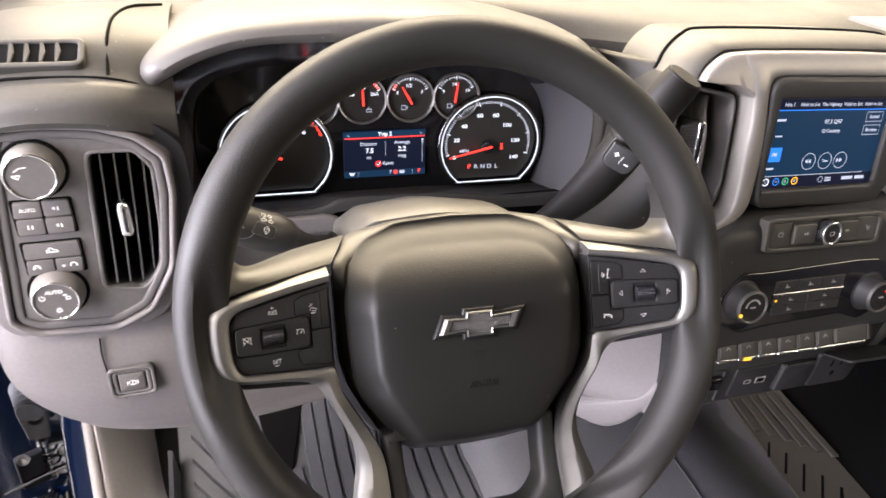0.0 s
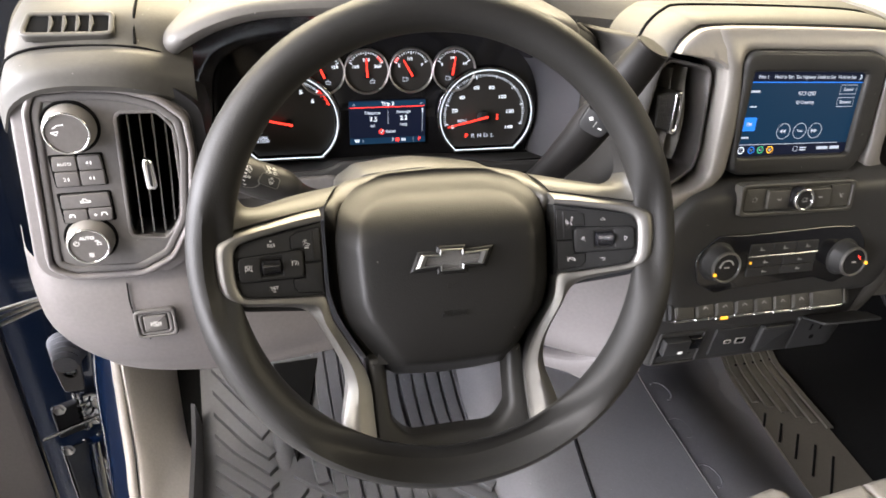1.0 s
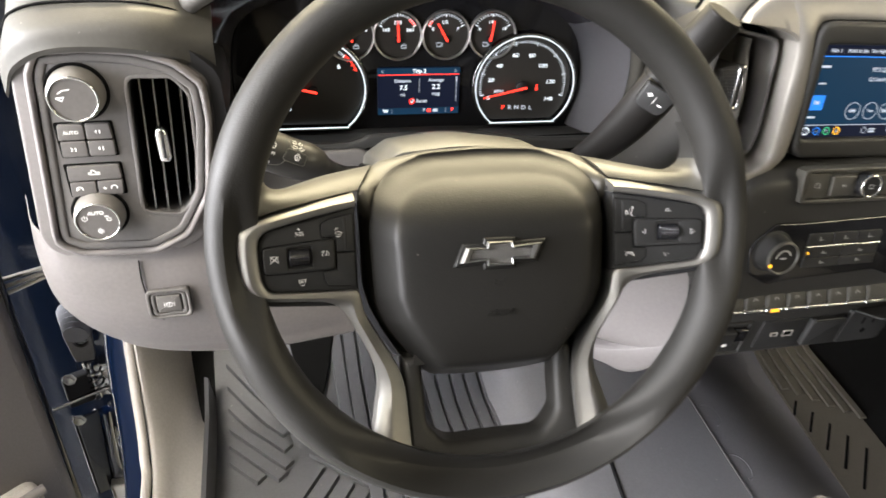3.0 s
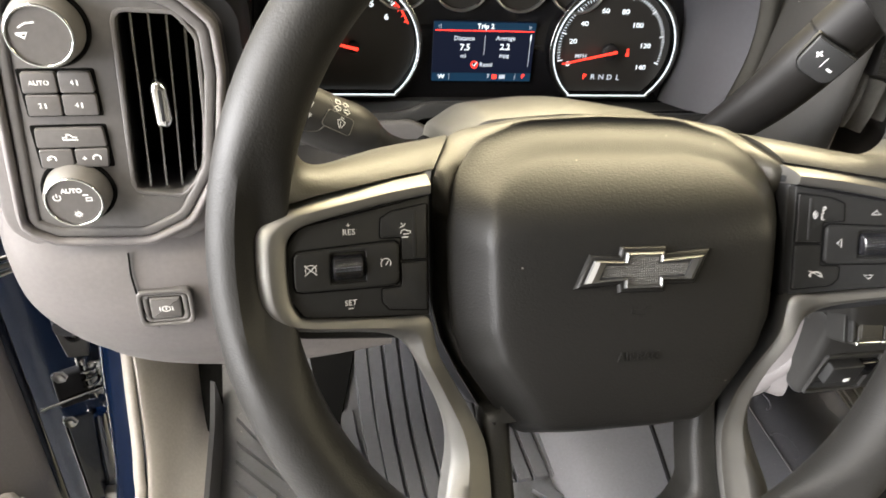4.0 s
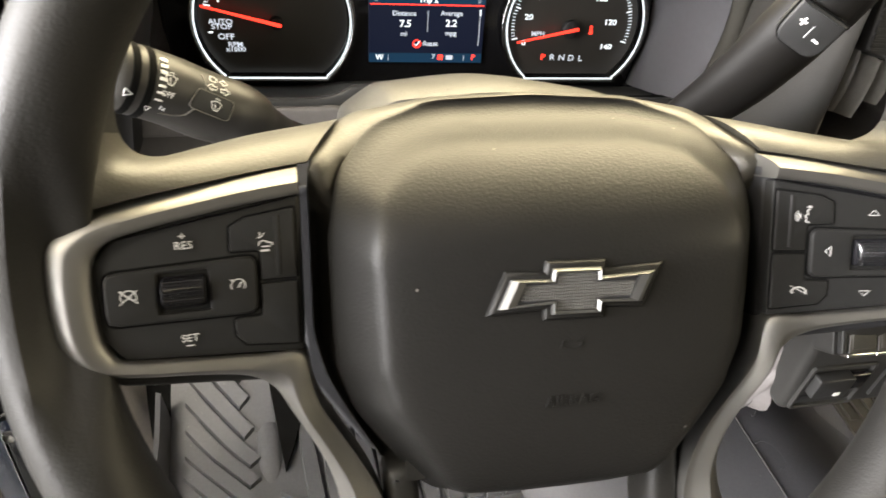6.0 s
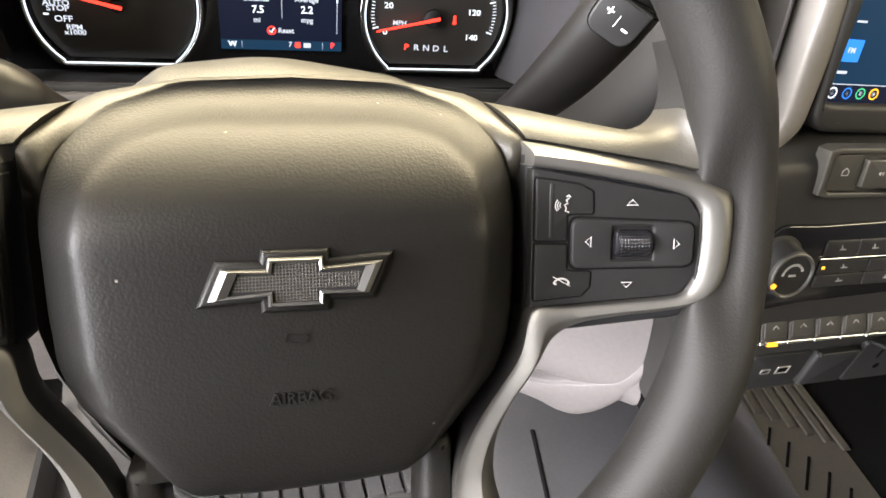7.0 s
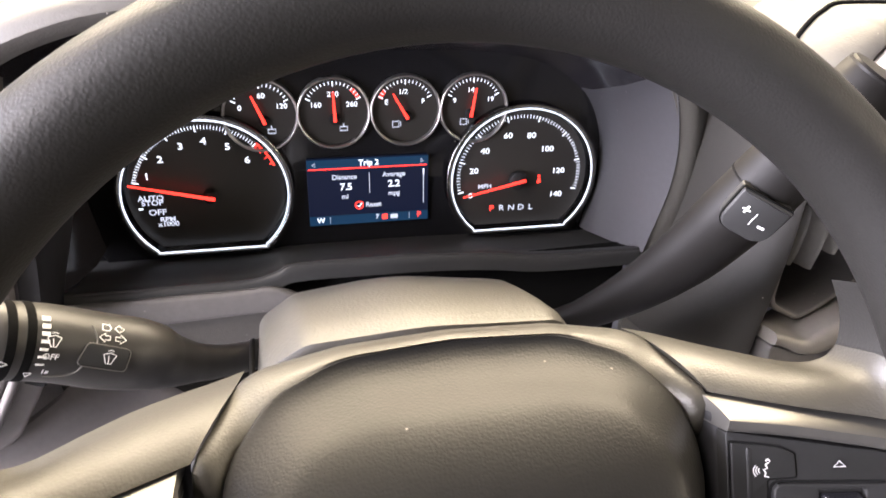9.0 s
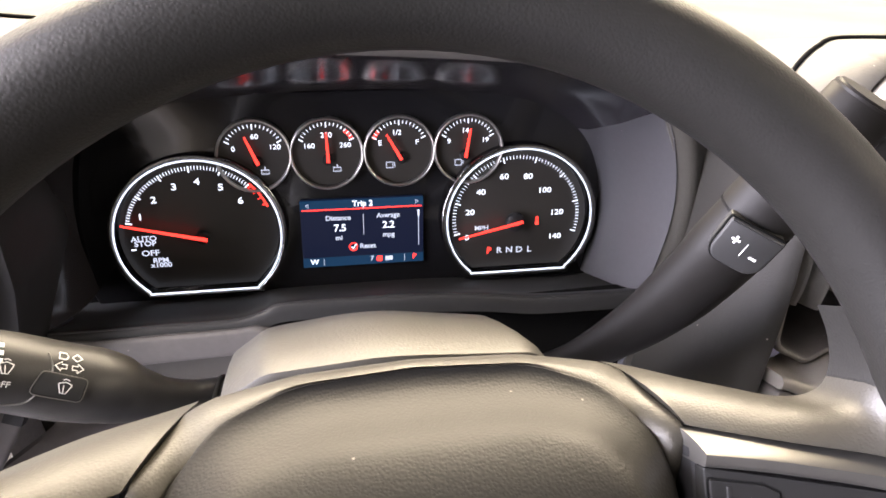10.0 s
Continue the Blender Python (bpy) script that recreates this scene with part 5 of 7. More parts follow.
def key_block(name, label, quads, m, mats=None):
    """Block of keys: each quad is a list of 2D corners."""
    t = thing(name, label, "switch", m)
    allp = [p for q in quads for p in q[0]]
    x0, x1, y0, y1 = min(p[0] for p in allp), max(p[0] for p in allp), min(p[1] for p in allp), max(p[1] for p in allp)
    part("surround", slab(rect(x0 - 0.0012, y0 - 0.0012, x1 + 0.0012, y1 + 0.0012, 0.002), -0.001, 0.0004, 0.0003), DEEP, t)
    for q, kind in quads:
        pts = round_poly(q, 0.0022)
        k = part("key", slab(inset(pts, 0.0003), -0.001, 0.0034, 0.0008, 3), BUTTON_L, t)
        c = sum((Vector(p) for p in q), Vector((0, 0))) / len(q)
        if kind in ("AUTO",):
            letters(kind, c.x, c.y, 0.00345, 0.0042, INK, k)
        elif kind in ("2", "4"):
            letters(kind, c.x - 0.002, c.y, 0.00345, 0.0046, INK, k)
            part("print", stroke([(c.x + 0.001, c.y - 0.0016), (c.x + 0.001, c.y + 0.0016)], 0.0009, 0.00342), INK, k)
        elif kind == "truck":
            part("print", joined(stroke([(c.x - 0.0045, c.y - 0.001), (c.x + 0.0045, c.y - 0.001), (c.x + 0.004, c.y + 0.0005), (c.x + 0.0012, c.y + 0.0008), (c.x, c.y + 0.0026), (c.x - 0.002, c.y + 0.0026), (c.x - 0.002, c.y + 0.0006), (c.x - 0.0045, c.y + 0.0006)], 0.0007, 0.00342, closed=True)), INK, k)
        elif kind in ("-", "+"):
            s = 1 if kind == "+" else -1
            part("print", joined(stroke([(c.x - s * -0.0045 - 0.0015, c.y), (c.x - s * -0.0045 + 0.0015, c.y)], 0.0006, 0.00342) if s < 0 else joined(stroke([(c.x - 0.006, c.y), (c.x - 0.003, c.y)], 0.0006, 0.00342), stroke([(c.x - 0.0045, c.y - 0.0015), (c.x - 0.0045, c.y + 0.0015)], 0.0006, 0.00344)), stroke([(c.x + s * 0.003 + 0.0024 * math.cos(a), c.y + 0.0022 * math.sin(a)) for a in [radians(w) for w in range(-30, 211, 30)]], 0.0009, 0.00342)), INK, k)
    return t


key_block("drive_mode_keys", "four taupe drive mode keys below the upper knob", [
    ([(-0.3010, 0.6885), (-0.2800, 0.6885), (-0.2795, 0.7025), (-0.2995, 0.7025)], "AUTO"), ([(-0.2795, 0.6885), (-0.2590, 0.6885), (-0.2600, 0.7025), (-0.2790, 0.7025)], "4"),
    ([(-0.3010, 0.6735), (-0.2805, 0.6735), (-0.2800, 0.6880), (-0.3000, 0.6880)], "2"), ([(-0.2800, 0.6735), (-0.2595, 0.6735), (-0.2590, 0.6880), (-0.2795, 0.6880)], "4")], PODF)
key_block("cargo_lamp_keys", "taupe cargo lamp key with two dimmer keys", [
    ([(-0.3015, 0.6515), (-0.2590, 0.6515), (-0.2595, 0.6655), (-0.3005, 0.6655)], "truck"),
    ([(-0.3020, 0.6370), (-0.2810, 0.6370), (-0.2805, 0.6510), (-0.3010, 0.6510)], "-"), ([(-0.2805, 0.6370), (-0.2605, 0.6370), (-0.2590, 0.6510), (-0.2800, 0.6510)], "+")], PODF)

lv = thing("air_vent", "black side air vent with bright-edged upright vanes", "air vent", PODF, "dash air vents")
part("cavity", slab(inset(VENT_L, -0.001), -0.045, -0.040, 0.0005), DEEP, lv)
part("duct", frame_slab(inset(VENT_L, -0.003), VENT_L, -0.045, 0.0012, 0.0008, 100, 3, Vector((-0.2225, 0.68))), DASH_SIDE, lv)
for k in range(4):
    xt, xb = -0.2320 + k * 0.0103, -0.2385 + k * 0.0103
    zt, zb = 0.7365, (0.6180 if k < 3 else 0.629)
    bm = rings_mesh([[(x - 0.0007 - 0.004, z, -0.032), (x + 0.0007 - 0.004, z, -0.032), (x + 0.0007, z, -0.004), (x - 0.0007, z, -0.004)] for x, z in ((xb, zb), ((xt + xb) / 2 + 0.0004, 0.68), (xt, zt))])
    vane = part("vane", bm, DEEP, lv)
    part("vane_edge", rings_mesh([[(x - 0.0009, z, -0.0042), (x + 0.0009, z, -0.0042), (x + 0.0006, z, -0.0030), (x - 0.0006, z, -0.0030)] for x, z in ((xb, zb), ((xt + xb) / 2 + 0.0004, 0.68), (xt, zt))]), DARKCHROME, vane)
tab_out = round_poly([(-0.2270, 0.6645), (-0.2190, 0.6635), (-0.2165, 0.6685), (-0.2175, 0.6905), (-0.2205, 0.6955), (-0.2260, 0.6945), (-0.2275, 0.6885)], 0.003)
part("tab", slab(tab_out, -0.012, 0.0035, 0.0028, 4), CHROME, lv, "chrome slider tab")
part("tab_groove", slab(rect(-0.2228, 0.6685, -0.2205, 0.6905, 0.001), 0.003, 0.0039, 0.0003), BLACK, lv)

# side window vent in the top of the left pad
dv = thing("defroster_vent", "black slotted side window vent in the dash top", "air vent", pose(-0.2680, 0.2580, 0.8065, 34, 0, -1.5), "dash air vents")
hole = round_poly([(-0.034, -0.0095), (0.0315, -0.0095), (0.032, 0.0095), (-0.030, 0.0095)], 0.0025)
part("recess", slab(hole, -0.006, 0.0014, 0.0003), DEEP, dv)
part("lip", frame_slab(inset(hole, -0.0045), inset(hole, 0.0002), -0.004, 0.0032, 0.0016, 96), DASH_ROLL, dv)
for k in range(4):
    part("fin", mapped(slab(round_poly([(-0.0008, -0.0096), (0.0010, -0.0096), (0.0032, 0.0005), (0.0012, 0.0096), (-0.0006, 0.0096)], 0.0003), 0.0, 0.0030, 0.0004, 1), Matrix.Translation((-0.0150 + k * 0.0106, 0, 0))), DASH_ROLL, dv)

# parking brake switch in the knee panel
pb = thing("parking_brake_switch", "grey parking brake switch set in the knee panel", "switch", pose(-0.2420, 0.2165, 0.5185, 88, 0, 0))
part("surround", frame_slab(rect(-0.0200, -0.0165, 0.0200, 0.0170, 0.006), rect(-0.0165, -0.0130, 0.0165, 0.0135, 0.005), -0.006, 0.0016, 0.0014), BUTTON_L, pb)
part("well", frame_slab(rect(-0.0164, -0.0129, 0.0164, 0.0134, 0.005), rect(-0.0120, -0.0100, 0.0120, 0.0106, 0.003), -0.006, 0.0006, 0.0018, 96, 3, None, -0.003), DASH_SIDE, pb)
part("key", slab(rect(-0.0114, -0.0094, 0.0114, 0.0100, 0.002), -0.008, 0.0012, 0.002, 4), BUTTON_L, pb)
part("print", joined(stroke([(0.0030 * math.cos(a), 0.0024 * math.sin(a)) for a in [2 * math.pi * q / 14 for q in range(14)]], 0.0006, 0.0011, closed=True), stroke([(0, -0.0012), (0, 0.0014)], 0.0008, 0.0011), stroke([(-0.0045, -0.002), (-0.0045, 0.002)], 0.0006, 0.0011), stroke([(0.0045, -0.002), (0.0045, 0.002)], 0.0006, 0.0011)), INK, pb)
part("knee_seam", tube(spline([(-0.262, 0.2235, 0.566), (-0.262, 0.2185, 0.545), (-0.258, 0.2165, 0.515), (-0.250, 0.2175, 0.500)], 12), [0.0008] * 12, 8), DEEP, dash)

# ---- centre stack: vents, screen page, audio strip, climate, switches, sockets ----
def stack_vent(label, outline, vanes, tab_x, tab_z, tab_w, vane_mat):
    v = thing("air_vent", label, "air vent", HEAD @ Matrix.Translation((0, 0, -0.014)), "dash air vents")
    o = round_poly(outline, 0.008)
    part("cavity", slab(inset(o, -0.001), -0.060, -0.055, 0.0005), DEEP, v)
    part("duct", frame_slab(inset(o, -0.0035), o, -0.06, 0.0010, 0.0015, 110, 3), DASH_SIDE, v)
    for x, z0, z1, depth in vanes:
        rings = []
        for s in range(9):
            t = s / 8
            z = z0 + (z1 - z0) * t - 0.72
            b = depth * (0.35 + 0.65 * math.sin(math.pi * min(1, t * 1.1 + 0.12)) ** 0.7)
            xx = x + 0.004 * t
            rings.append([(xx - 0.0010, z, -0.050), (xx + 0.0010, z, -0.050), (xx + 0.0022, z, -0.022 + b), (xx + 0.0004, z, -0.020 + b), (xx - 0.0010, z, -0.022 + b)])
        part("vane", rings_mesh(rings), vane_mat, v)
    t = part("tab", slab(round_poly([(tab_x - tab_w, tab_z - 0.736), (tab_x + 0.006, tab_z - 0.742), (tab_x + 0.009, tab_z - 0.735), (tab_x + 0.008, tab_z - 0.703), (tab_x + 0.003, tab_z - 0.699), (tab_x - tab_w, tab_z - 0.703)], 0.003), -0.030, 0.003, 0.003, 4), BUTTON, v, "slider tab with chrome cap")
    part("tab_cap", frame_slab(round_poly([(tab_x + 0.000, tab_z - 0.742), (tab_x + 0.008, tab_z - 0.743), (tab_x + 0.0105, tab_z - 0.735), (tab_x + 0.0095, tab_z - 0.702), (tab_x + 0.005, tab_z - 0.698), (tab_x + 0.0005, tab_z - 0.701)], 0.003), round_poly([(tab_x + 0.003, tab_z - 0.737), (tab_x + 0.006, tab_z - 0.737), (tab_x + 0.006, tab_z - 0.705), (tab_x + 0.003, tab_z - 0.705)], 0.001), -0.004, 0.0065, 0.002), CHROME, t)
    part("tab_ridges", joined(*[slab(rect(tab_x - tab_w + 0.001, tab_z - 0.735 + q * 0.003, tab_x + 0.000, tab_z - 0.7335 + q * 0.003), 0.002, 0.0036, 0.0003, 1) for q in range(11)]), BUTTON, t)
    return v


stack_vent("tall air vent with grey curved vanes beside the screen", [(-0.1860, -0.0760), (-0.1640, -0.0870), (-0.1480, -0.0800), (-0.1165, -0.0590), (-0.1123, -0.0402), (-0.1146, 0.0344), (-0.1178, 0.0426), (-0.1627, 0.0501), (-0.1735, 0.0420), (-0.1815, -0.020)], [(-0.1700, 0.664, 0.746, 0.016), (-0.1535, 0.660, 0.762, 0.017), (-0.1365, 0.669, 0.762, 0.017)], -0.1545, 0.7210, 0.017, VANE)
stack_vent("narrow air vent with dark vanes beside the screen", [(0.1318, -0.0330), (0.1333, -0.0559), (0.1657, -0.0883), (0.1674, -0.0747), (0.1745, -0.0284), (0.1713, 0.0257), (0.1538, 0.0503), (0.1425, 0.0534), (0.1350, 0.0461)], [(0.1440, 0.668, 0.762, 0.010), (0.1590, 0.662, 0.752, 0.010)], 0.1420, 0.7120, 0.004, BUTTON)

# radio page on the screen
Z = -0.0078
part("screen_strip", slab(rect(-0.073, 0.0355, 0.073, 0.046), -0.0085, Z, 0.0001, 1), SCREEN_DARK, screen)
part("screen_foot", slab(rect(-0.073, -0.046, 0.073, -0.0335), -0.0085, Z, 0.0001, 1), SCREEN_DARK, screen)
part("screen_rule", slab(rect(-0.073, 0.0345, 0.073, 0.0355), -0.0085, Z + 0.0001, 0.0001, 1), LIT_BLUE, screen)
part("screen_rule", slab(rect(-0.073, -0.0337, 0.060, -0.0331), -0.0085, Z + 0.0001, 0.0001, 1), LIT_SOFT, screen)
for txt, x, y, sz in (("Hits 1", -0.058, 0.0405, 0.0052), ("Hold to Set", -0.033, 0.0405, 0.0050), ("The Highway", -0.0050, 0.0405, 0.0048), ("Hold to Set", 0.0225, 0.0405, 0.0050), ("Hold to Set", 0.0500, 0.0405, 0.0050), ("97.3 Q97", 0.002, 0.0225, 0.0060), ("Q Country", 0.002, 0.0130, 0.0052), ("Sound", 0.0560, 0.0270, 0.0050), ("Browse", 0.0560, 0.0130, 0.0050), ("FM", -0.0635, -0.0105, 0.0052), ("Tune", 0.0040, -0.0190, 0.0038)):
    letters(txt, x, y, Z, sz, LIT_SOFT, screen, thick=0.00008)
bars([(-0.0700, 0.0240, -0.0590, 0.0262), (-0.0680, 0.0080, -0.0595, 0.0094), (-0.0700, -0.0262, -0.0610, -0.0242), (0.0100, -0.0418, 0.0180, -0.0400), (0.0100, -0.0390, 0.0180, -0.0376), (0.0330, -0.0410, 0.0480, -0.0375), (0.0510, -0.0410, 0.0640, -0.0375)], Z, LIT_SOFT, screen, "screen_mark")
for x in (-0.0500, -0.0190, 0.0090, 0.0365):
    part("screen_divider", slab(rect(x, 0.0375, x + 0.0003, 0.0435), -0.0085, Z, 0.0001, 1), LIT_SOFT, screen)
for x0, y0, x1, y1 in ((0.0450, 0.0220, 0.0670, 0.0320), (0.0450, 0.0080, 0.0670, 0.0180)):
    part("screen_button", stroke([(x0, y0), (x1, y0), (x1, y1), (x0, y1)], 0.0006, Z, 0.0001, True), LIT_SOFT, screen)
for x in (-0.0175, 0.0040, 0.0245):
    part("screen_button", stroke([(x + 0.0086 * math.cos(a), -0.0190 + 0.0086 * math.sin(a)) for a in [2 * math.pi * q / 32 for q in range(32)]], 0.0006, Z, 0.0001, True), LIT_SOFT, screen)
for x in (-0.0205, -0.0165, 0.0215, 0.0255):
    s = 1 if x > 0 else -1
    part("screen_mark", slab([Vector((x - s * 0.002, -0.0214)), Vector((x + s * 0.002, -0.0190)), Vector((x - s * 0.002, -0.0166))][::s], -0.0085, Z, 0.0001, 1), LIT_SOFT, screen)
part("screen_chosen", slab(rect(-0.0715, -0.0180, -0.0550, -0.0030, 0.001), -0.0085, Z - 0.0001, 0.0001, 1), LIT_BLUE, screen)
for x, m in ((-0.0670, LIT), (-0.0540, LIT_BLUE), (-0.0420, LIT_GREEN), (-0.0300, AMBER)):
    part("screen_icon", stroke([(x + 0.0036 * math.cos(a), -0.0395 + 0.0036 * math.sin(a)) for a in [2 * math.pi * q / 20 for q in range(20)]], 0.0010, Z, 0.0001, True), m, screen)
    part("screen_icon", slab(rect(x - 0.0014, -0.0409, x + 0.0014, -0.0381, 0.0006), -0.0085, Z, 0.0001, 1), LIT_SOFT, screen)
part("screen_icon", stroke([(0.0040 + 0.0030 * math.cos(a), -0.0395 + 0.0030 * math.sin(a)) for a in [2 * math.pi * q / 20 for q in range(20)]], 0.0005, Z, 0.0001, True), LIT_SOFT, screen)
part("screen_mark", stroke([(0.0680, 0.0380), (0.0700, 0.0405), (0.0680, 0.0430)], 0.0009, Z, 0.0001), LIT, screen)

# audio strip
AU = pose(0.4310, 0.1368, 0.6360, 80, 2.2, 0) @ Matrix.Diagonal((0.965, 0.95, 1.0, 1.0))
audio = thing("audio_strip", "black audio key strip with a chrome-ringed volume knob", "radio controls", AU)
part("tray", frame_slab(rect(-0.0765, -0.0190, 0.0765, 0.0185, 0.004), rect(-0.0715, -0.0145, 0.0715, 0.0140, 0.002), -0.01, 0.0022, 0.0015, 120), BUTTON_M, audio)
part("floor_plate", slab(rect(-0.0720, -0.0150, 0.0720, 0.0145), -0.009, -0.0015, 0.0004), BUTTON_M, audio)
for x0, x1 in ((-0.0705, -0.0440), (0.0440, 0.0705)):
    part("key", slab(rect(x0, -0.0135, x1, 0.0130, 0.002), -0.004, 0.0006, 0.0008), BUTTON_M, audio)
for x0, x1, s in ((-0.0420, -0.0135, -1), (0.0135, 0.0420, 1)):
    k = part("seek_key", slab(rect(x0, -0.0110, x1, 0.0105, 0.002), -0.004, 0.0035, 0.0012), BUTTON_M, audio)
    xm = (x0 + x1) / 2
    part("print", joined(*[slab([Vector((xm + q - s * 0.0012, -0.0016)), Vector((xm + q + s * 0.0012, 0)), Vector((xm + q - s * 0.0012, 0.0016))][::s], 0.0034, 0.0037, 0.0001, 1) for q in (-0.0014, 0.0014)]), INK_DIM, k)
part("print", stroke([(-0.0600, -0.0020), (-0.0545, -0.0020), (-0.0545, 0.0012), (-0.0572, 0.0034), (-0.0600, 0.0012)], 0.0006, 0.0007, closed=True), INK_DIM, audio)
part("print", joined(stroke([(0.0560, 0.003), (0.0585, -0.002), (0.0610, -0.002)], 0.0009, 0.0007), stroke([(0.0585, -0.0005), (0.0610, 0.002)], 0.0005, 0.0009)), INK_DIM, audio)
vk = part("volume_knob", lathe([(0.0132, -0.002), (0.0130, 0.006), (0.0126, 0.0098)], 40), BLACK, audio)
part("knob_ring", frame_slab(oval(0, 0, 0.0130), oval(0, 0, 0.0096), 0.008, 0.0112, 0.0012, 64), CHROME, vk, "chrome ring")
part("knob_face", lathe([(0.0098, 0.0088), (0.0098, 0.0096), (0.0001, 0.0098)], 32), BUTTON, vk)
part("print", stroke([(-0.0025, -0.002), (0.0025, -0.002), (0.0025, 0.002), (-0.0025, 0.002)], 0.0007, 0.0099, closed=True), INK_DIM, vk)

# climate panel
CLM = pose(0.4245, 0.1275, 0.5650, 82, 2.0, 0)
climate = thing("climate_panel", "black climate control panel with two rotary knobs", "climate controls", CLM)
pan = round_poly([(-0.112, 0.012), (-0.104, -0.020), (-0.080, -0.034), (-0.050, -0.030), (0.050, -0.026), (0.080, -0.036), (0.108, -0.022), (0.115, 0.010), (0.095, 0.034), (0.060, 0.036), (-0.056, 0.033), (-0.085, 0.034)], [0.02, 0.012, 0.014, 0.01, 0.01, 0.014, 0.012, 0.02, 0.015, 0.01, 0.01, 0.015])
part("plate", slab(pan, -0.012, 0.0018, 0.0016), GLOSS, climate)
for kx, kz, led in ((-0.0840, 0.0045, 205), (0.0840, -0.0030, -5)):
    k = part("temperature_knob", mapped(lathe([(0.0225, 0.0), (0.0222, 0.0020), (0.0198, 0.0028), (0.0188, 0.0045), (0.0180, 0.014), (0.0168, 0.0180)], 48), Matrix.Translation((kx, kz, 0))), BUTTON, climate)
    part("knob_ring", mapped(frame_slab(oval(0, 0, 0.0174, None, 56), oval(0, 0, 0.0150, None, 56), 0.0165, 0.0200, 0.0012, 72), Matrix.Translation((kx, kz, 0))), SATIN, k, "satin metal ring")
    part("knob_face", mapped(lathe([(0.0152, 0.0175), (0.0152, 0.0184), (0.0001, 0.0186)], 40), Matrix.Translation((kx, kz, 0))), GLOSS, k)
    part("lamp", mapped(lathe([(0.0019, 0.0), (0.0019, 0.0012), (0.0001, 0.0014)], 14), Matrix.Translation((kx + 0.0158 * math.cos(radians(led)), kz + 0.0158 * math.sin(radians(led)), 0.0196))), AMBER, k, "amber pointer lamp")
    part("print", mapped(stroke([(0.0082 * math.cos(radians(a)), 0.0082 * math.sin(radians(a))) for a in (range(20, 181, 16) if kx < 0 else range(20, 75, 11))], 0.0018 if kx < 0 else 0.0013, 0.0187), Matrix.Translation((kx, kz, 0))), INK_DIM if kx < 0 else RED, k)
    part("print", mapped(stroke([(-0.003, 0), (0.003, 0)], 0.0016, 0.0187), Matrix.Translation((kx, kz, 0))), INK_DIM, k)
for r in range(3):
    for c in range(3 if r == 0 else 2):
        w, n = 0.090, 3 if r == 0 else 2
        x0 = -0.045 + c * w / n + 0.0006
        y0 = (0.0085, -0.0055, -0.0165)[r]
        h = (0.0125, 0.0105, 0.0100)[r]
        k = part("key", slab(rect(x0, y0, x0 + w / n - 0.0012, y0 + h, 0.0012), 0.0, 0.0034, 0.0007), BUTTON, climate)
        cxk = x0 + w / n / 2
        part("print", joined(stroke([(cxk - 0.003, y0 + h * 0.45), (cxk + 0.003, y0 + h * 0.45)], 0.0009, 0.0034), stroke([(cxk - 0.001, y0 + h * 0.45), (cxk - 0.002, y0 + h * 0.72)], 0.0009, 0.0036)), INK_DIM, k)
part("bright_strip", slab(rect(-0.046, 0.0062, 0.046, 0.0080, 0.0006), 0.0, 0.0042, 0.0006), CHROME, climate)
part("lamp", slab(rect(-0.0425, -0.0012, -0.0400, 0.0010, 0.0005), 0.0, 0.0038, 0.0002), AMBER, climate, "small amber lamp")

# row of toggle keys
ROW = pose(0.4150, 0.1255, 0.5085, 62, 2.6, 0) @ Matrix.Diagonal((0.957, 0.92, 1.0, 1.0))
row = thing("toggle_key_row", "row of seven grey toggle keys with a bright lower edge", "switches", ROW)
part("bed", slab(rect(-0.130, -0.0125, 0.132, 0.0150, 0.004), -0.020, -0.0008, 0.0012), STACK, row)
x = -0.1270
for k, w in enumerate((0.0065, 0.0270, 0.0270, 0.0270, 0.0270, 0.0270, 0.0270, 0.0265, 0.0500, 0.0060)):
    key = part("toggle_key", slab(rect(x + 0.0007, -0.0105, x + w - 0.0007, 0.0130, 0.0012), -0.004, 0.0040, 0.0014), BUTTON_M if k else BUTTON, row)
    if w > 0.02:
        part("key_face", slab(rect(x + 0.0030, -0.0070, x + w - 0.0030, 0.0105, 0.001), 0.003, 0.0046, 0.0007), BUTTON_M, key)
        part("bright_edge", slab(rect(x + 0.0010, -0.0142, x + w - 0.0010, -0.0108, 0.0008), -0.006, 0.0026, 0.0010), CHROME, row)
    if 1 < k < 8:
        part("print", stroke([(x + w / 2 - 0.003, 0.000), (x + w / 2, 0.003), (x + w / 2 + 0.003, 0.000)], 0.0009, 0.0046), INK_DIM, key)
    x += w
part("lamp", slab(rect(-0.0585, -0.0150, -0.0490, -0.0115, 0.0006), -0.004, 0.0034, 0.0004), AMBER, row, "amber lamp under the third key")

# sockets and covers on the foot of the stack
FT = FOOT @ Matrix.Translation((0, 0, 0.0))
tb = thing("trailer_brake_control", "black trailer brake control with a sliding paddle", "control", FT @ pose(0.333, -0.0345, 0, 0, 0, -2.0))
part("housing", frame_slab(rect(-0.031, -0.026, 0.031, 0.025, 0.003), rect(-0.028, -0.023, 0.028, 0.022, 0.002), -0.01, 0.0030, 0.0010), STACK, tb)
part("floor_plate", slab(rect(-0.0285, -0.0235, 0.0285, 0.0225), -0.010, -0.003, 0.0004), DEEP, tb)
part("paddle", slab(rect(-0.026, -0.004, 0.008, 0.017, 0.002), -0.006, 0.010, 0.0015), BUTTON, tb)
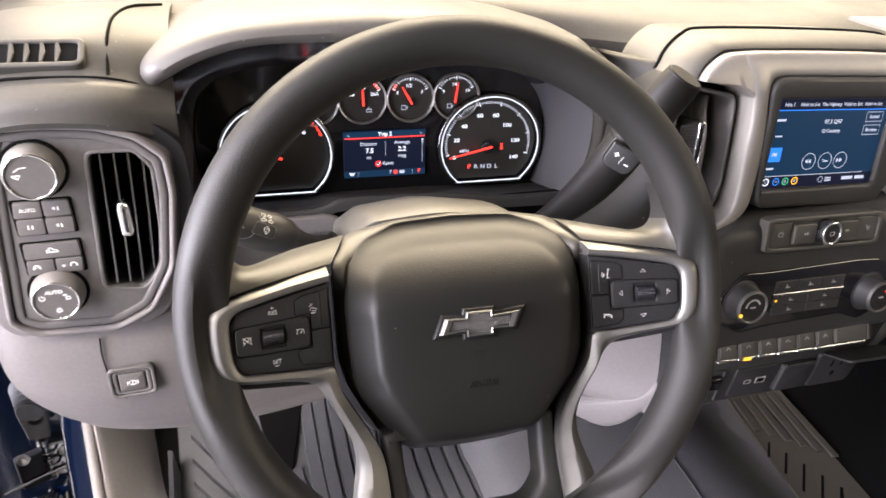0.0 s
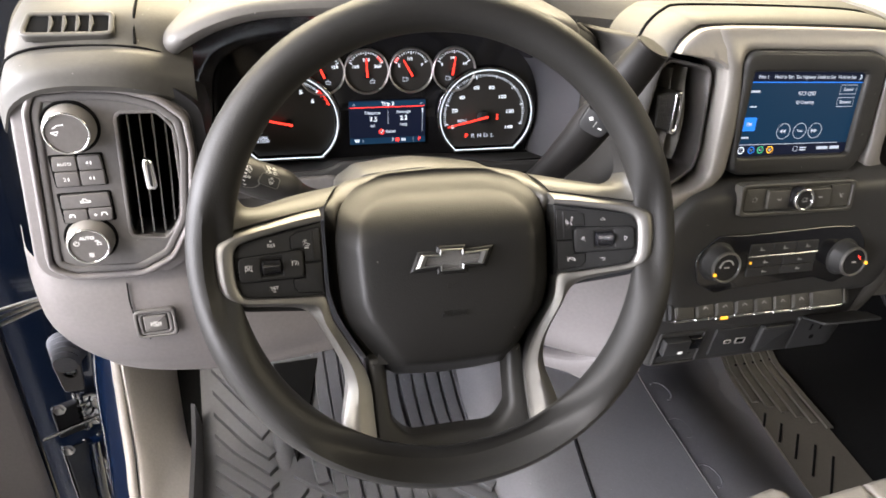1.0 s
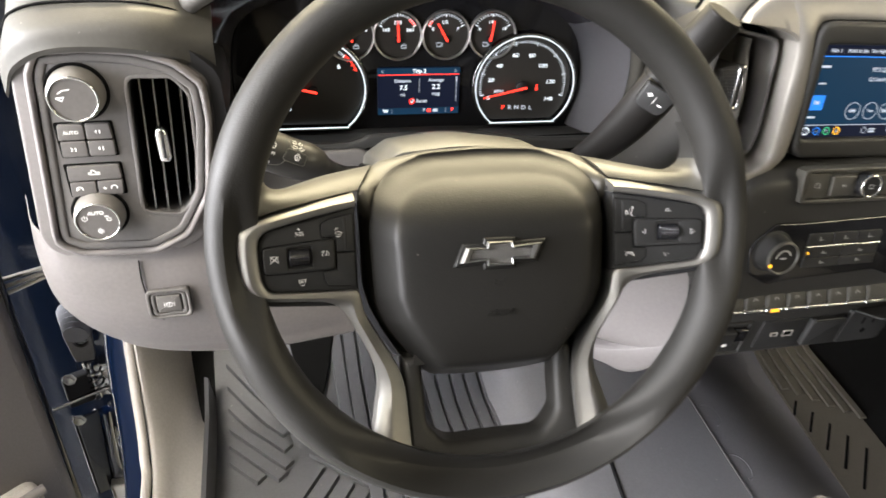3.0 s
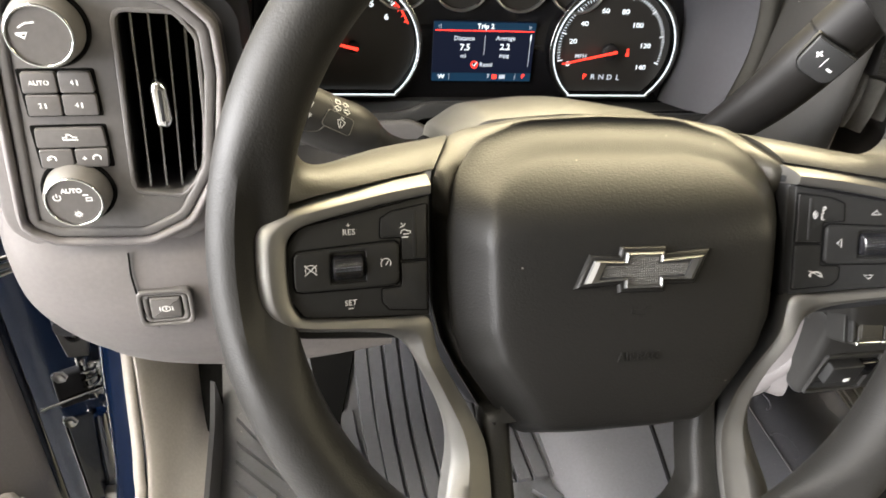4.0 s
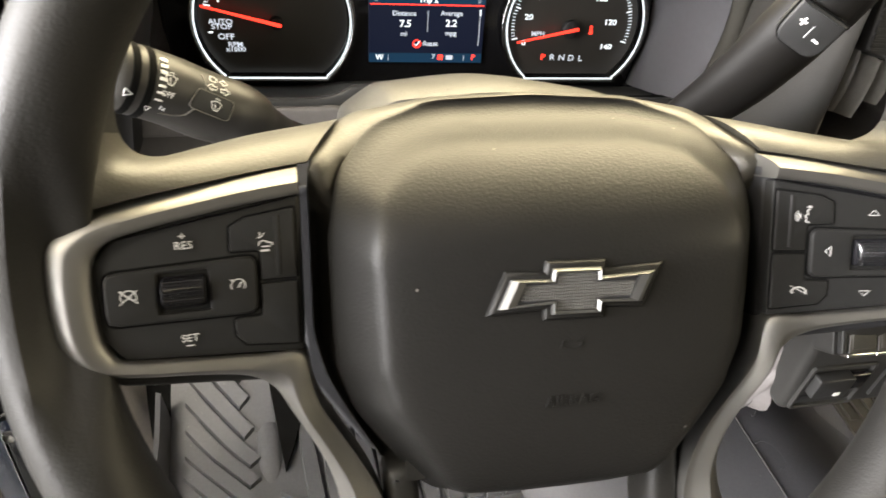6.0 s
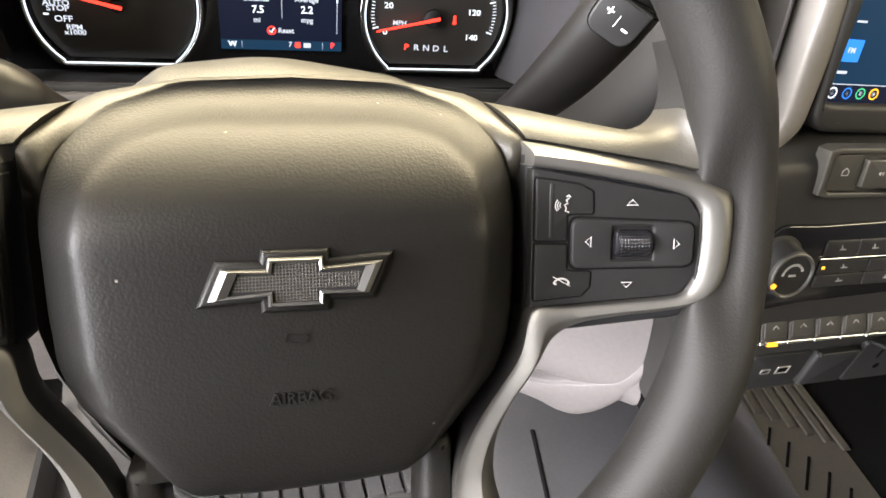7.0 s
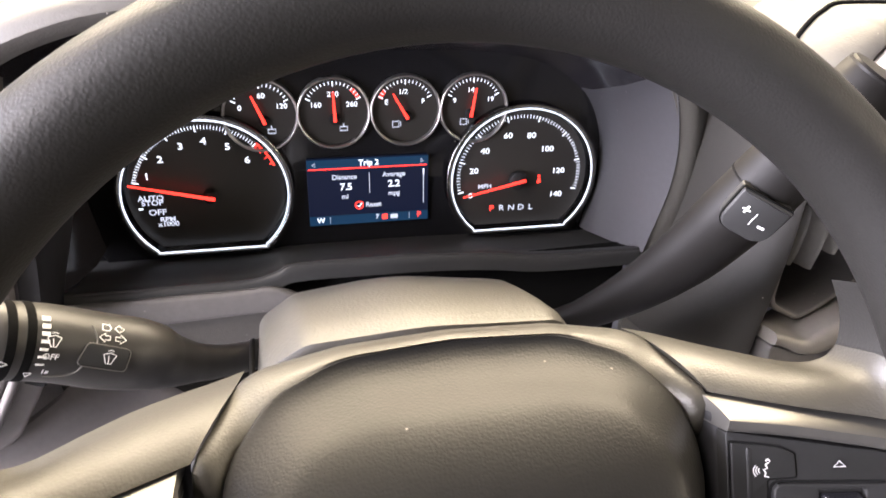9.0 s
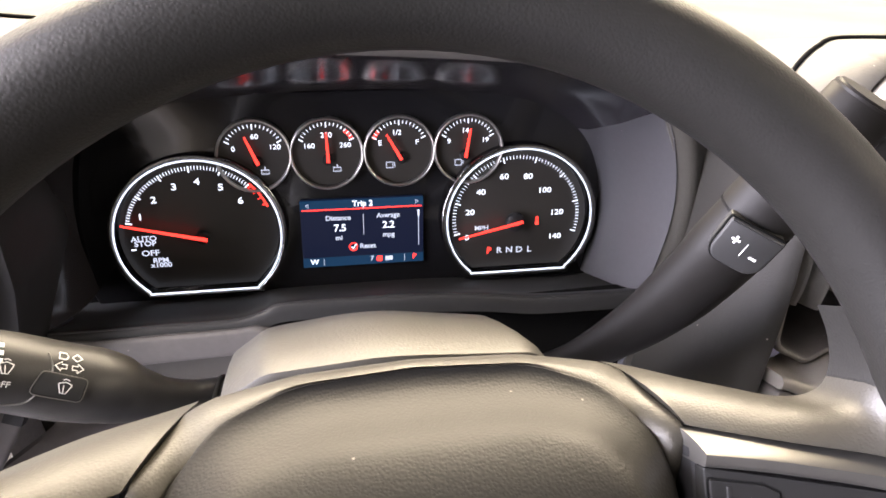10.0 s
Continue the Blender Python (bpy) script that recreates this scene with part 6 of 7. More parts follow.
part("paddle_cap", slab(rect(0.006, -0.002, 0.026, 0.016, 0.002), -0.006, 0.0060, 0.0015), GLOSS, tb)
part("print", slab(rect(-0.006, -0.0025, 0.000, 0.0015, 0.0006), 0.009, 0.0103, 0.0001, 1), INK, tb)
part("slot", slab(rect(-0.024, -0.019, 0.022, -0.012, 0.001), -0.006, 0.0010, 0.0005), BUTTON, tb)
usb = thing("usb_panel", "black panel with two small data sockets", "socket panel", FT @ pose(0.4080, -0.0365, 0, 0, 0, -2.0) @ Matrix.Diagonal((0.9, 0.95, 1, 1)))
part("plate", slab(rect(-0.033, -0.021, 0.033, 0.022, 0.002), -0.006, 0.0028, 0.0010), BUTTON, usb)
for x0, w, h in ((-0.010, 0.0055, 0.0032), (0.010, 0.0075, 0.0048)):
    s = part("socket", frame_slab(rect(x0 - w, -h, x0 + w, h, 0.0022 if w < 0.006 else 0.0008), rect(x0 - w + 0.0016, -h + 0.0014, x0 + w - 0.0016, h - 0.0014, 0.0012 if w < 0.006 else 0.0004), 0.001, 0.0036, 0.0005), STEEL, usb, "bright socket rim")
    part("socket_hole", slab(rect(x0 - w + 0.001, -h + 0.001, x0 + w - 0.001, h - 0.001), 0.001, 0.0030, 0.0001, 1), DEEP, s)
blank = thing("power_socket_cover", "grey hinged power socket cover", "socket cover", FT @ pose(0.4640, -0.0400, 0, 0, 0, -2.0) @ Matrix.Diagonal((1.15, 1, 1, 1)))
part("lid", slab(rect(-0.020, -0.0195, 0.020, 0.021, 0.003), -0.006, 0.0070, 0.0025, 4), BUTTON, blank)
part("hinge", mapped(tube([(-0.018, 0.0205, 0.006), (0.018, 0.0205, 0.006)], [0.0022, 0.0022], 12), Matrix()), STACK, blank)
outlet = thing("mains_outlet", "black mains outlet with its flap held open", "outlet", FT @ pose(0.5250, -0.0410, 0, 0, 0, -2.0))
part("plate", slab(round_poly([(-0.030, -0.026), (0.030, -0.026), (0.032, 0.026), (-0.032, 0.026)], 0.005), -0.006, 0.0040, 0.0020), BUTTON, outlet)
part("socket_slot", slab(rect(-0.009, 0.004, -0.006, 0.014), 0.003, 0.0043, 0.0001, 1), DEEP, outlet)
part("socket_slot", slab(rect(0.006, 0.004, 0.009, 0.013), 0.003, 0.0043, 0.0001, 1), DEEP, outlet)
part("earth_hole", slab(oval(0, -0.008, 0.0035, None, 18), 0.003, 0.0043, 0.0001, 1), DEEP, outlet)
part("flap", mapped(slab(round_poly([(-0.030, -0.003), (0.048, 0.000), (0.056, 0.012), (0.050, 0.040), (-0.030, 0.036)], 0.006), -0.0015, 0.0015, 0.0012), pose(0, 0.0270, 0.004, 62, 0, 0)), BUTTON, outlet, "thin grey flap standing open")

# ---- column stalks ----
stalk = thing("turn_signal_stalk", "black turn signal and wiper stalk with white symbols", "stalk")
sp = spline([(-0.160, 0.1116, 0.7304), (-0.139, 0.1210, 0.7185), (-0.123, 0.1270, 0.7078), (-0.109, 0.1310, 0.7005), (-0.0995, 0.1360, 0.6920), (-0.089, 0.1420, 0.6845), (-0.077, 0.1500, 0.6775), (-0.060, 0.1600, 0.6720)], 61)
sr = [float(np.interp(k, (0, 1, 2, 3, 17, 24, 30, 36, 43, 51, 60), (0.0060, 0.0112, 0.0136, 0.0145, 0.0152, 0.0150, 0.0138, 0.0112, 0.0086, 0.0074, 0.0070))) for k in range(61)]
part("arm", tube(sp, sr, 32), STALK, stalk)


def on_stalk(k, angle, lift=0.0002):
    """Frame on the stalk's surface: x along it, z out of it; angle 0 faces the driver, 90 faces up."""
    d = (Vector(sp[min(k + 2, 60)]) - Vector(sp[max(k - 2, 0)])).normalized()
    face = Vector((0, -1, 0))
    face = (face - d * face.dot(d)).normalized()
    up = face.cross(d) * -1
    up = up if up.z > 0 else -up
    zz = face * math.cos(radians(angle)) + up * math.sin(radians(angle))
    m = Matrix((d, zz.cross(d), zz)).transposed().to_4x4()
    m.translation = Vector(sp[k]) + zz * (sr[k] + lift)
    return m


def band_round(k0, k1, grow, mat, name):
    return part(name, tube([sp[k0], sp[k1]], [sr[k0] + grow, sr[k1] + grow], 32), mat, stalk)


band_round(3, 4, 0.0003, DEEP, "ring_groove")
band_round(5, 6, 0.0003, DEEP, "ring_groove")
for q, a in enumerate((6, 18, 29, 40, 51, 62, 74)):
    part("ring_tick", mapped(slab(rect(-0.0014, -0.0003 - 0.00011 * q, 0.0014, 0.0003 + 0.00011 * q), -0.0004, 0.0002, 0.0001, 1), on_stalk(7, a)), INK, stalk)
part("ring_mark", mapped(stroke([(-0.0016, 0.0016), (0.0016, 0.0), (-0.0016, -0.0016)], 0.0006, 0.0, 0.0002, True), on_stalk(3, 4)), INK, stalk)
part("ring_mark", mapped(stroke([(-0.0012, 0.0010), (0.0012, 0.0010), (0.0, -0.0014)], 0.0004, 0.0, 0.0002, True), on_stalk(6, -14)), INK, stalk)
part("collar_edge", tube(spline([(on_stalk(k, a, 0.0) @ Vector((0, 0, 0.0001))) for k, a in ((13, 75), (14, 55), (14, 35), (13, 15), (12, -2), (10, -12), (8, -16))], 30), [0.00035] * 30, 6), SATIN, stalk)
key_out = [(-0.0098, -0.0046), (0.0088, -0.0049), (0.0092, 0.0040), (-0.0072, 0.0045)]
KEYM = on_stalk(16, 31, -0.0002)
part("wash_key", mapped(slab(round_poly(key_out, 0.0022), -0.004, 0.0012, 0.0008), KEYM), BUTTON, stalk)
part("key_edge", mapped(stroke([(p.x, p.y) for p in round_poly(key_out, 0.0022)], 0.0003, 0.0010, 0.0003, True), KEYM), SATIN, stalk)
wiper = mapped(joined(stroke([(-0.0030, 0.0016), (0.0, 0.0026), (0.0030, 0.0016)], 0.0004, 0.0), stroke([(-0.0030, 0.0016), (-0.0012, -0.0026), (0.0012, -0.0026), (0.0030, 0.0016)], 0.0004, 0.0), stroke([(0.0, -0.0026), (-0.0006, 0.0012)], 0.0004, 0.0001), stroke([(-0.0014, 0.0034), (0.0, 0.0040), (0.0014, 0.0034)], 0.0004, 0.0)), Matrix.Scale(0.8, 4))
part("symbol", mapped(wiper.copy(), KEYM @ Matrix.Translation((0.0015, -0.0004, 0.0014))), INK, stalk)
part("symbol", mapped(wiper, on_stalk(8, 42)), INK, stalk)
for q, (dx, s) in enumerate(((-0.0028, -1), (0.0028, 1))):
    part("symbol", mapped(stroke([(dx + s * 0.0022, 0), (dx, 0.0018), (dx, 0.0008), (dx - s * 0.0018, 0.0008), (dx - s * 0.0018, -0.0008), (dx, -0.0008), (dx, -0.0018)], 0.0004, 0.0, closed=True), on_stalk(17, 57)), INK, stalk)
part("symbol", mapped(stroke([(-0.0040, -0.0014), (-0.0015, -0.0014), (-0.0008, 0), (-0.0015, 0.0014), (-0.0040, 0.0014)], 0.0004, 0.0, closed=True), on_stalk(17, 73)), INK, stalk)
part("symbol", mapped(stroke([(0.0005, 0), (0.0022, 0.0016), (0.0042, 0), (0.0022, -0.0016)], 0.0004, 0.0, closed=True), on_stalk(17, 73)), INK, stalk)
for txt, k, a, sz in (("OFF", 8, 19, 0.0032), ("1x", 8, -6, 0.0028)):
    me = lettering(txt, sz, 0.0001)
    me.transform(on_stalk(k, a, 0.0001))
    part("lettering", me, INK, stalk)

lever = thing("gear_lever", "black column gear lever with a plus and minus key", "gear lever")
lp = spline([(0.105, 0.230, 0.608), (0.131, 0.203, 0.636), (0.151, 0.176, 0.670), (0.166, 0.154, 0.705), (0.178, 0.1365, 0.741), (0.190, 0.123, 0.775), (0.205, 0.110, 0.810)], 36)
lr = [float(np.interp(k, (0, 6, 12, 17, 22, 28, 35), (0.0090, 0.0105, 0.0150, 0.0182, 0.0196, 0.0182, 0.0160))) for k in range(36)]
part("arm", tube(lp, lr, 26, 0.86, (0, 1, 0.0)), LEVER, lever)
cap_d = (Vector(lp[35]) - Vector(lp[31])).normalized()
part("grip_end", tube([Vector(lp[25]), Vector(lp[25]) + cap_d * 0.0012, Vector(lp[29]), Vector(lp[35]) - cap_d * 0.002, Vector(lp[35]) + cap_d * 0.001], [0.0184, 0.0194, 0.0182, 0.0166, 0.0146], 26, 0.86, (0, 1, 0)), LEVER, lever)
part("grip_seam", tube([Vector(lp[25]) - cap_d * 0.0007, Vector(lp[25]) + cap_d * 0.0004], [0.0195, 0.0195], 26, 0.86, (0, 1, 0)), DEEP, lever)
key_x = Vector((0.772, -0.336, -0.536))
key_y = Vector((0.300, -0.330, 0.880)).normalized()
key_x = (key_x - key_y * key_x.dot(key_y)).normalized()
LM = Matrix((key_x, key_y, key_x.cross(key_y))).transposed().to_4x4()
LM.translation = Vector((0.1670, 0.1190, 0.7425))
TAP = round_poly([(-0.0125, -0.0110), (0.0125, -0.0110), (0.0132, 0.0110), (-0.0132, 0.0110)], [0.008, 0.008, 0.001, 0.001])
pm = part("tap_key", mapped(slab(TAP, -0.006, 0.0024, 0.0012, 3), LM), BUTTON, lever, "plus and minus key")
part("key_gap", mapped(stroke([(p.x, p.y) for p in TAP], 0.0014, -0.0010, 0.0016, True), LM), DEEP, lever)
part("print", mapped(joined(stroke([(-0.0085, 0.001), (-0.0085, 0.007)], 0.0013, 0.0025), stroke([(-0.0115, 0.004), (-0.0055, 0.004)], 0.0013, 0.0026), stroke([(0.0, -0.005), (0.0, 0.005)], 0.0004, 0.0025), stroke([(0.0060, -0.003), (0.0110, -0.003)], 0.0016, 0.0025)), LM @ Matrix.Scale(0.68, 4, (1, 0, 0)) @ Matrix.Scale(0.68, 4, (0, 1, 0))), INK, pm)

# ---- print on the instruments ----
def dial_ticks(cx, cy, r0, a0, a1, n, major, long, short, material, parent, name="ticks"):
    bms = []
    for k in range(n + 1):
        a = radians(a0 + (a1 - a0) * k / n)
        big = k % major == 0
        l, w = (long, 0.0010) if big else (short, 0.0005)
        bms.append(stroke([(cx + (r0 - l) * math.cos(a), cy + (r0 - l) * 0.97 * math.sin(a)), (cx + r0 * math.cos(a), cy + r0 * 0.97 * math.sin(a))], w, -0.0098, 0.0002))
    return part(name, joined(*bms), material, parent)


dial_ticks(-0.1140, 0.0005, 0.0490, 168, 45, 50, 10, 0.0044, 0.0026, LIT, tacho)
dial_ticks(-0.1140, 0.0005, 0.0490, 43, 24, 3, 3, 0.0022, 0.0030, RED, tacho, "red_ticks")
part("red_band", stroke([(-0.1140 + 0.0492 * math.cos(radians(a)), 0.0005 + 0.0478 * math.sin(radians(a))) for a in range(45, 20, -4)], 0.0012, -0.0098), RED, tacho)
for t, x, y in (("1", -0.1519, 0.0140), ("2", -0.1419, 0.0255), ("3", -0.1279, 0.0340), ("4", -0.1129, 0.0370), ("5", -0.0978, 0.0325), ("6", -0.0858, 0.0225)):
    letters(t, x, y, -0.0098, 0.0064, LIT, tacho, thick=0.00008, stretch=1.25)
for t, x, y, sz in (("AUTO", -0.1516, -0.0015, 0.0052), ("STOP", -0.1511, -0.0050, 0.0052), ("OFF", -0.1486, -0.0120, 0.0058), ("RPM", -0.1426, -0.0175, 0.0048), ("x1000", -0.1426, -0.0210, 0.0048)):
    letters(t, x, y, -0.0098, sz, LIT_SOFT, tacho, thick=0.0001, stretch=1.15)
bars([(-0.1605, -0.0095, -0.1575, -0.0083)], -0.0098, LIT, tacho)
dial_ticks(0.1105, 0.0000, 0.0485, 194, -16, 70, 10, 0.0044, 0.0026, LIT, speedo)
for t, x, y in (("20", 0.0751, 0.0056), ("40", 0.0830, 0.0206), ("60", 0.1000, 0.0316), ("80", 0.1180, 0.0311), ("100", 0.1311, 0.0201), ("120", 0.1415, 0.0026), ("140", 0.1410, -0.0164), ("0", 0.0731, -0.0139)):
    letters(t, x, y, -0.0098, 0.0058, LIT, speedo, thick=0.00008, stretch=1.2)
letters("MPH", 0.0840, -0.0069, -0.0098, 0.0048, LIT_SOFT, speedo, thick=0.0001, stretch=1.1)
for k, t in enumerate("PRNDL"):
    letters(t, 0.0902 + k * 0.0078, -0.0250 - k * 0.0002, -0.0098, 0.0064, RED if t == "P" else LIT_SOFT, speedo, thick=0.00012, stretch=1.1)
part("belt_lamp", joined(slab(oval(0.1265, -0.0010, 0.0011, None, 12), -0.0100, -0.0097, 0.0001, 1), slab(round_poly([(0.1250, -0.0065), (0.1282, -0.0065), (0.1274, -0.0024), (0.1258, -0.0024)], 0.0006), -0.0100, -0.0097, 0.0001, 1)), RED, speedo, "red warning lamp")
GZ = -0.0104
for gx, marks in ((GX[0], (("0", -0.0132, 0.0046), ("60", 0.0012, 0.0125), ("120", 0.0140, 0.0052))), (GX[1], (("160", -0.0118, 0.0050), ("210", 0.0, 0.0122), ("260", 0.0126, 0.0050))), (GX[2], (("E", -0.0132, 0.0055), ("1/2", -0.0015, 0.0125), ("F", 0.0126, 0.0055))), (GX[3], (("9", -0.0135, 0.0052), ("14", -0.002, 0.0125), ("19", 0.0125, 0.0055)))):
    holder = [o for o in cluster.children if o.name.startswith("gauge") and abs(o.data.vertices[0].co.x - 0.0232 - gx) < 0.002][0]
    for t, dx, dy in marks:
        letters(t, gx + dx, 0.0535 + dy, GZ, 0.0048, LIT, holder, thick=0.00006, stretch=1.1)
    bms = []
    for k in range(17):
        a = radians(152 - 124 * k / 16)
        l = 0.0035 if k % 8 == 0 else 0.0022
        bms.append(stroke([(gx + (0.0210 - l) * math.cos(a), 0.0535 + (0.0210 - l) * math.sin(a)), (gx + 0.0210 * math.cos(a), 0.0535 + 0.0210 * math.sin(a))], 0.0009 if k % 8 == 0 else 0.0006, GZ, 0.0002))
    part("ticks", joined(*bms), LIT, holder)
    part("sign", joined(stroke([(gx + 0.004, 0.0405), (gx + 0.009, 0.0405), (gx + 0.009, 0.0432), (gx + 0.004, 0.0432)], 0.0008, GZ, closed=True), stroke([(gx + 0.0065, 0.0432), (gx + 0.0065, 0.0455)], 0.0007, GZ)) if gx < 0 else joined(stroke([(gx - 0.009, 0.0415), (gx - 0.0045, 0.0415), (gx - 0.0045, 0.0455), (gx - 0.009, 0.0455)], 0.0008, GZ, closed=True), stroke([(gx - 0.0035, 0.0455), (gx - 0.0032, 0.042)], 0.0006, GZ)), LIT_SOFT, holder)
    if gx == GX[1]:
        part("red_band", stroke([(gx + 0.0196 * math.cos(radians(a)), 0.0535 + 0.0196 * math.sin(radians(a))) for a in range(52, 24, -6)], 0.0022, GZ - 0.0001), RED, holder)
    if gx == GX[2]:
        part("red_band", stroke([(gx + 0.0196 * math.cos(radians(a)), 0.0535 + 0.0196 * math.sin(radians(a))) for a in range(154, 132, -6)], 0.0022, GZ - 0.0001), RED, holder)
TZ = -0.0083
part("trip_strip", slab(rect(-0.0465, -0.0292, 0.0402, -0.0222), -0.009, TZ - 0.0001, 0.0001, 1), SCREEN, trip)
part("trip_strip", slab(rect(-0.0465, 0.0138, 0.0402, 0.0203), -0.009, TZ - 0.0001, 0.0001, 1), SCREEN, trip)
part("trip_rule", slab(rect(-0.0455, 0.0130, 0.0392, 0.0138), -0.009, TZ, 0.0001, 1), RED, trip)
for t, x, y, sz in (("Trip 2", -0.003, 0.0170, 0.0058), ("Distance", -0.0205, 0.0070, 0.0050), ("Average", 0.0150, 0.0075, 0.0050), ("7.5", -0.0195, -0.0005, 0.0072), ("2.2", 0.0150, 0.0002, 0.0072), ("mi", -0.0205, -0.0078, 0.0050), ("mpg", 0.0150, -0.0070, 0.0050), ("Reset", -0.0002, -0.0150, 0.0050), ("W", -0.0385, -0.0255, 0.0056), ("7", 0.0025, -0.0250, 0.0050)):
    letters(t, x, y, TZ, sz, LIT if sz > 0.0052 else LIT_SOFT, trip, thick=0.00012)
letters("P", 0.0335, -0.0252, TZ, 0.0056, RED, trip, thick=0.0001)
part("trip_mark", stroke([(-0.0105 + 0.0028 * math.cos(a), -0.0150 + 0.0028 * math.sin(a)) for a in [2 * math.pi * q / 18 for q in range(18)]], 0.0008, TZ, 0.0001, True), RED, trip)
part("trip_mark", stroke([(-0.0120, -0.0150), (-0.0107, -0.0164), (-0.0085, -0.0130)], 0.0008, TZ), LIT, trip)
part("trip_mark", slab(rect(0.0060, -0.0272, 0.0100, -0.0232, 0.0008), -0.009, TZ, 0.0001, 1), RED, trip)
bars([(0.0122, -0.0270, 0.0175, -0.0236), (-0.0030, -0.0060, -0.0026, 0.0095), (-0.0320, -0.0280, -0.0317, -0.0230), (0.0260, -0.0280, 0.0263, -0.0230), (0.0365, -0.0160, 0.0370, 0.0100)], TZ, LIT_SOFT, trip)
part("trip_bar", slab(rect(0.0362, 0.0060, 0.0374, 0.0105), -0.009, TZ + 0.0001, 0.0001, 1), LIT, trip)
for s in (-1, 1):
    x = -0.003 + s * 0.0385
    part("trip_arrow", stroke([(x + s * 0.0012, 0.0168), (x - s * 0.0008, 0.0182), (x - s * 0.0008, 0.0154)], 0.0005, TZ, closed=True), LIT_SOFT, trip)

# ---- floor: hump, mats, pedal ----
hump_profile = ((0.185, 0.000), (0.205, 0.030), (0.235, 0.055), (0.300, 0.064), (0.400, 0.066), (0.500, 0.063), (0.560, 0.054), (0.610, 0.036), (0.650, 0.016), (0.690, 0.002), (0.710, -0.002))
hump = [[(x, y, floor_z(x, y) + h * (1 if y < 0.45 else 1 + (y - 0.45) * 1.5) + 0.002) for x, h in hump_profile] for y in (-0.9, -0.4, 0.0, 0.2, 0.35, 0.45, 0.55, 0.65, 0.75, 0.80)]
structure("tunnel_cover", skin(hump, 34, 34, 0.006), VINYL, "grey vinyl cover over the transmission hump", "floor covering")
seam = spline([(0.512, 0.50, 0.130), (0.507, 0.40, 0.1160), (0.497, 0.28, 0.1172), (0.488, 0.15, 0.1182), (0.480, -0.1, 0.1185)], 24)
structure("trim", tube(seam, [0.0018] * 24, 8, 0.4), DASH_SIDE, "thin raised seam across the floor covering", "seam")
groove = spline([(0.338, 0.372, 0.1175), (0.330, 0.33, 0.1175), (0.312, 0.24, 0.1175), (0.297, 0.149, 0.1175), (0.27, 0.0, 0.1175)], 20)
structure("floor_joint", tube(groove, [0.0032] * 20, 8, 0.35), BLACK, "dark joint in the floor covering", "joint")


for bx, by in ((0.534, 0.403), (0.517, 0.311), (0.503, 0.206)):
    arc = []
    for q in range(13):
        px, py = bx + 0.017 * math.cos(radians(q * 18 - 90)), by + 0.024 * math.sin(radians(q * 18 - 90))
        arc.append((px, py, floor_z(px, py) + float(np.interp(px, [p[0] for p in hump_profile], [p[1] for p in hump_profile])) + 0.0028))
    structure("floor_emboss", tube(arc, [0.0016] * 13, 8, 0.5), VINYL, "round mark pressed into the floor covering", "emboss")


def lay(bm, lift):
    """Lays flat geometry on the cab floor."""
    for v in bm.verts:
        v.co.z += floor_z(v.co.x, v.co.y) + lift
    return bm


def bar_between(x0, y0, x1, y1, w=0.0055, h=0.005, n=10):
    """A rounded rib from point to point, cut fine enough to follow the floor."""
    P = [Vector((x0 + (x1 - x0) * k / n, y0 + (y1 - y0) * k / n)) for k in range(n + 1)]
    d = (P[-1] - P[0]).normalized()
    m = Vector((-d.y, d.x)) * w / 2
    return rings_mesh([[(*(p - m), 0), (*(p - m * 0.86), h), (*(p + m * 0.86), h), (*(p + m), 0)] for p in P])


mat = thing("driver_floor_mat", "grey ribbed rubber floor mat in the driver footwell", "floor mat")
rows = []
for y in np.linspace(0.02, 0.74, 30):
    xl = -0.262 + 0.187 * max(0.0, min(1.0, (y - 0.625) / 0.03))
    xr = 0.196 + 0.012 * math.sin(y * 9)
    rows.append([(x, y, floor_z(x, y) + 0.007) for x in np.linspace(xl, xr, 24)])
part("sheet", sheet(rows, 0.005), RUBBER, mat)
toe = sheet([[(x, y, floor_z(x, y) + 0.004) for x in np.linspace(-0.30, 0.20, 14)] for y in np.linspace(0.50, 0.79, 14)], 0.003)
rest = [[(x, y, floor_z(x, y) + 0.0085) for x in np.linspace(-0.160, -0.128 - 0.03 * max(0.0, y - 0.50), 10)] for y in np.linspace(0.500, 0.66, 10)]
part("foot_rest", sheet(rest, 0.005), RUBBER, mat, "smooth grey foot rest of the mat")
wedge = [[(x, y, floor_z(x, y) + 0.0170) for x in np.linspace(-0.1135 - 0.135 * (y - 0.435), -0.1125 + 0.33 * (y - 0.435), 6)] for y in np.linspace(0.435, 0.60, 12)]
structure("carpet_gap", sheet(wedge, 0.009), CARPET, "black carpet showing beside the floor mat", "carpet")
structure("toe_carpet", toe, CARPET, "black carpet on the toe board beyond the mat", "carpet")
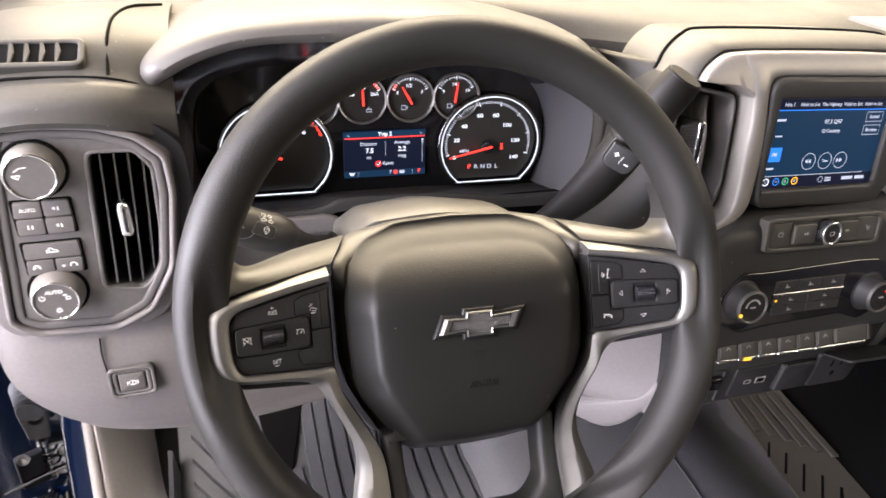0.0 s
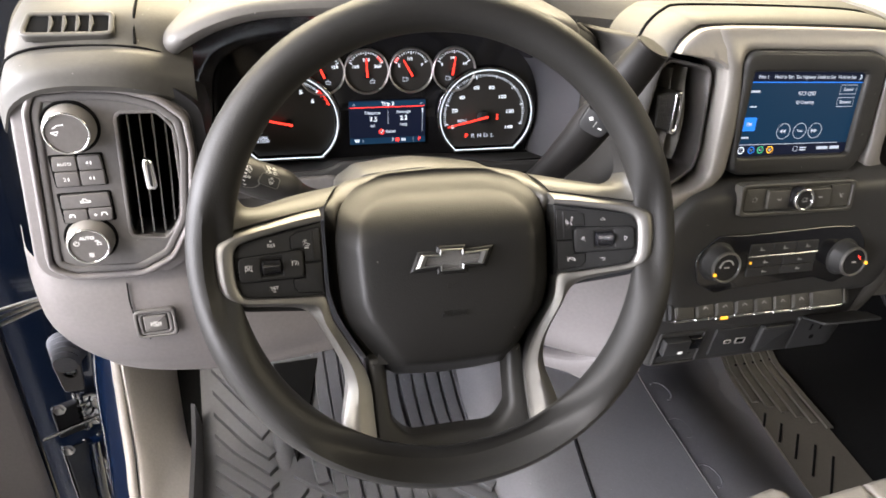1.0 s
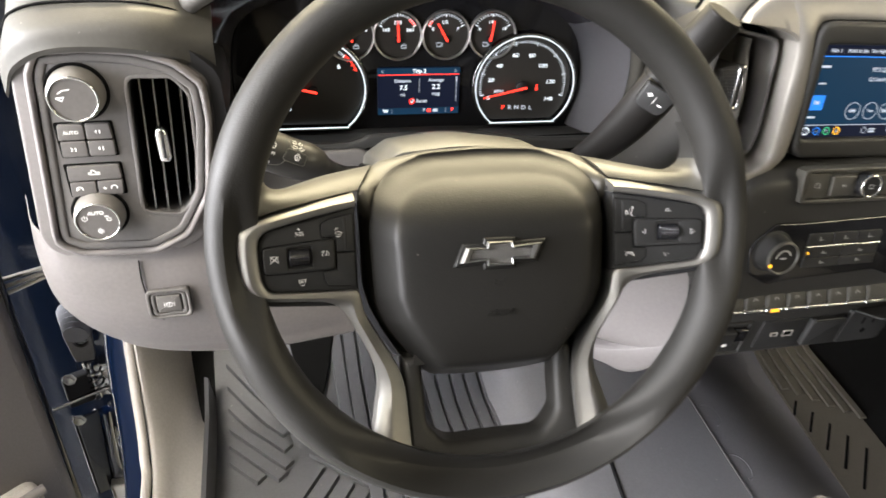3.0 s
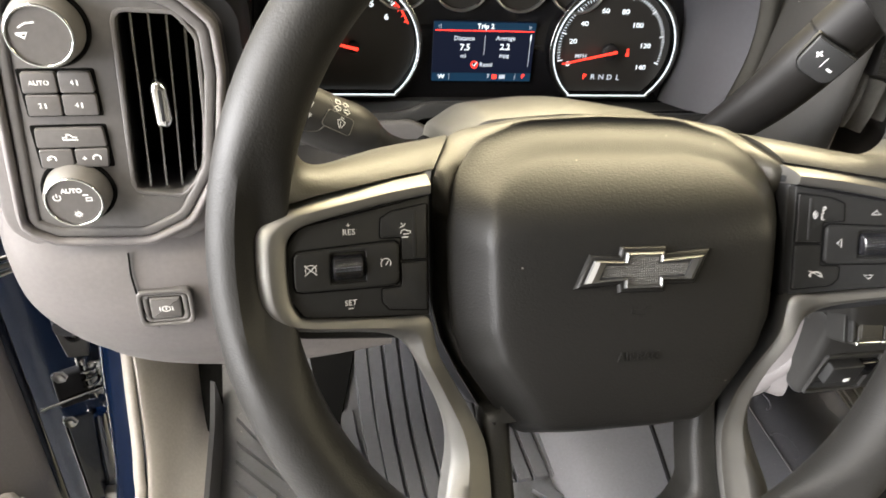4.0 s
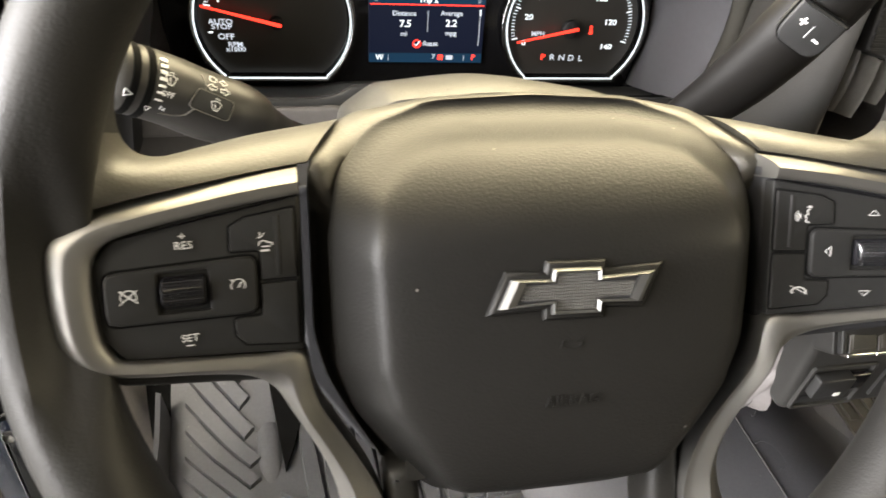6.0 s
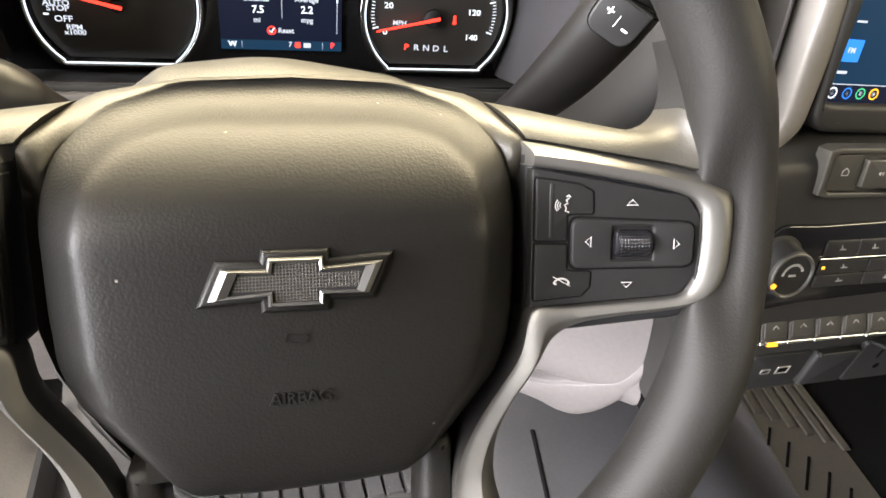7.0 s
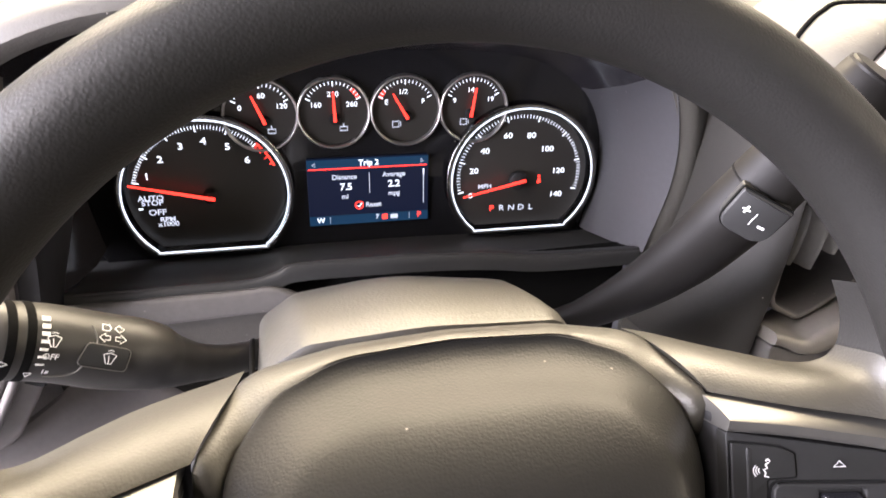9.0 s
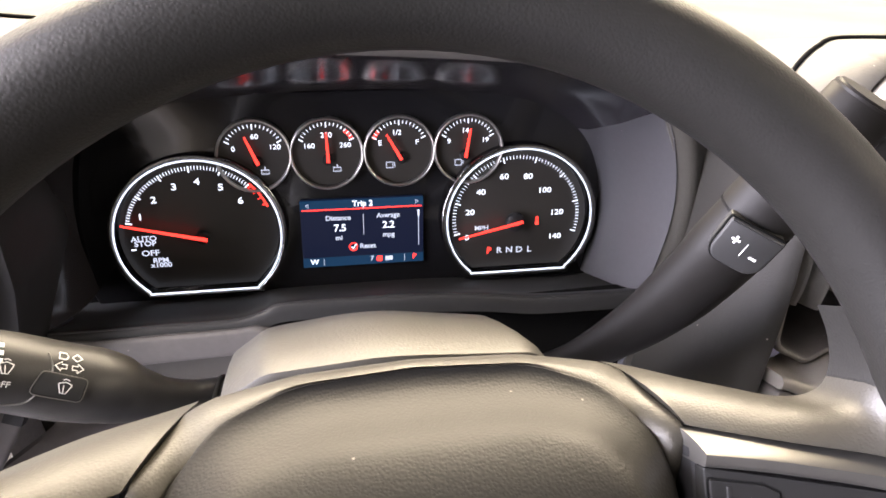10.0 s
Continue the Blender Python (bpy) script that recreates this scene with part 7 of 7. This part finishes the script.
for side, xs in ((-1, -0.258), (1, 0.196)):
    lipc = [[(xs + side * 0.004 + 0.03 * (max(0, (y - 0.55) / 0.2) if side < 0 else 0), y, floor_z(xs, y) + 0.004), (xs + side * 0.010 + 0.03 * (max(0, (y - 0.55) / 0.2) if side < 0 else 0), y, floor_z(xs, y) + (0.055 if side < 0 else 0.03)), (xs + side * 0.016 + 0.03 * (max(0, (y - 0.55) / 0.2) if side < 0 else 0), y, floor_z(xs, y) + (0.058 if side < 0 else 0.033)), (xs + side * 0.022 + 0.03 * (max(0, (y - 0.55) / 0.2) if side < 0 else 0), y, floor_z(xs, y) + 0.004)] for y in np.linspace(0.02, 0.53 if side < 0 else 0.74, 26)]
    part("raised_lip", rings_mesh(lipc, closed=True), RUBBER, mat)
ribs = []
for k in range(-3, 9):
    x = -0.0005 + 0.025 * k
    y0 = 0.030 if -0.03 < x < 0.08 else (0.350 if x > 0 else 0.404 - 0.96 * (x + 0.117) + 0.012)
    ribs.append(bar_between(x, y0, x - 0.010, 0.72 if k > -3 else 0.50, 0.0216, 0.0075))
for k, x1 in ((-4, -0.165), (-3, -0.165), (-2, -0.160), (-1, -0.152), (0, -0.152), (1, -0.152), (2, -0.163), (3, -0.194)):
    ribs.append(bar_between(-0.236, 0.514 - 0.033 * k, x1, 0.514 - 0.033 * k - 1.11 * (x1 + 0.236), 0.0198, 0.0085))
for k in range(9):
    bx, by = (-0.110 + 0.0205 * k, 0.378 - 0.0197 * k) if k < 4 else (-0.046, 0.290 - 0.036 * (k - 4))
    reach = min(0.15, (bx + 0.245) / 0.576)
    ribs.append(bar_between(bx, by, bx - 0.576 * reach, by - 0.817 * reach, 0.0250, 0.0080))
for bx, by in ((0.160, 0.338), (0.124, 0.332), (0.099, 0.312), (0.094, 0.274), (0.094, 0.234), (0.094, 0.194), (0.094, 0.154), (0.094, 0.114)):
    ribs.append(bar_between(bx, by, 0.188, by - 1.08 * (0.188 - bx), 0.0205, 0.0090))
ribs += [bar_between(-0.120, 0.404, -0.034, 0.3215, 0.0050, 0.0070), bar_between(-0.033, 0.320, -0.033, 0.04, 0.0050, 0.0070), bar_between(0.0835, 0.320, 0.0835, 0.05, 0.0050, 0.0080)]
part("ridge", lay(tube([(-0.134, 0.52, -0.010), (-0.134, 0.50, -0.004), (-0.133, 0.45, -0.003), (-0.132, 0.40, -0.010)], [0.013, 0.017, 0.016, 0.012], 14, 0.6), 0.006), RUBBER, mat, "smooth raised ridge between the ribbed fields")
for rib in ribs:
    part("rib", lay(rib, 0.0068), RUBBER, mat)

pmat = thing("passenger_floor_mat", "taupe rubber passenger floor mat with drain slots", "floor mat")
rows = [[(x, y, floor_z(x, y) + 0.006) for x in np.linspace(0.660 + 0.165 * y, 0.788 + 0.135 * y, 16)] for y in np.linspace(0.0, 0.66, 20)]
well = sheet([[(x, y, floor_z(x, y) + 0.003) for x in np.linspace(0.76, 1.19, 12)] for y in np.linspace(-0.3, 0.66, 20)], 0.003)
structure("footwell_carpet", well, CARPET, "black carpet in the passenger footwell", "carpet")
part("sheet", sheet(rows, 0.005), TANMAT, pmat)
for k in range(5):
    part("slot", lay(bar_between(0.712 + 0.002 * k, 0.327 - 0.040 * k, 0.737 + 0.012 * k, 0.356 - 0.030 * k, 0.0045, 0.0012), 0.0062), DEEP, pmat)
for k in range(6):
    part("edge_rib", lay(bar_between(0.773 + 0.0185 * k, 0.60, 0.736 + 0.0185 * k, 0.385 - 0.018 * k, 0.0130, 0.0035, 24), 0.0066), TANMAT, pmat)

pedal = thing("brake_pedal", "black brake pedal with a ribbed rubber pad", "pedal", pose(0.025, 0.545, 0.225, 62, 0, 0))
part("pad", slab(rect(-0.060, -0.030, 0.058, 0.030, 0.008), -0.010, 0.002, 0.004), BLACK, pedal)
for k in range(6):
    part("pad_rib", slab(rect(-0.054, -0.025 + k * 0.009, 0.052, -0.020 + k * 0.009, 0.002), 0.0, 0.0055, 0.002), RUBBER, pedal)
part("arm", tube([(-0.01, 0.0, -0.012), (-0.012, 0.08, -0.04), (-0.014, 0.20, -0.03)], [0.012, 0.012, 0.012], 12, 0.5), BLACK, pedal)

# ---- sill, pillar foot, hinge and open door ----
ys = (-0.9, -0.2, 0.15, 0.34, 0.42, 0.48, 0.54, 0.64, 0.80)
outer = ((-0.345, 0.085), (-0.345, 0.085), (-0.345, 0.085), (-0.345, 0.090), (-0.350, 0.115), (-0.357, 0.18), (-0.360, 0.30), (-0.352, 0.44), (-0.350, 0.50))
sill = []
for y, (xo, zo) in zip(ys, outer):
    sill.append([(xo, y, zo - 0.012), (xo + 0.004, y, zo), (xo * 0.72 - 0.288 * 0.28, y, zo * 0.72 + 0.055 * 0.28 + 0.006), (-0.312, y, zo * 0.35 + 0.055 * 0.65 + 0.004), (-0.286, y, 0.060 + max(0, (y - 0.42)) * 0.12), (-0.276, y, 0.056)])
structure("kick_panel", skin(sill, 46, 18, 0.005, (-0.3, 0.2, -0.9)), TRIMGREY, "grey plastic sill and kick panel trim", "trim panel")
paint = []
for y, (xo, zo) in zip(ys, outer):
    paint.append([(xo + 0.002, y + 0.004, zo - 0.012), (xo - 0.022, y + 0.010, zo - 0.020), (xo - 0.048, y + 0.018, zo - 0.060), (xo - 0.058, y + 0.025, zo - 0.16), (xo - 0.060, y + 0.03, zo - 0.40)])
structure("door_aperture", skin(paint, 46, 18, 0.005, (0.5, 0.0, -0.5)), BLUE, "glossy dark blue painted door aperture", "bodywork")
# hinge pillar in the shaded copy of the blue paint
structure("pillar_foot", box(-0.60, 0.66, GROUND + 0.25, -0.36, 0.72, 0.80, 0.01), BLUE_SHADED, "glossy blue hinge pillar, shade put into its paint", "pillar")
structure("aperture_seal", tube(spline([(-0.352, -0.3, 0.082), (-0.352, 0.30, 0.086), (-0.357, 0.41, 0.108), (-0.366, 0.49, 0.19), (-0.368, 0.555, 0.31), (-0.360, 0.66, 0.46)], 36), [0.007] * 36, 10), TRIMGREY, "grey rubber door seal along the sill", "seal")

def bolt(parent, x, z, y=-0.006, r=0.0085):
    return part("bolt", mapped(lathe([(r * 1.35, 0), (r * 1.35, 0.0015), (r, 0.002), (r, 0.006), (r * 0.7, 0.0075), (0.0001, 0.008)], 6), pose(x, y, z, 90)), STEEL, parent, "zinc bolt head")


hinge = thing("door_hinge", "black steel door hinge with check strap and bolts", "hinge", pose(-0.470, 0.640, 0.065))
part("pillar_leaf", box(-0.002, -0.008, -0.034, 0.046, 0.020, 0.034, 0.004), DARKCHROME, hinge)
part("door_leaf", mapped(box(-0.042, -0.006, -0.030, 0.0, 0.012, 0.030, 0.004), pose(0, -0.014, 0, 0, 0, 24)), BLACK, hinge)
part("knuckle", lathe([(0.0001, -0.043), (0.009, -0.043), (0.011, -0.040), (0.011, -0.013), (0.0095, -0.012), (0.0095, 0.010), (0.011, 0.011), (0.011, 0.038), (0.009, 0.041), (0.0001, 0.041)], 20), DARKCHROME, hinge)
part("spring", mapped(tube([(0.013 * math.cos(q * 0.5), 0.013 * math.sin(q * 0.5), q * 0.0011 - 0.012) for q in range(44)], [0.0022] * 44, 7), Matrix.Translation((0.006, -0.010, 0))), DARKCHROME, hinge)
bolt(hinge, -0.026, 0.030, -0.030)
bolt(hinge, 0.030, 0.016, -0.009)
bolt(hinge, 0.030, -0.020, -0.009)
part("strap", tube([(0.05, -0.012, -0.004), (0.0, -0.032, -0.006), (-0.055, -0.058, -0.008)], [0.005, 0.005, 0.005], 10, 0.5), DARKCHROME, hinge)
lower = thing("door_hinge", "blue painted lower door hinge with shade-coloured leaves and a bright bolt", "hinge", pose(-0.470, 0.640, -0.10))
part("pillar_leaf", box(0.008, -0.006, -0.090, 0.052, 0.016, 0.085, 0.004), BLUE_SHADED, lower)
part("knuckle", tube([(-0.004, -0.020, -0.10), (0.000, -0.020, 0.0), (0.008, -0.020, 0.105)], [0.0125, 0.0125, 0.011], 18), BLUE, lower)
part("door_leaf", mapped(box(-0.044, -0.006, -0.085, 0.0, 0.012, 0.110, 0.004), pose(0, -0.018, 0, 0, 0, 24)), BLUE_SHADED, lower)
bolt(lower, -0.030, 0.104, -0.034)
part("stop", box(-0.012, -0.050, -0.115, 0.030, -0.018, -0.060, 0.005), STEEL, lower, "bright steel stop bracket")
part("gusset", mapped(box(0.020, -0.012, -0.10, 0.030, 0.008, 0.060, 0.003), pose(0, 0, 0, 0, -22, 0)), STEEL, lower)
upper = thing("check_link", "pair of bright door check rods by the pillar", "door check", pose(-0.490, 0.620, 0.303))
for q, dz in enumerate((-0.008, 0.000, 0.009)):
    part("rod", tube([(-0.055, -0.020 + 0.004 * q, dz * 1.3 - 0.010), (0.0, 0.0, dz), (0.050, 0.012, dz * 0.5 + 0.008)], [0.0035, 0.0035, 0.0035], 8), STEEL, upper)
part("bracket", box(0.030, 0.0, -0.020, 0.060, 0.024, 0.022, 0.004), BLACK, upper)
boot = thing("cable_boot", "black ribbed rubber cable boot between pillar and door", "cable boot", pose(-0.462, 0.640, 0.205, 100, 0, 0))
part("bellows", lathe([(0.034 - 0.004 * (k % 2) - 0.0016 * k, 0.0045 * k) for k in range(11)], 28), RUBBER, boot)
plate = thing("pillar_plate", "black wiring plate with a round hole below the cable boot", "bracket", pose(-0.468, 0.628, 0.150, 90, 0, 8))
part("plate_body", frame_slab(round_poly([(-0.016, -0.032), (0.014, -0.034), (0.020, 0.030), (-0.024, 0.032)], 0.005), oval(0, 0.008, 0.0105, None, 24), -0.010, 0.003, 0.002, 64, 3, Vector((0, 0.008))), BUTTON_L, plate)
part("plug", lathe([(0.0098, -0.006), (0.0098, -0.002), (0.0001, -0.001)], 24), GLOSS, plate).matrix_basis = Matrix.Translation((0, 0.008, 0))

DOORM = pose(-0.545, 0.585, 0, 0, 0, -143)
door = thing("truck_door", "open blue truck door, skin darkened for shade, with taupe inner trim", "door", DOORM)
part("skin", box(0.03, -0.030, -0.35, 1.05, 0.020, 0.80, 0.01), BLUE_SHADED, door)
part("jamb", box(-0.012, -0.028, -0.35, 0.032, 0.022, 0.80, 0.006), GLOSS, door)
part("inner_trim", mapped(slab(round_poly([(0.010, -0.32), (1.0, -0.32), (1.0, 0.80), (0.010, 0.80)], 0.02), 0.0, 0.065, 0.018, 5), pose(0, 0.02, 0, 90, 0, 0) @ Matrix.Diagonal((1, 1, -1, 1))), KNEE, door, "taupe plastic inner trim")
for q, (sx, r) in enumerate(((-0.006, 0.014), (0.012, 0.010), (-0.020, 0.007))):
    part("edge_seal", tube([(sx, 0.030 + 0.006 * q, -0.33), (sx, 0.030 + 0.006 * q, 0.2), (sx, 0.030 + 0.006 * q, 0.80)], [r, r, r], 12), BLACK, door)
part("map_pocket", box(0.06, 0.070, -0.26, 0.80, 0.125, 0.02, 0.02), TRIMGREY, door)
part("pocket_lip", tube([(0.06, 0.122, 0.022), (0.43, 0.130, 0.026), (0.80, 0.122, 0.022)], [0.008, 0.008, 0.008], 10), KNEE, door)

# ---- folded centre seat with cup holders ----
CZ = 0.40
tray = thing("centre_console_tray", "beige-grey fold-down centre tray with cup holders", "console")
pocket = round_poly([(0.335, -0.200), (0.415, -0.200), (0.421, -0.080), (0.410, -0.0665), (0.354, -0.0735), (0.336, -0.094)], [0.014, 0.014, 0.014, 0.012, 0.014, 0.014])
part("tray_left", frame_slab(round_poly([(0.300, -0.62), (0.4395, -0.62), (0.4395, -0.0495), (0.372, -0.0535), (0.335, -0.058), (0.297, -0.082)], [0.03, 0.001, 0.001, 0.01, 0.03, 0.03]), pocket, CZ - 0.09, CZ, 0.006, 140, 4, Vector((0.378, -0.13))), CONSOLE, tray)
part("pocket_floor", slab(inset(pocket, -0.002), CZ - 0.090, CZ - 0.075, 0.001), CARPET, tray)
cup = oval(0.506, -0.103, 0.0430, None, 48)
part("tray_right", frame_slab(round_poly([(0.440, -0.62), (0.640, -0.62), (0.640, -0.065), (0.600, -0.040), (0.440, -0.0495)], [0.001, 0.03, 0.03, 0.03, 0.001]), cup, CZ - 0.09, CZ, 0.006, 140, 4, Vector((0.506, -0.103))), CONSOLE, tray)
part("cup_liner", frame_slab(oval(0.506, -0.103, 0.0520, None, 48), oval(0.506, -0.103, 0.0500, None, 48), CZ - 0.001, CZ + 0.0008, 0.0003, 72), DEEP, tray)
part("cup_floor", slab(inset(cup, -0.002), CZ - 0.090, CZ - 0.078, 0.001), CARPET, tray)
part("cup_wall", frame_slab(inset(cup, 0.0002), inset(cup, 0.0018), CZ - 0.085, CZ - 0.0045, 0.0006, 96), CARPET, tray, "black rubber cup lining")
part("pocket_wall", frame_slab(inset(pocket, 0.0002), inset(pocket, 0.0018), CZ - 0.085, CZ - 0.006, 0.0006, 140, 3, Vector((0.378, -0.13))), CARPET, tray, "black rubber pocket lining")
part("front_pad", slab(round_poly([(0.262, -0.30), (0.300, -0.30), (0.366, -0.060), (0.362, -0.034), (0.350, -0.026), (0.285, -0.036), (0.272, -0.052)], [0.01, 0.01, 0.01, 0.01, 0.01, 0.01, 0.01]), CZ - 0.09, CZ - 0.006, 0.008, 5), CONSOLE, tray, "beige padded block")

# bench seat that closes the cab behind the eye; unseen, added to block rear light
seat = thing("bench_seat", "dark cloth bench seat across the cab, added out of view", "seat")
part("driver_cushion", box(-0.30, -1.05, FLOOR, 0.235, -0.42, 0.36, 0.04), CLOTH, seat)
part("driver_backrest", box(-0.30, -1.22, 0.30, 0.235, -1.02, 0.98, 0.05), CLOTH, seat)
part("centre_base", box(0.245, -1.20, FLOOR, 0.660, -0.10, CZ - 0.092, 0.02), CLOTH, seat)
part("passenger_cushion", box(0.670, -1.05, FLOOR, 1.18, -0.30, 0.36, 0.04), CLOTH, seat)
part("passenger_backrest", box(0.245, -1.22, 0.30, 1.18, -1.02, 0.98, 0.05), CLOTH, seat)
